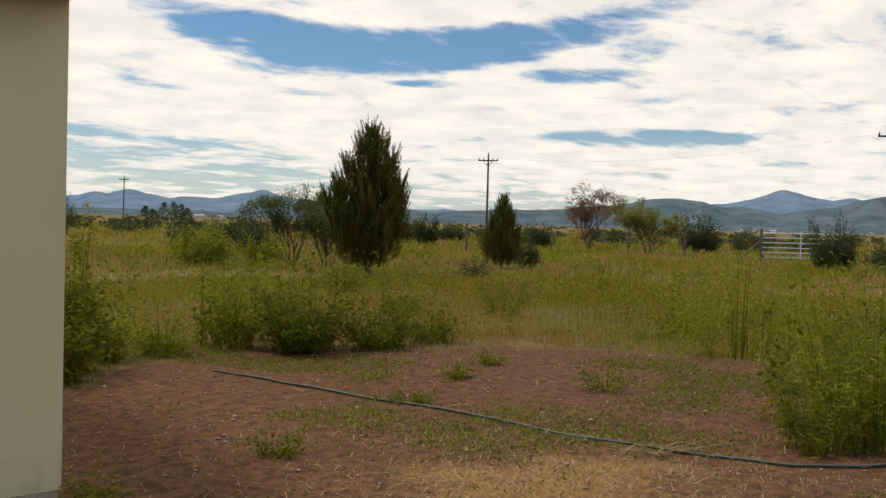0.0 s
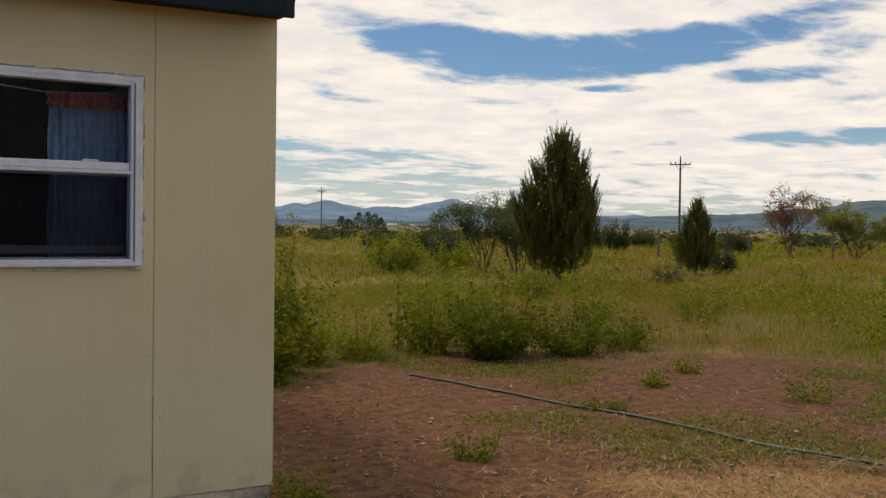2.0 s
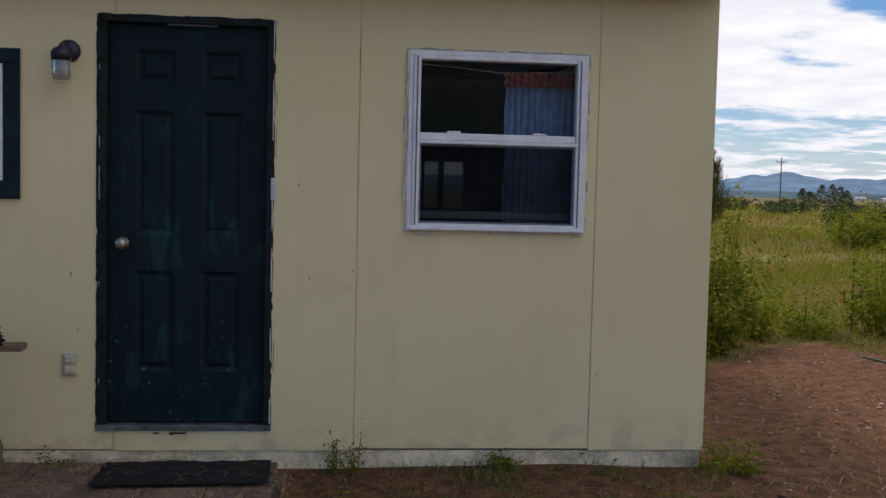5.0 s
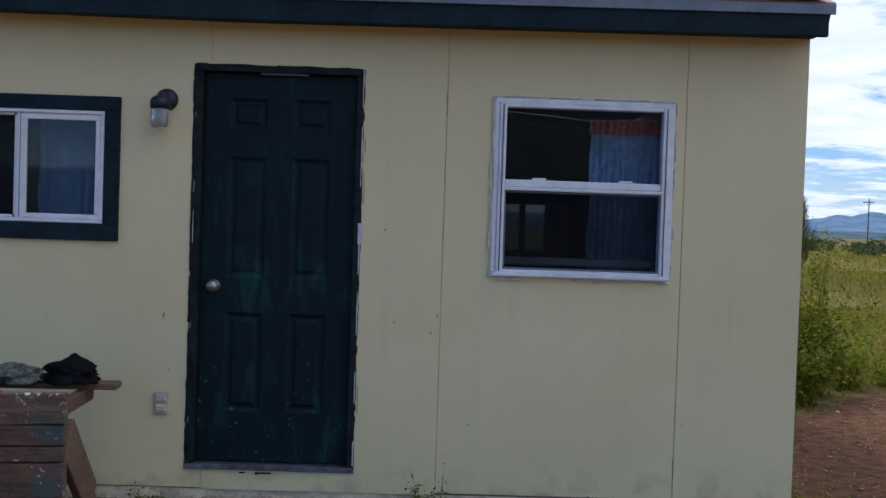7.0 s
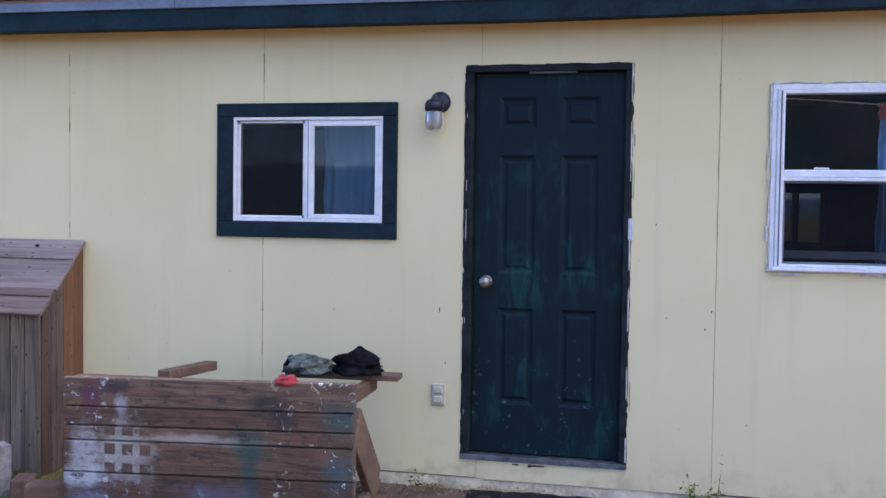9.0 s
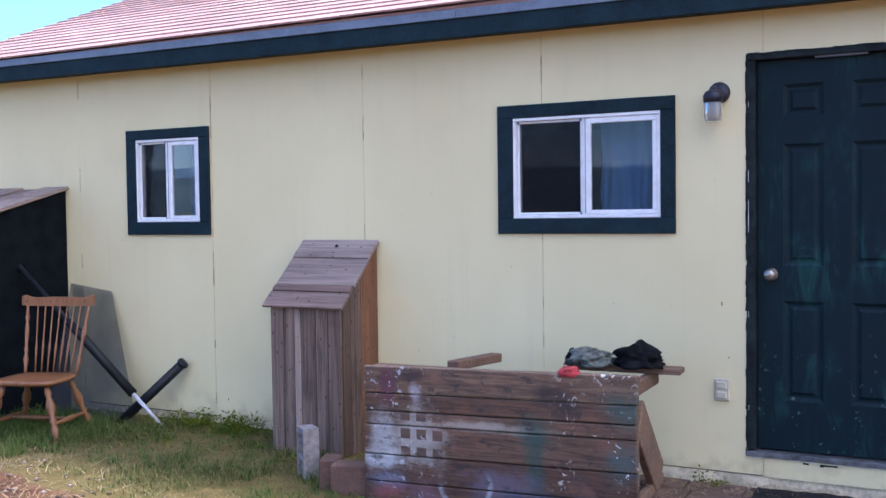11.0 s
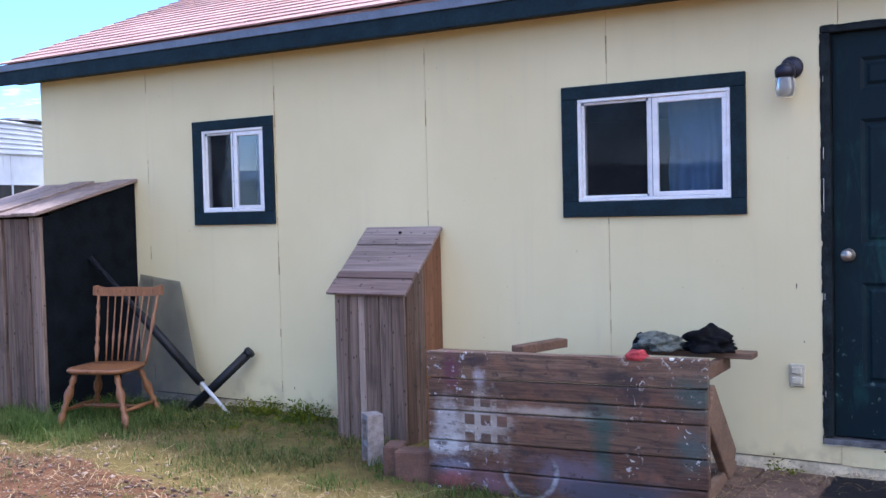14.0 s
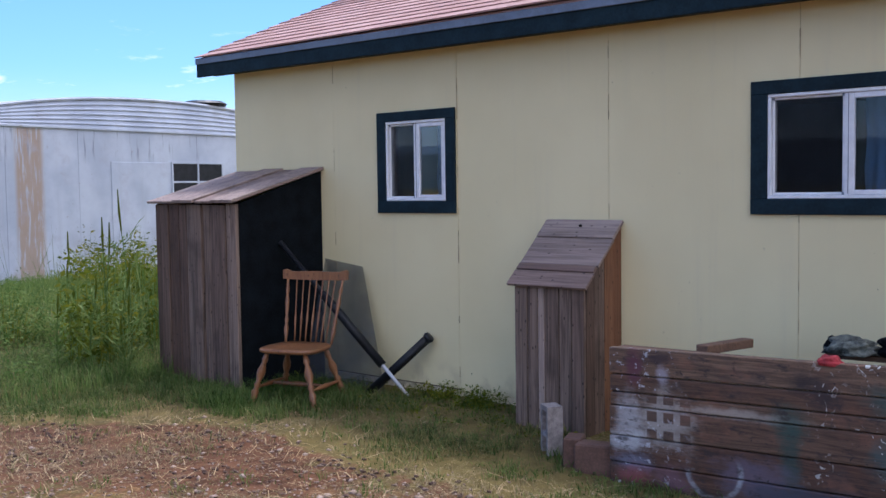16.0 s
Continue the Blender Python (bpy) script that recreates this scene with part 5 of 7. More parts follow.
def chair():
    """Spindle-back side chair with turned legs."""
    t = thing("spindle_chair", (-5.70, -0.78, 0.04), "varnished oak spindle-back chair standing in the grass", "chair", rz=19)
    sw, sd, sh = 0.222, 0.205, 0.388
    bm = bmesh.new()
    outline = []
    for i in range(28):
        a = 2 * math.pi * i / 28
        c, s = math.cos(a), math.sin(a)
        ex = 0.55
        outline.append((sw * math.copysign(abs(c) ** ex, c) * (1.0 - 0.08 * s), sd * math.copysign(abs(s) ** ex, s)))
    rings = [[bm.verts.new((x * f, y * f, z)) for x, y in outline] for f, z in ((0.95, sh - 0.030), (1.0, sh - 0.020), (1.0, sh - 0.008), (0.97, sh), (0.6, sh - 0.010))]
    for lo, hi in zip(rings, rings[1:]):
        for i in range(28):
            bm.faces.new((lo[i], lo[(i + 1) % 28], hi[(i + 1) % 28], hi[i]))
    bm.faces.new(rings[0][::-1])
    bm.faces.new(rings[-1])
    part("seat", bm, M["oak"], t, local=True, smooth=True)
    leg = [(0.015, 0), (0.022, 0.12), (0.026, 0.28), (0.014, 0.36), (0.026, 0.41), (0.014, 0.46), (0.029, 0.60), (0.030, 0.66), (0.015, 0.80), (0.022, 0.86), (0.014, 1.0)]
    feet = {}
    for sx in (-1, 1):
        for sy in (-1, 1):
            foot, head = Vector((sx * 0.255, sy * 0.225 + 0.02, -0.02)), Vector((sx * 0.15, sy * 0.14, sh - 0.03))
            feet[sx, sy] = foot.lerp(head, 0.36)
            part("leg", rod(foot, head, leg, seg=12), M["oak"], t, local=True, smooth=True)
    st = [(0.009, 0), (0.012, 0.2), (0.019, 0.5), (0.012, 0.8), (0.009, 1)]
    for sx in (-1, 1):
        part("stretcher", rod(feet[sx, -1], feet[sx, 1], st), M["oak"], t, local=True, smooth=True)
    part("stretcher", rod((feet[-1, -1] + feet[-1, 1]) / 2, (feet[1, -1] + feet[1, 1]) / 2, st), M["oak"], t, local=True, smooth=True)
    top_z = 0.86
    post = [(0.010, 0), (0.011, 0.10), (0.018, 0.22), (0.009, 0.30), (0.016, 0.36), (0.009, 0.42), (0.013, 0.55), (0.016, 0.66), (0.008, 0.76), (0.015, 0.82), (0.009, 0.92), (0.009, 1)]
    for sx in (-1, 1):
        part("back_post", rod((sx * 0.185, 0.165, sh - 0.01), (sx * 0.225, 0.285, top_z - 0.03), post, seg=12), M["oak"], t, local=True, smooth=True)
    thin = [(0.0045, 0), (0.006, 0.25), (0.0085, 0.38), (0.005, 0.5), (0.0045, 1)]
    for i in range(7):
        f = (i - 3) / 3.9
        part("spindle", rod((f * 0.165, 0.185 + 0.01 * (1 - f * f), sh - 0.01), (f * 0.205, 0.29 + 0.02 * (1 - f * f), top_z - 0.03), thin), M["oak"], t, local=True, smooth=True)
    bm = bmesh.new()                    # curved crest rail with raised ears
    sec = []
    for i in range(25):
        f = i / 12 - 1
        x = f * 0.265
        y = 0.29 + 0.025 * (1 - f * f)
        lo = top_z - 0.035 + 0.008 * abs(f) ** 3
        hi = top_z + 0.022 + 0.02 * math.exp(-((abs(f) - 0.93) / 0.12) ** 2) + 0.006 * (1 - f * f)
        sec.append([bm.verts.new(c) for c in ((x, y - 0.011, lo), (x, y + 0.011, lo), (x, y + 0.013, hi), (x, y - 0.009, hi))])
    for u, v in zip(sec, sec[1:]):
        for i in range(4):
            bm.faces.new((u[i], u[(i + 1) % 4], v[(i + 1) % 4], v[i]))
    bm.faces.new(sec[0][::-1])
    bm.faces.new(sec[-1])
    part("crest_rail", bm, M["oak"], t, local=True)


chair()


def pipes():
    t = thing("long_pipe", (-5.2, -0.16, 0.03), "long black pipe with a pale end leaning against the shed", "pipe")
    a, b = Vector((-5.16, -0.22, 0.05)), Vector((-6.25, -0.45, 1.13))
    c = a.lerp(b, 0.19)
    part("pipe", rod(c, b, [(0.032, 0), (0.032, 0.56), (0.019, 0.58), (0.018, 1)], seg=14), M["black"], t, smooth=True)
    part("pale_end", rod(a, c, [(0.012, 0), (0.014, 1)], seg=12), M["pale"], t, "bare pale pipe end", smooth=True)
    s = thing("stove_pipe", (-5.35, -0.2, 0.02), "short black stove pipe with a flanged end leaning on the wall", "pipe")
    p, q = Vector((-5.52, -0.26, 0.03)), Vector((-5.10, -0.075, 0.445))
    part("pipe", rod(p, q, r=0.033, seg=14), M["black"], s, smooth=True)
    part("flange", rod(q, q + (q - p).normalized() * 0.03, [(0.038, 0), (0.043, 0.5), (0.036, 1)], seg=14), M["black"], s, smooth=True)
    sh = thing("plastic_sheet", (-5.85, -0.15, 0.02), "dusty smoke-grey translucent plastic sheet leaning on the wall", "sheet")
    bm = bmesh.new()
    v = [bm.verts.new(c) for c in ((-6.20, -0.30, 0.02), (-5.36, -0.24, 0.02), (-5.80, -0.02, 0.93), (-6.22, -0.02, 0.98))]
    bm.faces.new(v)
    bmesh.ops.solidify(bm, geom=bm.faces[:], thickness=0.006)
    part("panel", bm, M["sheet"], sh)


sm, sg, sb = material("smoky_plastic")
sb.inputs["Base Color"].default_value = (0.10, 0.105, 0.115, 1)
sb.inputs["Roughness"].default_value = 0.35
tr_ = sg.n("ShaderNodeBsdfTransparent")
tr_.inputs[0].default_value = (0.82, 0.83, 0.83, 1)
mx_ = sg.n("ShaderNodeMixShader")
sg.put(mx_.inputs[0], sg.step(sg.noise(3.0, sg.pos(), 4), 0.3, 0.7, 0.32, 0.55))
sg.put(mx_.inputs[1], tr_.outputs[0])
sg.put(mx_.inputs[2], sb.outputs[0])
sg.put(sm.node_tree.nodes["Material Output"].inputs[0], mx_.outputs[0])
M["sheet"] = sm
pipes()


def doorstep():
    t = thing("doorstep", (-0.9, -0.4, 0.0), "low dusty step of reddish pavers before the door", "step")
    r = random.Random(2)
    for i in range(5):
        for k in range(4):
            x, y = -1.86 + i * 0.295 + 0.05 * (k % 2), -0.08 - k * 0.2
            bm = box(x + 0.002, x + 0.290, y - 0.196, y - 0.002, -0.03, 0.052 + r.uniform(-0.004, 0.004), 0.005)
            part("paver", bm, M["paver"], t)
    m = thing("door_mat", (-0.81, -0.36, 0.056), "worn dark doormat covered in bits of straw", "doormat")
    tilt_ = Matrix.Translation((-0.81, -0.33, 0.061)) @ Matrix.Rotation(radians(2), 4, "Z")
    bm = bmesh.new()
    nx, ny = 30, 14
    g = [[bm.verts.new(((i / nx - 0.5) * 0.80 + 0.012 * noise.noise((i * 0.6, j * 0.9, 1)), (j / ny - 0.5) * 0.40 + 0.012 * noise.noise((i * 0.5, j, 7)),
                        0.014 + 0.008 * noise.noise((i * 0.4, j * 0.4, 3)))) for j in range(ny + 1)] for i in range(nx + 1)]
    for i in range(nx):
        for j in range(ny):
            bm.faces.new((g[i][j], g[i + 1][j], g[i + 1][j + 1], g[i][j + 1]))
    bmesh.ops.solidify(bm, geom=bm.faces[:], thickness=0.014)
    bm.transform(tilt_)
    part("mat", bm, M["mat"], m)


doorstep()


def garden_hose():
    pts = [(4.64, 3.65), (4.66, 3.5), (4.79, 2.67), (5.03, 1.83), (5.14, 1.09), (5.18, 0.36), (5.28, -0.23), (5.39, -0.63), (5.55, -1.2), (5.73, -1.69), (6.09, -1.98), (6.8, -2.3)]
    fine_ = []
    for (a, b) in zip(pts, pts[1:]):
        for k in range(6):
            f = k / 6
            x, y = a[0] + (b[0] - a[0]) * f, a[1] + (b[1] - a[1]) * f
            x += 0.02 * math.sin(y * 3.1)
            fine_.append((x, y, float(height(x, y)) + 0.013))
    ob = new("garden_hose", finish("garden_hose", tube(fine_, 0.010, 8), M["hose"], True))
    tagged(ob, "green garden hose stretched across the bare earth", "hose")


garden_hose()


# ---- trailer ----
def trailer():
    """Old white trailer with a bowed roof; its long side looks at the yard."""
    t = thing("travel_trailer", (-16.2, 1.95, 0.0), "old chalky white trailer with rust streaks and bowed roof", "trailer", rz=6)
    ln, wd, zs = 7.0, 2.5, 2.63

    def crown(y):
        f = 1 - abs(2 * (y + 0.0) / ln - 1) ** 2.2
        return 2.91 + 0.30 * f

    bm = bmesh.new()
    ny = 24
    sec = []
    for i in range(ny + 1):
        y = ln * i / ny
        c = crown(y)
        sec.append([bm.verts.new(p) for p in ((0, y, -0.05), (0, y, zs), (-0.12, y, c - 0.02), (-wd / 2, y, c + 0.05), (-wd + 0.12, y, c - 0.02), (-wd, y, zs), (-wd, y, -0.05))])
    for u, v in zip(sec, sec[1:]):
        for k in range(6):
            bm.faces.new((u[k], v[k], v[k + 1], u[k + 1]))
    bm.faces.new(sec[0])
    bm.faces.new(sec[-1][::-1])
    part("body", bm, M["trailer"], t, local=True)
    for k in range(1, 6):               # corrugated eave band
        bm = bmesh.new()
        pts = []
        for i in range(ny + 1):
            y = ln * i / ny
            f = k / 6
            pts.append((0.006 - 0.12 * f, y, zs + (crown(y) - 0.02 - zs) * f))
        part("corrugation", tube(pts, 0.022, 6, bm), M["trailer"], t, local=True)
    part("gutter", box(0.0, 0.035, 0, ln, zs - 0.02, zs + 0.02, 0.005), M["trailer"], t, local=True)
    part("roof_edge", tube([(-0.1, ln * i / ny, crown(ln * i / ny)) for i in range(ny + 1)], 0.03, 6), M["trailer"], t, local=True)
    for y in (0.28, 1.63, 5.3):
        part("seam_strip", box(0.0, 0.007, y - 0.012, y + 0.012, 0.0, zs - 0.02, 0.002), M["trailer"], t, local=True)
    part("door", box(0.002, 0.014, 2.27, 3.52, 0.35, 2.07, 0.006), M["trailer"], t, "dented white trailer door", local=True)
    w = part("window", box(0.004, 0.012, 3.62, 4.86, 1.32, 2.06), M["black"], t, "dark sliding trailer window", local=True)
    bm = bmesh.new()
    for y in (3.62, 4.24, 4.86):
        box(0.0, 0.03, y - 0.018, y + 0.018, 1.30, 2.09, 0.004, None, bm)
    for z in (1.32, 1.71, 2.07):
        box(0.0, 0.028, 3.60, 4.88, z - 0.018, z + 0.018, 0.004, None, bm)
    part("window_frame", bm, M["trailer"], w, local=True)
    part("roof_vent", lathe([(0.42, 0.0), (0.45, 0.05), (0.36, 0.1), (0.0, 0.13)], Matrix.Translation((-0.45, 4.85, crown(4.85) + 0.03)), 18), M["black"], t, "round black roof vent", local=True)
    part("skirt", box(-0.05, 0.01, 0.05, ln - 0.05, -0.1, 0.28, 0.004), M["trailer"], t, local=True)


trailer()


# ---- plants ----
def blades(pos, h, w, lean, mat_, name, label, category="grass", curl=0.5):
    """Tapered, bent blades: one mesh of many."""
    n = len(pos)
    a = rng.uniform(0, 2 * np.pi, n)
    side = np.stack([np.cos(a), np.sin(a), np.zeros(n)], 1)
    b = a + np.pi / 2 + rng.normal(0, 0.6, n)
    out = np.stack([np.cos(b), np.sin(b), np.zeros(n)], 1)
    up_ = np.array([0, 0, 1.0])
    l1, l2 = (lean * curl)[:, None], lean[:, None]
    mid = pos + up_ * (h * 0.55)[:, None] + out * l1 * (h * 0.55)[:, None]
    tip = pos + up_ * (h * np.clip(1 - 0.25 * lean, 0.2, 1))[:, None] + out * l2 * h[:, None]
    s = side * (w / 2)[:, None]
    v = np.stack([pos - s, pos + s, mid - s * 0.75, mid + s * 0.75, tip], 1).reshape(-1, 3)
    i = np.arange(n)[:, None] * 5
    t = np.concatenate([i + np.array([[0, 1, 3]]), i + np.array([[0, 3, 2]]), i + np.array([[2, 3, 4]])], 1).reshape(-1, 3)
    ob = new(name, mesh_np(name, v, t, mat_))
    return tagged(ob, label, category, "", "stuff")


def scatter(n, x0, x1, y0, y1, density):
    x, y = rng.uniform(x0, x1, n), rng.uniform(y0, y1, n)
    k = rng.uniform(0, 1, n) < density(x, y)
    x, y = x[k], y[k]
    return np.stack([x, y, height(x, y) - 0.01], 1)


def clear_of_house(x, y):
    house = (x > XL - 0.02) & (x < XR + 0.02) & (y > -0.02) & (y < DEPTH)
    shed_ = (x > -7.33) & (x < -6.27) & (y > -0.84)
    bin_ = (x > -4.05) & (x < -3.53) & (y > -0.43)
    step_ = (x > -1.88) & (x < -0.35) & (y > -0.88)
    return ~(house | shed_ | bin_ | step_)


def tufted(x, y):
    return smooth(-0.15, 0.65, wave(x, y, 4.3, 6) + 0.55 * wave(x, y, 9.7, 3))


def lawn_density(x, y):
    w = 0.5 + 0.5 * wave(x, y, 1.9, 4)
    green = smooth(-0.35, 0.30, y - turf_edge(x) + 0.35 * (w - 0.5) + 0.15 * wave(x, y, 5.0, 2))
    left = smooth(-6.3, -7.8, x + 0.2 * y)
    d_ = np.clip(green * (0.06 + 0.72 * tufted(x, y)) * (0.55 + 0.45 * smooth(-0.1, 0.6, y - turf_edge(x))) + 0.14 * w * tufted(x, y) + left * green, 0, 1)
    thin = np.where((x > -1.75) & (x < 1.9), 0.15 + 0.25 * (y > -0.35), 1.0)
    return d_ * thin * clear_of_house(x, y)


p = scatter(420000, -10.5, 1.9, -4.6, 0.0, lawn_density)
inner = smooth(-0.2, 0.5, p[:, 1] - turf_edge(p[:, 0]))
hh = (0.014 + 0.036 * rng.random(len(p)) ** 2) * (0.8 + 0.5 * wave(p[:, 0], p[:, 1], 2.7, 5) + 0.6 * tufted(p[:, 0], p[:, 1]) + 0.9 * inner + 1.6 * smooth(-6.6, -8.0, p[:, 0]))
blades(p, np.maximum(hh, 0.012), 0.003 + 0.004 * rng.random(len(p)), rng.uniform(0.2, 1.8, len(p)), M["lawn"], "lawn_grass", "short patchy green grass in front of the house")


def tufts(n, x0, x1, y0, y1, density, per, spread, h0, h1, width, mat_, name, label):
    """Grass growing in separate tussocks, the blades arching outwards."""
    c = scatter(n, x0, x1, y0, y1, density)
    k = rng.uniform(0.4, 1.5, len(c))
    off = rng.normal(0, 1, (len(c), per, 2)) * (spread * k)[:, None, None]
    q = np.repeat(c[:, None], per, 1)
    q[..., :2] += off
    q = q.reshape(-1, 3)
    ok = clear_of_house(q[:, 0], q[:, 1])
    h = (np.repeat(k, per) * rng.uniform(h0, h1, len(q)))[ok]
    blades(q[ok], h, width * rng.uniform(0.6, 1.4, len(h)), rng.uniform(0.2, 1.3, len(h)), mat_, name, label)


def near_turf(x, y):
    return smooth(-0.25, 0.25, y - turf_edge(x)) * clear_of_house(x, y) * np.where(x > -1.75, 0.25, 1.0)


tufts(1100, -8.5, 1.9, -2.8, -0.03, near_turf, 34, 0.035, 0.025, 0.080, 0.004, M["tuft"], "grass_tufts", "fresh green grass tussocks along the house")
tufts(260, -7.3, -5.2, -1.4, -0.4, near_turf, 40, 0.04, 0.05, 0.14, 0.0045, M["tuft"], "tall_grass_tufts", "taller green tussocks round the shed and chair")
tufts(420, -8.0, -1.2, -4.4, -1.0, lambda x, y: smooth(0.2, -0.5, y - turf_edge(x)) * smooth(-0.4, 0.5, wave(x, y, 2.2, 5)), 26, 0.045, 0.025, 0.07, 0.004, M["thatch"], "dry_tufts", "sun-dried grass tussocks in the litter")
tufts(130, -8.0, -1.2, -4.0, -1.0, lambda x, y: smooth(0.2, -0.4, y - turf_edge(x)), 22, 0.035, 0.03, 0.07, 0.004, M["tuft"], "stray_tufts", "stray green tussocks in the litter")

p = scatter(230000, -9.0, 1.9, -4.6, -0.15, lambda x, y: (0.10 + 0.8 * smooth(-0.2, 0.7, wave(x, y, 3.3, 1) + 0.5 * wave(x, y, 8.1, 2))) * (0.75 + 0.25 * smooth(0.25, -0.4, y - turf_edge(x))) * np.where(x > -1.6, 0.4, 1.0) * clear_of_house(x, y))
blades(p, rng.uniform(0.010, 0.035, len(p)), rng.uniform(0.003, 0.006, len(p)), rng.uniform(0.8, 3.4, len(p)), M["thatch"], "dry_lawn_grass", "short sun-dried grass and thatch before the house", "grass", 0.6)

# lush tall grass beside the shed, up to the trailer
def lush_density(x, y):
    return smooth(-6.75, -7.6, x + 0.25 * y) * (0.35 + 0.65 * smooth(-0.4, 0.6, wave(x, y, 0.8, 1) + 0.3)) * clear_of_house(x, y)


p = scatter(200000, -24, -7.0, -2.2, 9, lush_density)
k = ~((p[:, 1] > 1.85) & (p[:, 0] < -16.15 - 0.105 * (p[:, 1] - 1.95)))
p = p[k]
hh = rng.uniform(0.08, 0.36, len(p)) * (0.75 + 0.4 * wave(p[:, 0], p[:, 1], 1.1, 3))
blades(p, hh, rng.uniform(0.004, 0.010, len(p)), rng.uniform(0.1, 0.9, len(p)), M["green"], "tall_green_grass", "lush tall green grass beside the shed")
p = scatter(420, -10.5, -7.38, -1.0, 1.2, lambda x, y: smooth(-7.36, -7.5, x) * smooth(-0.2, 0.5, wave(x, y, 1.7, 2) + 0.2) * clear_of_house(x, y))
hh = rng.uniform(0.5, 1.25, len(p))
blades(p, hh, rng.uniform(0.006, 0.011, len(p)), rng.uniform(0.05, 0.35, len(p)), M["green"], "seeding_grass", "tall thin seeding grass stalks beside the shed")

# straw
def straw_density(x, y):
    return dry_mask(x, y) * (0.4 + 0.6 * (wave(x, y, 3.1, 2) > -0.1)) * clear_of_house(x, y)


p = scatter(130000, -9, 8, -4.6, 5, straw_density)
p[:, 2] += 0.016
blades(p, rng.uniform(0.015, 0.05, len(p)), rng.uniform(0.002, 0.005, len(p)), rng.uniform(1.0, 4.0, len(p)), M["straw"], "straw_litter", "scattered dry straw litter on the ground", "straw", 0.7)
p = np.concatenate([scatter(1500, -8, -0.5, -4.2, -0.6, lambda x, y: (0.2 + 0.6 * smooth(0.3, -0.4, y - turf_edge(x))) * clear_of_house(x, y)), scatter(500, 2.2, 8, -3, 4.3, lambda x, y: 0.35 + 0 * x)])
p[:, 2] += 0.02
blades(p, rng.uniform(0.02, 0.045, len(p)), rng.uniform(0.004, 0.007, len(p)), rng.uniform(4, 9, len(p)), M["straw"], "straw_stalks", "long dry straw stalks lying flat", "straw", 0.6)

p = scatter(3000, -1.9, -0.30, -0.98, -0.02, lambda x, y: 0.25 + 0.75 * smooth(-0.3, 0.5, wave(x, y, 6.0, 3)))
on_mat = (p[:, 0] > -1.2) & (p[:, 0] < -0.42) & (p[:, 1] > -0.52) & (p[:, 1] < -0.14)
p = p[~on_mat | (rng.random(len(p)) < 0.25)]
p[:, 2] = np.where((p[:, 0] > -1.2) & (p[:, 0] < -0.42) & (p[:, 1] > -0.52) & (p[:, 1] < -0.14), 0.084, 0.055)
blades(p, rng.uniform(0.008, 0.022, len(p)), rng.uniform(0.002, 0.004, len(p)), rng.uniform(2, 7, len(p)), M["straw"], "step_straw", "bits of dry straw strewn over the doorstep and mat", "straw", 0.7)

# low weeds and turf tufts in the bare yard
def yard_density(x, y):
    w = wave(x, y, 1.5, 7) + 0.6 * wave(x, y, 3.7, 8)
    xs, ys = survey(x, y)
    strip = np.exp(-(((xs - 5.9) / 1.6) ** 2 + ((ys - 0.1) / 0.9) ** 2))
    return np.clip(smooth(0.25, 0.75, w) * 0.9 + 0.85 * strip * smooth(-0.5, 0.3, w) + 0.15 * dry_mask(x, y), 0, 1) * clear_of_house(x, y)


p = scatter(150000, 1.9, 11, -4.5, 5.2, yard_density)
blades(p, rng.uniform(0.012, 0.06, len(p)), rng.uniform(0.006, 0.014, len(p)), rng.uniform(0.6, 2.2, len(p)), M["weed"], "yard_weeds", "low green weeds creeping over the bare earth", "weeds")

# rangeland
def field_density(x, y):
    return (1 - smooth(0.15, 0.6, soil_mask(x, y))) * (0.65 + 0.35 * wave(x, y, 0.9, 5)) * clear_of_house(x, y)


def tint_split(p):
    w = wave(p[:, 0], p[:, 1], 0.33, 2) + 0.6 * wave(p[:, 0], p[:, 1], 0.9, 6) + rng.normal(0, 0.35, len(p))
    return w


sets = []
for n, x0, x1, y0, y1, hm, wm, d0 in ((230000, 1.9, 21, -4, 16, 0.13, 0.006, 0), (150000, 2, 42, -4, 38, 0.17, 0.011, 13), (120000, 4, 100, -4, 80, 0.26, 0.028, 26), (70000, 10, 260, -10, 210, 0.35, 0.09, 60)):
    p = scatter(n, x0, x1, y0, y1, field_density)
    away = np.hypot(p[:, 0], p[:, 1] + 5)
    p = p[(p[:, 0] > 0.15 * p[:, 1] - 0.5) & (away > d0)]
    cl = 1 + 0.45 * wave(p[:, 0], p[:, 1], 1.3, 4)
    sets.append((p, hm * cl * rng.uniform(0.5, 1.35, len(p)), wm * rng.uniform(0.6, 1.4, len(p))))
p, hh, ww = (np.concatenate([s[i] for s in sets]) for i in range(3))
w = tint_split(p)
for lo, hi, key, name, label in ((-9, 0.05, "field", "field_grass", "knee-high olive rangeland grass"), (0.05, 0.5, "lush", "green_field_grass", "bright green grass among the rangeland"),
                                 (0.5, 9, "dry_field", "dry_field_grass", "pale seed-headed dry grass among the rangeland")):
    k = (w >= lo) & (w < hi)
    if key == "dry_field":
        M[key] = leafy("dry_field_grass", (0.24, 0.155, 0.038), (0.38, 0.25, 0.070), (0.33, 0.18, 0.05))
    blades(p[k], hh[k], ww[k], rng.uniform(0.1, 0.8, k.sum()), M[key], name, label)


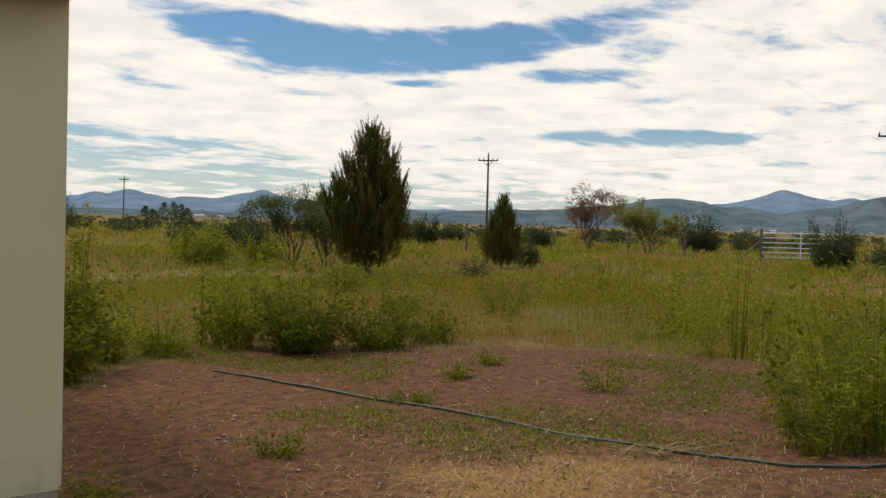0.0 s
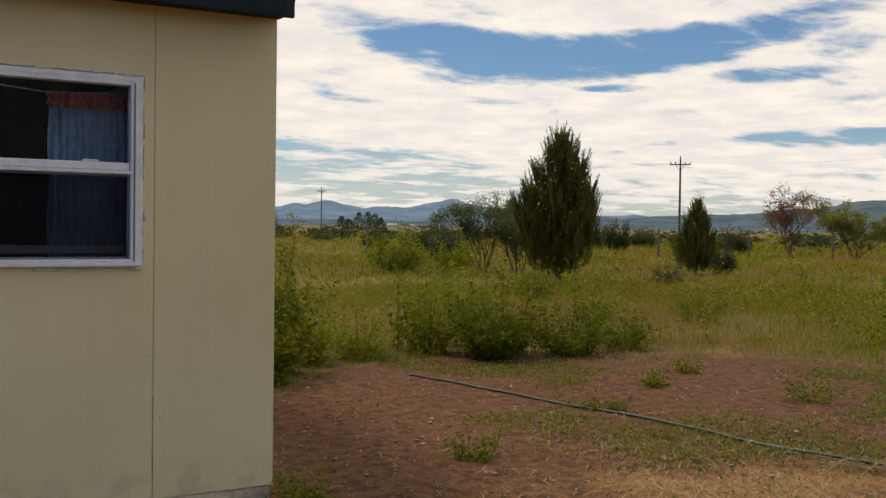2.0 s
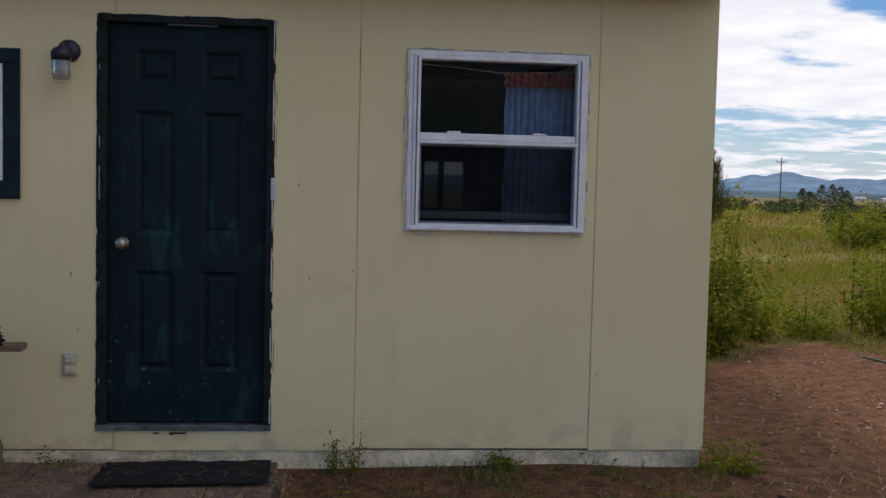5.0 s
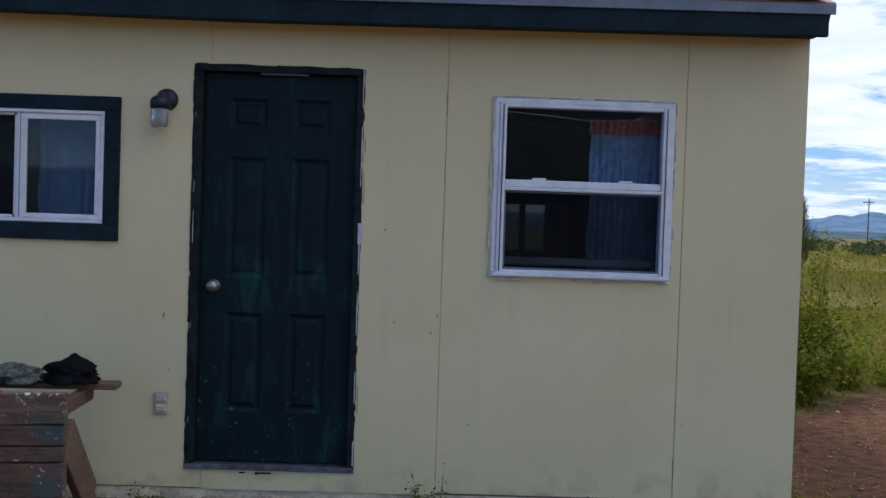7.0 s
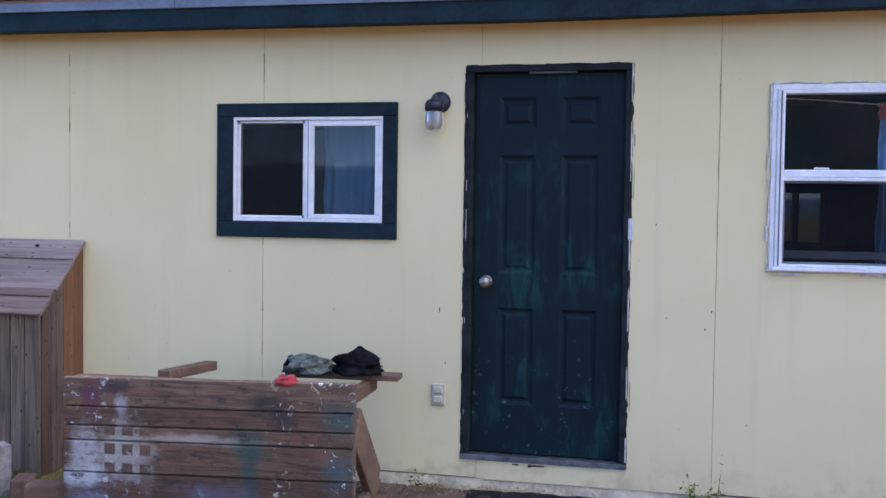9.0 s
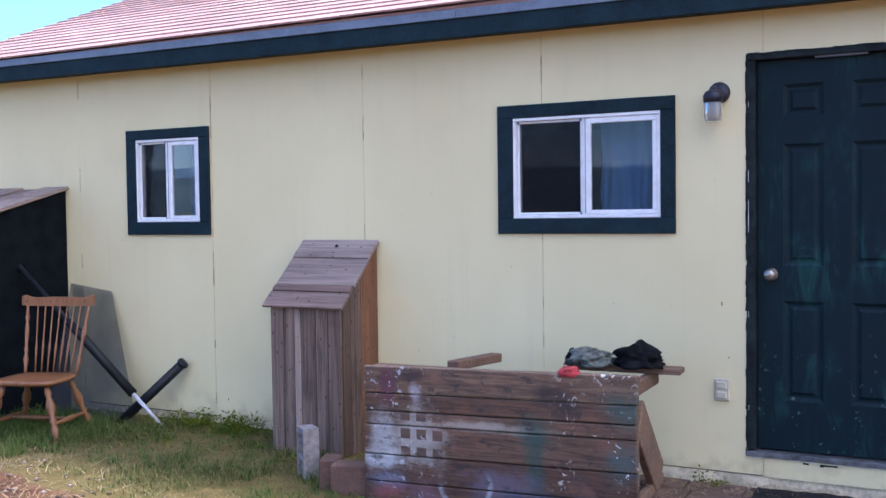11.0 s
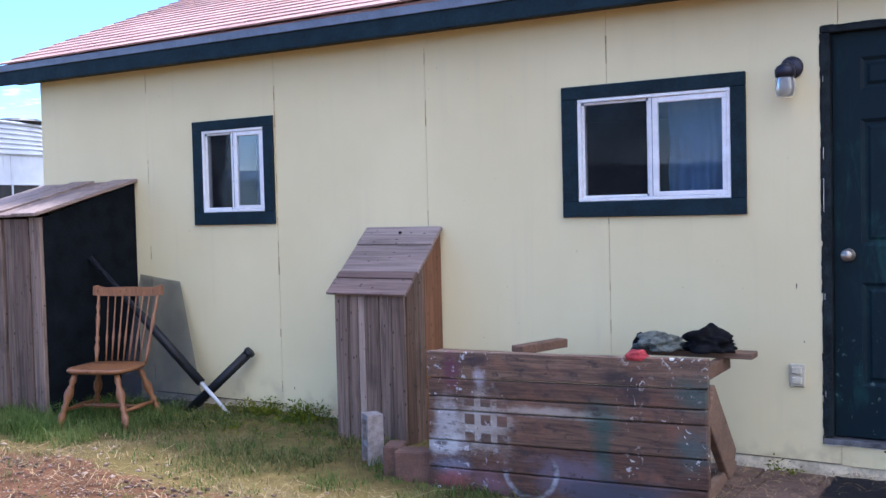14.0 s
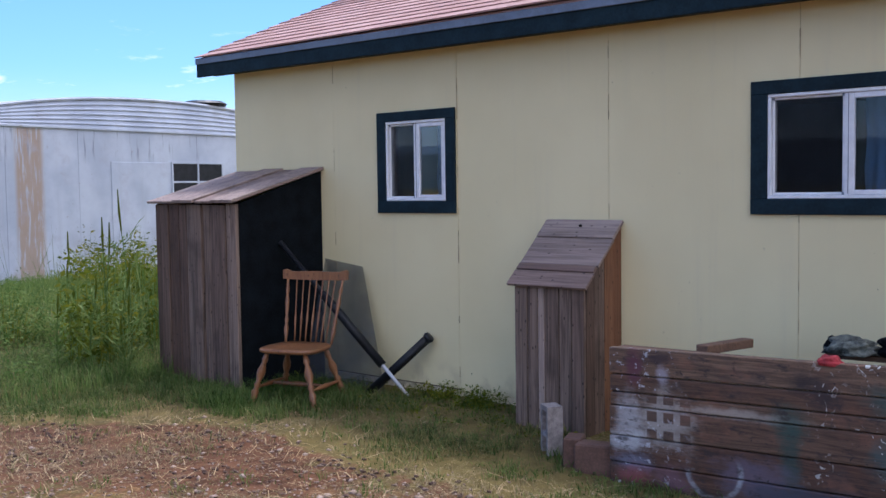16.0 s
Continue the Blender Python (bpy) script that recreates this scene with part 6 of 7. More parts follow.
def leaves(c, size, spread_z=0.6, slim=0.2):
    """Pointed leaf quads at the points c: vertices and triangles."""
    n = len(c)
    d1 = rng.normal(0, 1, (n, 3))
    d1[:, 2] *= spread_z
    d1 /= np.linalg.norm(d1, axis=1)[:, None]
    d2 = np.cross(d1, rng.normal(0, 1, (n, 3)))
    d2 /= np.linalg.norm(d2, axis=1)[:, None] + 1e-9
    s = size[:, None]
    v = np.stack([c - d1 * s * 0.5, c + d2 * s * slim, c + d1 * s * 0.5, c - d2 * s * slim], 1).reshape(-1, 3)
    i = np.arange(n)[:, None] * 4
    t = np.concatenate([i + np.array([[0, 1, 2]]), i + np.array([[0, 2, 3]])], 1).reshape(-1, 3)
    return v, t


def weed_clump(at, radius, tall, stems, per, leaf, mat_, label, name="weed_bush", droop=0.35, stem_mat=None, flat=0.35, slim=0.2):
    """A bush of many thin stems set with small leaves."""
    z = float(height(at[0], at[1]))
    ob = thing(name, (at[0], at[1], z), label, "weeds")
    a = rng.uniform(0, 2 * np.pi, stems)
    r0 = radius * flat * np.sqrt(rng.random(stems))
    r1 = r0 + radius * (1 - flat) * rng.random(stems) ** 0.7
    h = tall * (0.35 + 0.75 * rng.random(stems) ** 1.6) * (1 - 0.3 * (r1 / radius) ** 2) * (1 + 0.25 * np.sin(a * 3 + at[0] * 7))
    base = np.stack([np.cos(a) * r0, np.sin(a) * r0, -0.03 + 0 * a], 1)
    tip = np.stack([np.cos(a) * r1, np.sin(a) * r1, h], 1)
    bend = np.stack([np.cos(a), np.sin(a), 0 * a], 1) * (droop * radius * 0.25 * rng.random(stems))[:, None]
    V, T = [], []
    wv = 0.0035 + 0.0025 * tall
    sd = np.stack([-np.sin(a), np.cos(a), 0 * a], 1) * wv
    mid = (base + tip) / 2 - bend * 0.8 + np.array([0, 0, 1]) * (h * 0.1)[:, None]
    v = np.stack([base - sd, base + sd, mid - sd * 0.8, mid + sd * 0.8, tip], 1).reshape(-1, 3)
    i = np.arange(stems)[:, None] * 5
    t = np.concatenate([i + np.array([[0, 1, 3]]), i + np.array([[0, 3, 2]]), i + np.array([[2, 3, 4]])], 1).reshape(-1, 3)
    for lo, hi in ([(q, q + 1) for q in range(stems)] if stems < 12 else [(0, stems)]):
        o = new("stem", mesh_np("stem", v[lo * 5:hi * 5], t[lo * 3:hi * 3] - lo * 5, stem_mat or M["weed"]))
        o.parent = ob
        if hi - lo > 1:
            tagged(o, "many thin green stems", "", "", "stuff")
    f = 0.1 + 0.9 * rng.random((stems, per)) ** 0.8
    c = np.where((f < 0.5)[..., None], base[:, None] + (mid - base)[:, None] * (f * 2)[..., None], mid[:, None] + (tip - mid)[:, None] * (f * 2 - 1)[..., None]).reshape(-1, 3)
    c = c + rng.normal(0, leaf * 0.75, c.shape)
    c[:, 2] = np.maximum(c[:, 2], 0.01)
    v, t = leaves(c, leaf * rng.uniform(0.6, 1.5, len(c)), 0.6, slim)
    o = new("foliage", mesh_np("foliage", v, t, mat_))
    o.parent = ob
    tagged(o, "small leaves along the stems", "", "", "stuff")
    return ob


def leafy_stuff(n, x0, x1, y0, y1, density, rad, tall, per, leaf, mat_, name, label):
    p = scatter(n, x0, x1, y0, y1, density)
    m = len(p)
    k = rng.uniform(0.5, 1.5, m)
    off = rng.normal(0, 1, (m, per, 3)) * np.array([rad, rad, 0]) * k[:, None, None]
    fall = np.exp(-((off[..., 0] ** 2 + off[..., 1] ** 2) / (rad * k[:, None] * 1.3) ** 2))
    off[..., 2] = rng.random((m, per)) * tall * k[:, None] * (0.35 + 0.65 * fall)
    c = (p[:, None] + off).reshape(-1, 3)
    v, t = leaves(c, leaf * rng.uniform(0.6, 1.6, len(c)), 0.9)
    tagged(new(name, mesh_np(name, v, t, mat_)), label, "weeds", "", "stuff")


def in_view(x, y):
    return x > 0.15 * y - 0.5


for k_, (key_, name_, lab_) in enumerate((("lush", "leafy_field_weeds", "bright leafy weeds scattered through the rangeland"), ("weed", "dark_field_weeds", "darker leafy weeds scattered through the rangeland"),
                                          ("dry_field", "brown_field_weeds", "browned dry weeds scattered through the rangeland"))):
    def dens(x, y, k_=k_):
        return field_density(x, y) * in_view(x, y) * smooth(-0.2, 0.7, wave(x, y, 0.55, 3 + 4 * k_) + 0.5 * wave(x, y, 1.4, 1 + k_)) * (1.0, 0.7, 0.45)[k_]
    leafy_stuff(5200, 2, 22, -3, 16, dens, 0.13, 0.40, 28, 0.036, M[key_], name_, lab_)
    leafy_stuff(520, 3, 17, -4, 14, dens, 0.045, 0.62, 34, 0.045, M[key_], name_.replace("weeds", "stalks"), lab_.replace("weeds", "weed stalks"))
    leafy_stuff(700, 8, 34, -3, 32, dens, 0.08, 0.75, 30, 0.07, M[key_], name_.replace("weeds", "stalks"), lab_.replace("weeds", "weed stalks"))
    leafy_stuff(4600, 4, 48, -3, 45, dens, 0.24, 0.46, 22, 0.060, M[key_], name_, lab_)
    leafy_stuff(2200, 15, 130, -5, 120, dens, 0.6, 0.6, 16, 0.20, M[key_], name_, lab_)
leafy_stuff(1400, -15.5, -7.4, -2.0, 3, lush_density, 0.11, 0.30, 26, 0.03, M["green"], "leafy_weeds", "bright leafy weeds beside the shed")
leafy_stuff(500, -8, 1.9, -0.75, -0.05, lambda x, y: 0.5 * clear_of_house(x, y) * np.where(x > -2, 0.4, 1.0), 0.06, 0.10, 14, 0.022, M["weed"], "wall_foot_weeds", "small leafy weeds along the wall foot")
leafy_stuff(320, 2.2, 10, -3, 4.4, lambda x, y: 0.8 * smooth(0.0, 0.7, wave(x, y, 1.5, 7) + 0.6 * wave(x, y, 3.7, 8)), 0.12, 0.10, 26, 0.025, M["weed"], "yard_leaf_weeds", "low leafy weeds on the bare earth")

# the big green clumps at the edge of the yard
for x, y, r, h, s, per, lf, key, lab in (
        (5.75, 4.75, 0.75, 0.95, 150, 34, 0.055, "weed", "dense dark green weed bush at the edge of the yard"),
        (6.7, 4.7, 0.7, 0.75, 110, 30, 0.05, "weed", "low green weed bush at the edge of the yard"),
        (5.2, 5.4, 0.6, 0.95, 90, 26, 0.05, "lush", "bright green weed bush with tall stalks"),
        (7.6, 4.9, 0.5, 0.5, 70, 24, 0.045, "weed", "small rounded green weed bush"),
        (3.1, 4.3, 0.42, 1.45, 110, 40, 0.05, "weed", "tall dark green weeds beside the house corner"),
        (2.85, 3.7, 0.38, 0.9, 80, 30, 0.05, "weed", "leafy weeds beside the house corner"),
        (3.6, 4.9, 0.5, 0.7, 80, 26, 0.045, "lush", "bright green weeds behind the bare earth"),
        (4.3, 5.2, 0.5, 0.5, 80, 24, 0.04, "lush", "low bright green weeds behind the bare earth"),
        (12.5, 23.5, 1.15, 1.25, 160, 36, 0.09, "lush", "bright yellow-green weed thicket in the field"),
        (14.2, 23.0, 0.9, 1.0, 110, 30, 0.09, "lush", "bright green weed thicket in the field"),
        (9.2, 8.0, 0.5, 0.45, 60, 22, 0.05, "weed", "small dark green weed bush in the field"),
        (10.8, 12.5, 0.6, 0.6, 60, 24, 0.06, "weed", "small green bush below the pine"),
        (16.5, 15.5, 0.6, 0.6, 60, 24, 0.06, "dark_leaf", "small dark bush beside the pine"),
        (-8.0, -0.75, 0.30, 0.75, 40, 18, 0.04, "green", "tall bright weeds against the shed"),
        (-8.7, -0.3, 0.45, 0.6, 60, 18, 0.04, "green", "bright weeds beside the shed"),
        (-9.8, -0.9, 0.7, 0.6, 100, 24, 0.045, "green", "bright green weeds in the tall grass"),
        (-12.6, 2.6, 0.9, 0.7, 110, 26, 0.06, "weed", "dark green weeds before the trailer"),
        (-14.3, 2.9, 0.9, 0.8, 110, 26, 0.06, "weed", "dark green weeds before the trailer"),
        (-4.55, -0.16, 0.26, 0.13, 50, 14, 0.026, "weed", "small leafy weeds at the wall foot"),
        (-4.95, -0.14, 0.22, 0.11, 40, 14, 0.026, "weed", "small leafy weeds at the wall foot"),
        (-1.50, -0.12, 0.16, 0.10, 35, 14, 0.022, "weed", "small leafy weeds beside the doorstep"),
        (0.75, -0.06, 0.09, 0.09, 20, 14, 0.03, "weed", "small leafy weed at the foundation"),
        (1.95, -0.1, 0.25, 0.2, 40, 12, 0.03, "weed", "small weeds at the house corner"),
        (6.1, 2.4, 0.25, 0.16, 36, 14, 0.03, "weed", "small weed tuft in the bare earth"),
        (5.0, 1.6, 0.3, 0.12, 36, 14, 0.03, "weed", "small weed tuft in the bare earth"),
        (7.0, 3.0, 0.25, 0.2, 36, 14, 0.03, "weed", "small weed tuft in the bare earth"),
        (3.2, 0.4, 0.25, 0.2, 36, 12, 0.03, "weed", "small weed tuft in the bare earth")):
    weed_clump(land(x, y) if x > 2.2 else (x, y), r, h, s, per, lf, M[key], lab)
# leggy weeds with narrow leaves at the far end of the yard
for x, y, r, h, n_, per, key, lab in (
        (6.75, -1.75, 0.45, 0.95, 60, 24, "lush", "tall leggy green weeds beside the yard"),
        (6.35, -1.55, 0.35, 0.55, 40, 22, "weed", "low weeds beside the garden hose"),
        (7.3, -1.45, 0.55, 1.15, 70, 26, "weed", "tall dark green weeds beside the yard"),
        (7.9, -0.95, 0.6, 0.95, 60, 24, "lush", "leggy green weeds beside the yard"),
        (8.7, -0.1, 0.55, 0.75, 34, 22, "lush", "airy green weeds at the end of the yard"),
        (8.9, -1.1, 0.6, 1.05, 50, 24, "weed", "dark leggy weeds at the end of the yard"),
        (10.3, 1.6, 0.7, 1.05, 46, 24, "lush", "tall airy green weeds behind the bare earth"),
        (11.2, 0.5, 0.8, 0.9, 50, 24, "weed", "green weeds behind the bare earth"),
        (11.4, 3.0, 0.5, 0.6, 30, 20, "lush", "small airy weeds behind the bare earth"),
        (7.05, -0.9, 0.3, 0.45, 16, 16, "lush", "sparse low weeds on the bare earth"),
        (7.05, 0.9, 0.3, 0.35, 16, 16, "weed", "sparse low weeds on the bare earth"),
        (11.3, 6.5, 0.45, 0.7, 34, 22, "weed", "dark green weed bush in the grass"),
        (7.9, 8.1, 0.6, 0.8, 50, 24, "lush", "bright green weeds behind the yard")):
    weed_clump((x, y), r * 1.25, h, int(n_ * 1.9), per, 0.052, M[key], lab, "weed_bush", 0.5, None, 0.5, 0.10)


def branching_stalk(x, y, tall, seed, turn):
    """A tall weed: one stem, rising side shoots with long narrow leaves, a seed spike on top."""
    r = random.Random(seed)
    z = float(height(x, y))
    t = thing("tall_weed", (x, y, z), "tall bright green branching weed with a seed spike", "weeds", "tall weeds by the shed", rz=turn)
    bend = r.uniform(-0.10, 0.10)

    def along(f):
        return Vector((bend * tall * f * f, 0.03 * math.sin(f * 5), -0.02 + tall * f))

    part("stem", tube([along(k / 8) for k in range(9)], [0.007 - 0.0045 * k / 8 for k in range(9)], 6), M["green"], t, local=True, smooth=True)
    part("seed_spike", tube([along(0.78), along(0.88), along(1.0)], [0.006, 0.010, 0.004], 6), M["weed"], t, "rough green seed spike", local=True)
    for k in range(9):
        f = 0.18 + 0.065 * k + r.uniform(-0.02, 0.02)
        a = k * 2.4 + r.uniform(-0.4, 0.4)
        ln = tall * r.uniform(0.10, 0.22) * (1.15 - 0.6 * f)
        p0 = along(f)
        d_ = Vector((math.cos(a) * 0.75, math.sin(a) * 0.75, 0.7)).normalized()
        p1, p2 = p0 + d_ * ln * 0.6, p0 + d_ * ln + Vector((0, 0, 0.25 * ln))
        shoot = part("shoot", tube([p0, p1, p2], [0.0035, 0.0028, 0.0016], 5), M["green"], t, local=True)
        bm = bmesh.new()
        for q in range(7):
            c = p0.lerp(p2, 0.15 + 0.14 * q)
            b = a + r.uniform(-1.4, 1.4)
            tip = c + Vector((math.cos(b), math.sin(b), r.uniform(0.0, 0.9))) * r.uniform(0.05, 0.11)
            sd = Vector((-math.sin(b), math.cos(b), 0)) * 0.007
            m_ = c.lerp(tip, 0.45) + Vector((0, 0, 0.008))
            vs = [bm.verts.new(v_) for v_ in (c, m_ + sd, tip, m_ - sd)]
            bm.faces.new(vs)
        o = part("leaf_cluster", bm, M["green"], shoot, local=True)
        tagged(o, "long narrow green leaves", "", "", "stuff")


for k_, (x, y, h) in enumerate(((-7.48, -1.0, 1.52), (-7.72, -1.06, 1.30), (-7.40, -1.12, 0.95), (-7.58, -1.25, 0.85), (-7.95, -0.9, 1.25), (-7.25, -1.15, 0.7), (-8.3, -1.1, 1.0), (-8.9, -0.7, 1.15), (-7.1, -1.3, 0.55), (-7.8, -1.45, 0.7))):
    branching_stalk(x, y, h, 60 + k_, k_ * 47)

# tall bare stalks standing out of the weeds
for x, y, h in ((4.9, 5.6, 1.35), (5.3, 5.9, 1.2), (4.2, 6.2, 1.2), (6.3, 6.0, 1.1), (-8.2, -0.95, 1.35), (-8.5, -0.6, 1.1), (-8.05, -1.15, 0.95), (-7.8, -0.8, 1.0), (-7.75, -1.05, 0.8), (-8.4, -0.2, 1.25), (-9.2, -0.6, 1.1), (6.9, -0.6, 1.2), (7.9, -0.8, 1.3), (0.0, -0.08, 0.24), (-0.1, -0.06, 0.2), (3.4, 5.6, 1.3), (7.2, -1.3, 1.25)):
    weed_clump(land(x, y) if x > 2.2 else (x, y), 0.16 if h > 0.5 else 0.06, h, 7, 22, 0.06 if h > 0.5 else 0.02, M["weed"], "slender upright weed stalk with few leaves", "weed_stalk", 0.6)


def crown_object(parent, c, size, mat_, spread_z=0.6):
    v, t = leaves(c, size, spread_z)
    o = new("crown", mesh_np("crown", v, t, mat_))
    o.parent = parent
    return o


def pine(at, tall, wide, label, lobes, n):
    """Conifer: straight trunk, upswept shoots thick with needles, several leaders."""
    z = float(height(at[0], at[1]))
    ob = thing("pine_tree", (at[0], at[1], z), label, "tree")
    part("trunk", tube([(0, 0, -0.1), (0.02, 0, tall * 0.4), (0, 0.02, tall * 0.93)], [0.05 * wide, 0.03 * wide, 0.008], 8), M["bark"], ob, local=True)
    # upswept shoots of different length, each a plume of needles
    starts, ends_ = [], []
    for dx_, dy_, z0, z1, r_ in lobes:
        dx_, r_ = dx_ * 1.2, r_ * 1.12
        m = int(0.85 * n * r_ * (z1 - z0))
        f = rng.random(m)
        prof = np.interp(f, [0, 0.1, 0.3, 0.65, 0.9, 1], [0.55, 0.9, 1.0, 0.62, 0.2, 0.02])
        a = rng.uniform(0, 2 * np.pi, m)
        rad = r_ * prof * (0.25 + 0.75 * rng.random(m) ** 0.6) * (1 + 0.3 * np.sin(a * 4 + f * 11 + dx_ * 9))
        s0 = np.stack([dx_ * (0.4 + 0.6 * f) + rad * np.cos(a), dy_ * (0.4 + 0.6 * f) + rad * np.sin(a), z0 + f * (z1 - z0) * 0.86], 1)
        up_ = rng.uniform(0.25, 0.60, m) * (wide / 2.1) ** 0.5
        starts.append(s0)
        ends_.append(s0 + np.stack([0.35 * up_ * np.cos(a), 0.35 * up_ * np.sin(a), up_], 1))
    p0, p1 = np.concatenate(starts), np.concatenate(ends_)
    per = 50
    f = np.tile(np.linspace(0, 1, per), len(p0))
    b = np.repeat(p0, per, 0) + np.repeat(p1 - p0, per, 0) * f[:, None]
    dirn = np.repeat(p1 - p0, per, 0)
    dirn /= np.linalg.norm(dirn, axis=1)[:, None]
    dd = dirn * 0.8 + rng.normal(0, 0.42, b.shape)
    dd /= np.linalg.norm(dd, axis=1)[:, None]
    ln = rng.uniform(0.06, 0.12, len(b)) * (1.2 - 0.6 * f) * (wide / 2.1) ** 0.5
    s = np.cross(dd, rng.normal(0, 1, dd.shape))
    s /= np.linalg.norm(s, axis=1)[:, None] + 1e-9
    v = np.stack([b - s * 0.008, b + s * 0.008, b + dd * ln[:, None]], 1).reshape(-1, 3)
    t = np.arange(len(b) * 3).reshape(-1, 3)
    o = new("crown", mesh_np("crown", v, t, M["needle"]))
    o.parent = ob
    limbs = bmesh.new()
    r = random.Random(int(tall * 100))
    for k in range(26):
        zz, a = tall * r.uniform(0.08, 0.8), r.uniform(0, 6.28)
        ext = wide * 0.42 * (1 - 0.75 * zz / tall)
        tube([(0, 0, zz), (ext * 0.5 * math.cos(a), ext * 0.5 * math.sin(a), zz + 0.1 * ext), (ext * math.cos(a), ext * math.sin(a), zz + 0.5 * ext)], [0.016, 0.011, 0.004], 5, limbs)
    part("branchwork", limbs, M["bark"], ob, local=True)


pine(land(13.95, 16.55), 4.1, 2.1, "dense dark green pine with several upswept tops in the field",
     [(0, 0, 0.15, 4.1, 0.74), (0.36, 0.1, 0.9, 3.82, 0.42), (0.58, 0.0, 0.6, 3.3, 0.42), (-0.50, 0.1, 0.5, 3.1, 0.50), (0.78, -0.1, 0.5, 2.6, 0.42), (-0.80, 0.0, 0.3, 2.55, 0.50), (0.1, -0.3, 0.3, 3.0, 0.62), (-1.02, 0.1, 0.7, 2.1, 0.36), (0.98, 0.1, 0.7, 2.2, 0.26), (-0.28, -0.1, 1.8, 3.45, 0.25)], 200)
pine(land(21.1, 19.9), 2.42, 1.15, "small young pine in the grass", [(0, 0, 0.1, 2.42, 0.56), (0.22, 0, 0.2, 1.85, 0.44), (-0.24, 0.1, 0.2, 1.65, 0.44)], 420)
pine(land(10.6, 33.2), 3.5, 1.9, "dark pine seen past the house corner", [(0, 0, 0.2, 3.5, 0.7), (0.3, 0, 0.4, 2.8, 0.5), (-0.35, 0, 0.3, 2.6, 0.5)], 180)


def shrub(at, tall, wide, mat_, label, n_leaf, leaf, seed, name="shrub", lean=0.0, gap_=0.35):
    """Airy tree-like shrub: forking limbs and clusters of tiny leaves at the twigs."""
    r = random.Random(seed)
    z = float(height(at[0], at[1]))
    ob = thing(name, (at[0], at[1], z), label, "shrub")
    limbs = bmesh.new()
    ends = []

    def grow(p, dirn, ln, rad, lvl):
        q = p + dirn * ln
        mid = (p + q) / 2 + Vector((r.uniform(-1, 1), r.uniform(-1, 1), r.uniform(-0.3, 0.5))) * ln * 0.12
        tube([p, mid, q], [rad, rad * 0.8, rad * 0.6], 5, limbs)
        if lvl >= 1:
            ends.append((mid, ln * 0.6))
            ends.append((q, ln * 0.5))
        if lvl == 4:
            ends.append((q, ln))
            return
        for _ in range(r.choice((2, 3)) if lvl else 3):
            nd = (dirn + Vector((r.uniform(-1, 1) * wide / tall, r.uniform(-1, 1) * wide / tall, r.uniform(-0.1, 0.55))) * 0.75).normalized()
            grow(q, nd, ln * r.uniform(0.62, 0.86), rad * 0.58, lvl + 1)

    for k in range(7):
        a = k * 0.9 + r.uniform(-0.5, 0.5)
        sp = r.uniform(0.3, 0.9) * wide / tall
        d_ = Vector((math.cos(a) * sp + lean, math.sin(a) * sp, 1)).normalized()
        grow(Vector((0.06 * math.cos(a), 0.06 * math.sin(a), -0.1)), d_, tall * r.uniform(0.14, 0.27), 0.016 * tall ** 0.5, 0)
    part("branchwork", limbs, M["bark"], ob, local=True)
    per = max(2, n_leaf // len(ends))
    c = np.concatenate([np.array(e) + rng.normal(0, 0.05 + 0.16 * s, (per, 3)) for e, s in ends if r.random() > gap_ * 0.5])
    c[:, 2] = np.maximum(c[:, 2], 0.12)
    crown_object(ob, c, leaf * rng.uniform(0.6, 1.4, len(c)), mat_)


def ray_place(az_, dist):
    a = radians(41.1 + (az_ - 36.3) * 1.012)
    return (EYE1[0] + dist * math.sin(a), EYE1[1] + dist * math.cos(a))


shrub(ray_place(28.0, 33), 3.4, 2.4, M["mesquite"], "airy dark green mesquite with a leaning trunk", 17000, 0.06, 21, "mesquite", -0.15)
shrub(ray_place(29.9, 31), 3.0, 1.9, M["mesquite"], "airy green mesquite behind the pine", 14000, 0.06, 22, "mesquite", -0.1)
shrub(ray_place(44.4, 57), 5.2, 4.4, M["rust_leaf"], "sparse reddish-brown dry shrub in the field", 12000, 0.10, 23, "dry_shrub", 0.0, 0.8)
shrub(ray_place(47.6, 56), 5.0, 6.2, M["gold_leaf"], "feathery yellow-green shrub in the field", 24000, 0.10, 24)
weed_clump(ray_place(50.2, 66), 1.80, 2.6, 170, 64, 0.11, M["dark_leaf"], "dark green rounded bush in the field", "bush", 0.2, M["bark"], 0.5)
weed_clump(ray_place(57.0, 42), 1.15, 2.0, 170, 82, 0.07, M["dark_leaf"], "dense dark green bush in front of the gate", "bush", 0.2, M["bark"], 0.5)
weed_clump(ray_place(41.0, 34), 0.50, 0.95, 170, 29, 0.06, M["dark_leaf"], "small rounded dark bush beside the young pine", "bush", 0.2, M["bark"], 0.5)
for k, (a_, dd_, h_, w_) in enumerate(((34.2, 62, 1.6, 2.2), (35.4, 58, 2.0, 1.7), (36.8, 70, 1.5, 2.6), (24.4, 52, 1.5, 2.2), (41.6, 60, 1.6, 2.2), (60.2, 48, 1.5, 3.2), (25.9, 40, 1.3, 1.6), (53.0, 75, 1.8, 4.0), (22.0, 60, 1.2, 2.0))):
    weed_clump(ray_place(a_, dd_), w_ / 2, h_ * 0.85, 110, 36, 0.12, M["dark_leaf"], "dark green desert bush on the plain", "bush", 0.2, M["bark"], 0.5)

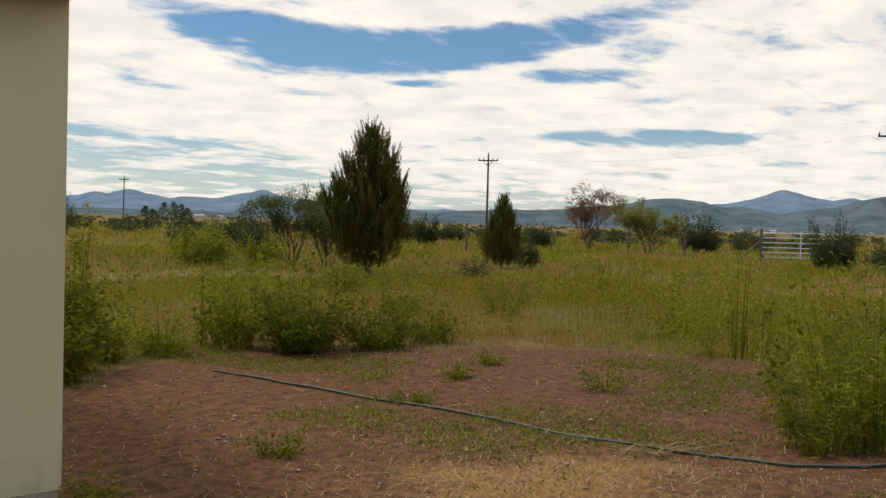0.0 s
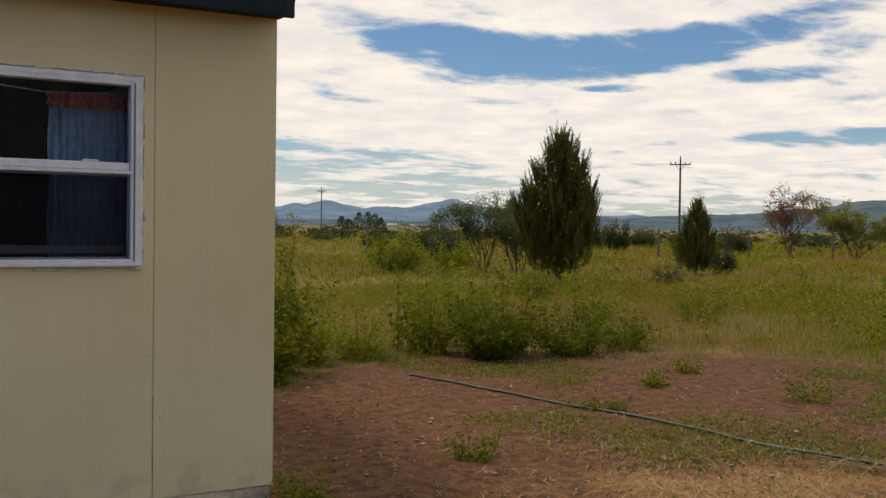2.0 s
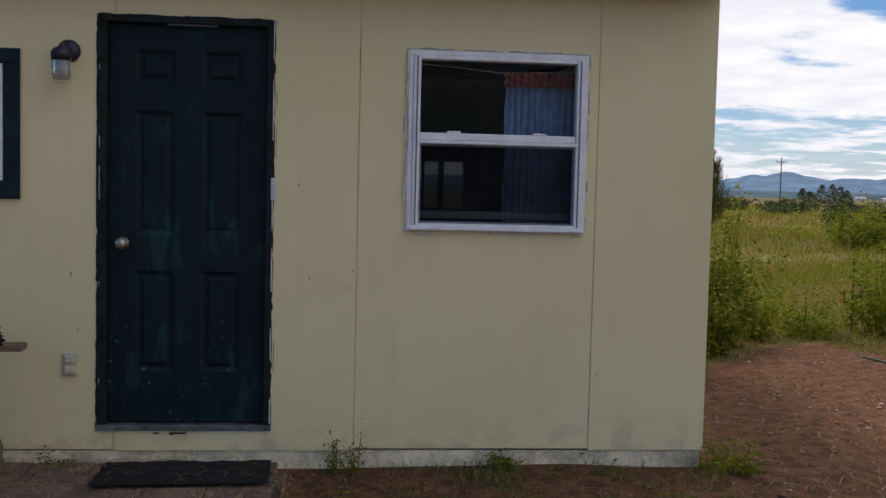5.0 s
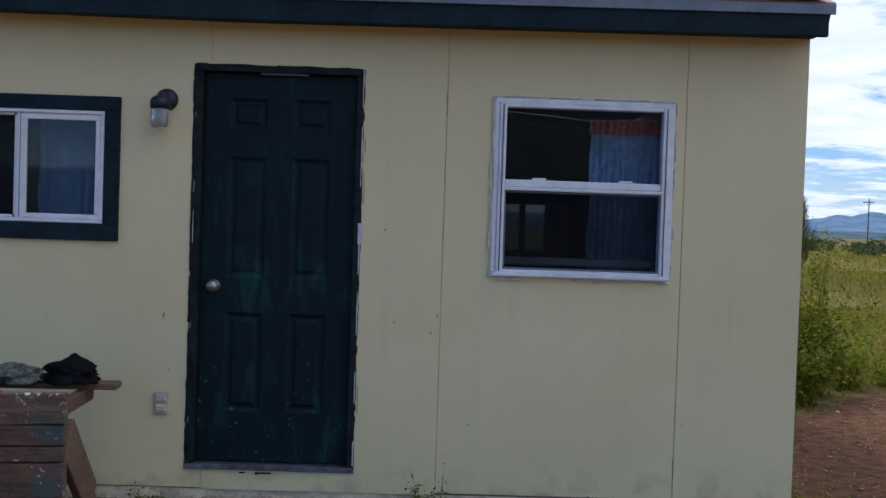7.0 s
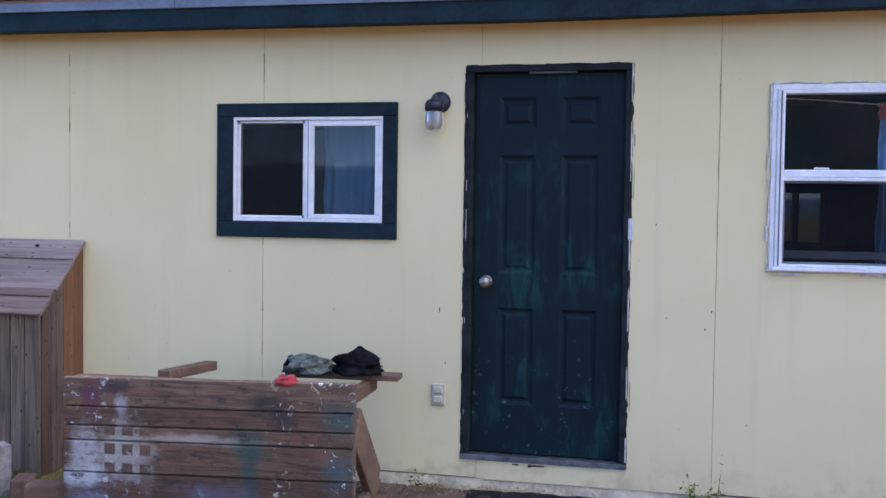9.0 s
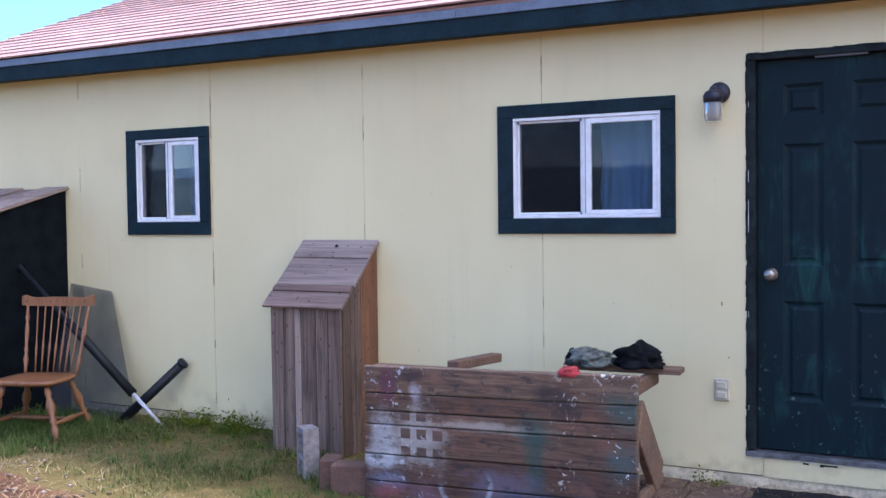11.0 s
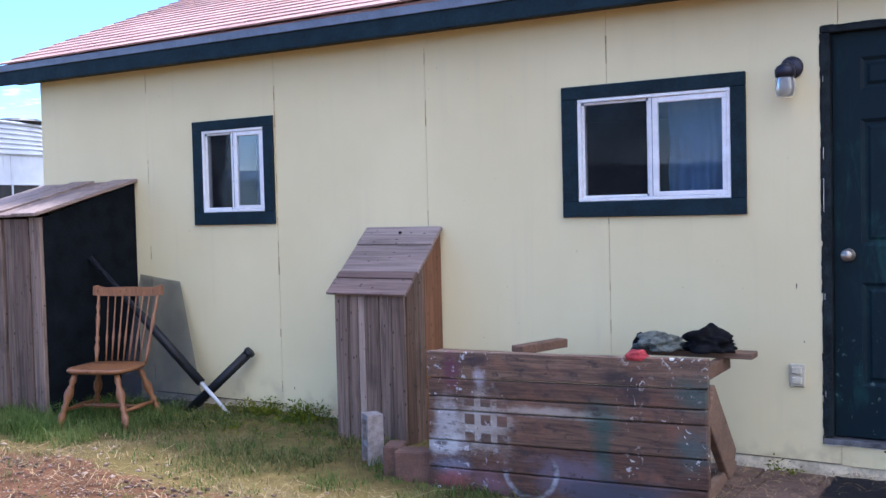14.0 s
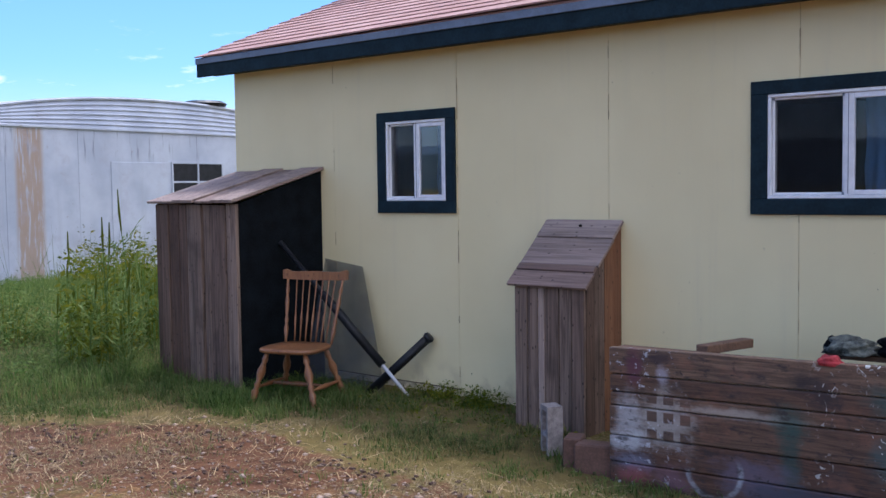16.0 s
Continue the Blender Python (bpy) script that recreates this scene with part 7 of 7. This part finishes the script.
# far scrub and copses on the plain
c = []
for _ in range(420):
    a_, dd_ = rng.uniform(3, 66), 80 * (22 ** rng.random())
    x, y = ray_place(a_, dd_)
    s = rng.uniform(0.7, 1.7) * (1 + dd_ / 1500)
    m = 130
    g = rng.normal(0, 1, (m, 3))
    g *= (rng.random((m, 1)) ** 0.33) / np.linalg.norm(g, axis=1)[:, None]
    g = g * np.array([s, s, s * 0.42]) + np.array([x, y, s * 0.3 + float(height(x, y))])
    c.append(np.concatenate([g, np.full((m, 1), s * 0.4)], 1))
for a_, dd_, h_ in ((20.15, 230, 4.2), (20.5, 235, 3.6), (21.1, 228, 5.0), (21.6, 232, 5.2), (22.0, 230, 4.8), (22.3, 236, 4.0)):
    x, y = ray_place(a_, dd_)
    m = 500
    zz = rng.random(m) * h_
    rr = (2.3 * (1 - zz / h_) ** 0.7 + 0.2) * np.sqrt(rng.random(m))
    th = rng.uniform(0, 6.28, m)
    g = np.stack([x + rr * np.cos(th), y + rr * np.sin(th), zz - 0.8], 1)
    c.append(np.concatenate([g, np.full((m, 1), 0.55)], 1))
c = np.concatenate(c)
v, t = leaves(c[:, :3], c[:, 3] * rng.uniform(0.5, 1.3, len(c)))
tagged(new("far_scrub", mesh_np("far_scrub", v, t, M["dark_leaf"])), "far dark scrub and copses on the plain", "scrub", "", "stuff")


# ---- far things ----
def utility_pole(at, tall, turn):
    t = thing("utility_pole", (at[0], at[1], -0.9), "grey timber utility pole with a crossarm", "pole", "utility poles", rz=turn)
    part("post", tube([(0, 0, -0.3), (0, 0, tall * 0.5), (0, 0, tall)], [0.16, 0.13, 0.10], 10), M["pole"], t, local=True)
    arm = part("crossarm", box(-1.2, 1.2, -0.16, -0.04, tall - 0.75, tall - 0.60, 0.01), M["pole"], t, local=True)
    for x in (-1.1, -0.55, 0.55, 1.1):
        part("insulator", lathe([(0.03, 0), (0.07, 0.06), (0.05, 0.12), (0.07, 0.16), (0.03, 0.24)], Matrix.Translation((x, -0.1, tall - 0.6)), 8), M["drip"], arm, local=True)
    part("insulator", lathe([(0.04, 0), (0.07, 0.08), (0.03, 0.3)], Matrix.Translation((0, 0, tall)), 8), M["drip"], t, local=True)
    bm = beam((-0.6, -0.12, tall - 0.72), (0, -0.12, tall - 1.35), 0.04, 0.05, 0.0)
    beam((0.6, -0.12, tall - 0.72), (0, -0.12, tall - 1.35), 0.04, 0.05, 0.0, bm)
    part("stay", bm, M["pole"], t, local=True)


POLES = [(ray_place(38.7, 122), 10.6), (ray_place(19.03, 232), 10.6), (ray_place(59.75, 86), 10.6)]
for at_, h_ in POLES:
    utility_pole(at_, h_, -50)
for i, j in ((0, 2), (1, 0)):
    (a_, ha), (b_, hb) = POLES[i], POLES[j]
    pts = [(a_[0] + (b_[0] - a_[0]) * f, a_[1] + (b_[1] - a_[1]) * f, ha - 1.2 + (hb - ha) * f - 5.0 * f * (1 - f)) for f in np.linspace(0, 1, 25)]
    tagged(new("power_line", finish("power_line", tube(pts, 0.006, 5), M["drip"])), "thin sagging power line between the poles", "cable")


def ranch_gate():
    x, y = ray_place(53.5, 55)
    t = thing("ranch_gate", (x, y, float(height(x, y))), "white tubular steel ranch gate standing open in the fence", "gate", rz=-52)
    ln = 3.7
    for k in range(6):
        z = 0.16 + 0.25 * k
        part("rail", tube([(0.03, 0, z), (ln - 0.03, 0, z)], 0.028, 8), M["gate"], t, local=True)
    for xx in (0.0, ln * 0.52, ln):
        part("upright", tube([(xx, 0, 0.1), (xx, 0, 1.48)], 0.032, 8), M["gate"], t, local=True)
    p_ = thing("gate_post", (x - 0.15, y - 0.05, float(height(x, y))), "dark timber gate post with a slanting brace", "post")
    part("post", tube([(0, 0, -0.2), (0, 0, 1.6)], [0.08, 0.07], 8), M["pole"], p_, local=True)
    part("brace", tube([(-1.3, 0.5, 0.0), (0, 0, 1.0)], 0.05, 8), M["pole"], p_, local=True)


ranch_gate()


def fence_post(at, tall):
    t = new("fence_post", finish("fence_post", tube([(0, 0, -0.2), (0.02, 0, tall * 0.6), (0.01, 0.01, tall)], [0.06, 0.055, 0.05], 8), M["pole"]))
    t.matrix_basis = pose(at[0], at[1], float(height(at[0], at[1])))
    tagged(t, "weathered timber fence post in the field", "post", "fence posts")


for a_, dd_ in ((21.5, 42), (25.9, 43), (31.0, 45), (37.6, 47), (42.3, 50), (46.5, 54), (49.5, 55)):
    fence_post(ray_place(a_, dd_), 1.35)


def far_house(a_, dd_, w_, h_, seed):
    x, y = ray_place(a_, dd_ * 2.6)
    t = thing("far_house", (x, y, -0.9), "small pale house far off on the plain", "house", "houses on the plain", rz=seed * 37 % 90)
    part("wall", box(-w_ / 2, w_ / 2, -w_ * 0.3, w_ * 0.3, -0.5, h_), M["far_wall"], t, local=True)
    bm = bmesh.new()
    v_ = [bm.verts.new(c_) for c_ in ((-w_ * 0.53, -w_ * 0.34, h_), (w_ * 0.53, -w_ * 0.34, h_), (w_ * 0.53, w_ * 0.34, h_), (-w_ * 0.53, w_ * 0.34, h_), (-w_ * 0.53, 0, h_ * 1.5), (w_ * 0.53, 0, h_ * 1.5))]
    for f in ((0, 1, 5, 4), (2, 3, 4, 5), (1, 2, 5), (3, 0, 4), (3, 2, 1, 0)):
        bm.faces.new([v_[i] for i in f])
    part("roof", bm, M["far_roof"], t, local=True)
    for k in (-0.25, 0.25):
        part("window", box(w_ * k - 0.6, w_ * k + 0.6, -w_ * 0.3 - 0.03, -w_ * 0.3 + 0.05, h_ * 0.4, h_ * 0.8), M["black"], t, local=True)


for k, (a_, dd_, w_) in enumerate(((22.9, 420, 11), (24.0, 520, 12), (33.6, 480, 8), (43.2, 560, 12), (51.3, 620, 11), (52.4, 680, 14), (53.2, 640, 12), (54.1, 720, 15), (54.9, 660, 12), (56.0, 760, 14), (58.8, 640, 12), (37.0, 800, 12))):
    far_house(a_, dd_, w_, 3.0, k)


# ---- gravel and shingles ----
def clods():
    """Dark crumbled clods of earth lying in the litter."""
    r = random.Random(77)
    V, T, n = [], [], 0
    bm = bmesh.new()
    bmesh.ops.create_icosphere(bm, subdivisions=1, radius=1)
    base = np.array([v.co[:] for v in bm.verts])
    face = np.array([[v.index for v in f.verts] for f in bm.faces])
    bm.free()
    heaps = [(-4.8, -2.38, 0.30), (-5.6, -2.65, 0.35), (-6.2, -2.3, 0.25), (-4.1, -1.75, 0.2), (-4.3, -2.1, 0.25), (-3.2, -1.75, 0.2), (-5.2, -1.9, 0.25)]
    for _ in range(300):
        cx, cy, rad = r.choice(heaps)
        x, y = r.gauss(cx, rad), r.gauss(cy, rad * 0.45)
        s = r.uniform(0.005, 0.020)
        jit = np.array([[r.uniform(0.7, 1.25)] for _ in base])
        V.append(base * jit * np.array([s, s * r.uniform(0.6, 1), s * 0.55]) + np.array([x, y, float(height(x, y)) + s * 0.15]))
        T.append(face + n)
        n += len(base)
    tagged(new("earth_clods", mesh_np("earth_clods", np.concatenate(V), np.concatenate(T), M["clod"])), "dark crumbled clods of earth in the litter", "earth", "", "stuff")


def gravel():
    r = random.Random(31)
    V, T = [], []
    base = np.array([[1, 0, 0], [-1, 0, 0], [0, 1, 0], [0, -1, 0], [0, 0, 1], [0, 0, -1]], float)
    face = np.array([[0, 2, 4], [2, 1, 4], [1, 3, 4], [3, 0, 4], [2, 0, 5], [1, 2, 5], [3, 1, 5], [0, 3, 5]])
    n = 0
    for x0, x1, y0, y1, m in ((-8.5, -1.5, -4.4, -1.0, 17000), (2.0, 10.0, -2.5, 4.2, 4200), (-1.5, 2.0, -3.5, -0.6, 1500)):
        for _ in range(m):
            x, y = r.uniform(x0, x1), r.uniform(y0, y1)
            if x < -1.5 and (y > float(turf_edge(x)) + r.uniform(-0.5, 0.05) or float(wave(x, y, 1.4, 3)) < r.uniform(-0.7, 0.3)):
                continue
            s = r.uniform(0.004, 0.015) * (2.0 if r.random() < 0.08 else 1)
            a = r.uniform(0, 6.28)
            q = base * np.array([s, s * r.uniform(0.4, 1), s * r.uniform(0.2, 0.6)])
            q = q @ np.array([[math.cos(a), math.sin(a), 0], [-math.sin(a), math.cos(a), 0], [0, 0, 1]])
            V.append(q + np.array([x, y, float(height(x, y)) + s * 0.2]))
            T.append(face + n)
            n += 6
    tagged(new("gravel", mesh_np("gravel", np.concatenate(V), np.concatenate(T), M["gravel"])), "pinkish gravel and stone chips on the earth", "gravel", "", "stuff")


gm, gg, gb = material("mixed_gravel")
gg.put(gb.inputs["Base Color"], gg.mix(gg.island(), (0.11, 0.066, 0.048), (0.44, 0.33, 0.26)))
gb.inputs["Roughness"].default_value = 0.9
M["gravel"] = gm
gravel()
clods()


def shingles():
    """Courses of tabs up the front slope; the lowest are single pieces."""
    tab, expo = 0.305, 0.143
    me = finish("shingle", box(0.0025, tab - 0.0025, 0.0, 0.20, 0.0, 0.011), M["shingle"])
    rest_v, rest_t, n, singles = [], [], 0, 0
    cube = np.array([[x, y, z] for x in (0.0025, tab - 0.0025) for y in (0.0, 0.20) for z in (0.0, 0.011)])
    cf = np.array([[0, 1, 3], [0, 3, 2], [4, 6, 7], [4, 7, 5], [0, 4, 5], [0, 5, 1], [2, 3, 7], [2, 7, 6], [1, 5, 7], [1, 7, 3], [0, 2, 6], [0, 6, 4]])
    r = random.Random(17)
    s, row = 0.0, 0
    while s < SLOPE - 0.05:
        x = RX0 + 0.004 - (tab / 2 if row % 2 else 0)
        while x < RX1 - 0.02:
            if x >= RX0 and x + tab <= RX1 + 0.004:
                q = on_roof(x, s - 0.02 if row == 0 else s, 0.001)
                m = Matrix.Translation(q) @ Matrix.Rotation(ANG - 0.055 + r.uniform(-0.006, 0.006), 4, "X") @ Matrix.Translation((0, r.uniform(-0.004, 0.004), 0.010))
                if singles < 300:
                    o = new("shingle", me)
                    o.parent = roof
                    o.matrix_basis = m
                    singles += 1
                else:
                    mm = np.array(m)
                    rest_v.append(cube @ mm[:3, :3].T + mm[:3, 3])
                    rest_t.append(cf + n)
                    n += 8
            elif row % 2:
                lo_, hi_ = max(x, RX0), min(x + tab, RX1)
                if hi_ - lo_ > 0.03:
                    q = on_roof(0, s, 0.001)
                    mm = np.array(Matrix.Translation(q) @ Matrix.Rotation(ANG - 0.055, 4, "X") @ Matrix.Translation((0, 0, 0.010)))
                    cc = cube.copy()
                    cc[:, 0] = np.where(cube[:, 0] > 0.1, hi_ - 0.002, lo_ + 0.002)
                    rest_v.append(cc @ mm[:3, :3].T + mm[:3, 3])
                    rest_t.append(cf + n)
                    n += 8
            x += tab
        s += expo
        row += 1
    o = new("upper_shingles", mesh_np("upper_shingles", np.concatenate(rest_v), np.concatenate(rest_t), M["shingle"]))
    o.parent = roof
    tagged(o, "upper courses of faded red shingles", "", "", "stuff")


shingles()


def twigs():
    """A handful of bleached dry stalks dropped beside the hose."""
    x, y = 5.40, -0.95
    z = float(height(x, y))
    t = thing("dry_stalks", (x, y, z), "bleached dry stalks lying beside the hose", "stalks")
    r = random.Random(9)
    for k in range(15):
        a = r.uniform(-1.0, 0.2) + (math.pi if r.random() < 0.4 else 0)
        ln = r.uniform(0.2, 0.55)
        px, py = r.uniform(-0.12, 0.12), r.uniform(-0.1, 0.1)
        c_, s_ = math.cos(a), math.sin(a)
        part("stalk", tube([(px, py, 0.015), (px + c_ * ln * 0.5, py + s_ * ln * 0.5, 0.03 + r.uniform(0, 0.06)), (px + c_ * ln, py + s_ * ln, 0.015 + r.uniform(0, 0.07))],
                           [0.004, 0.003, 0.0015], 5), M["straw"], t, local=True)


twigs()
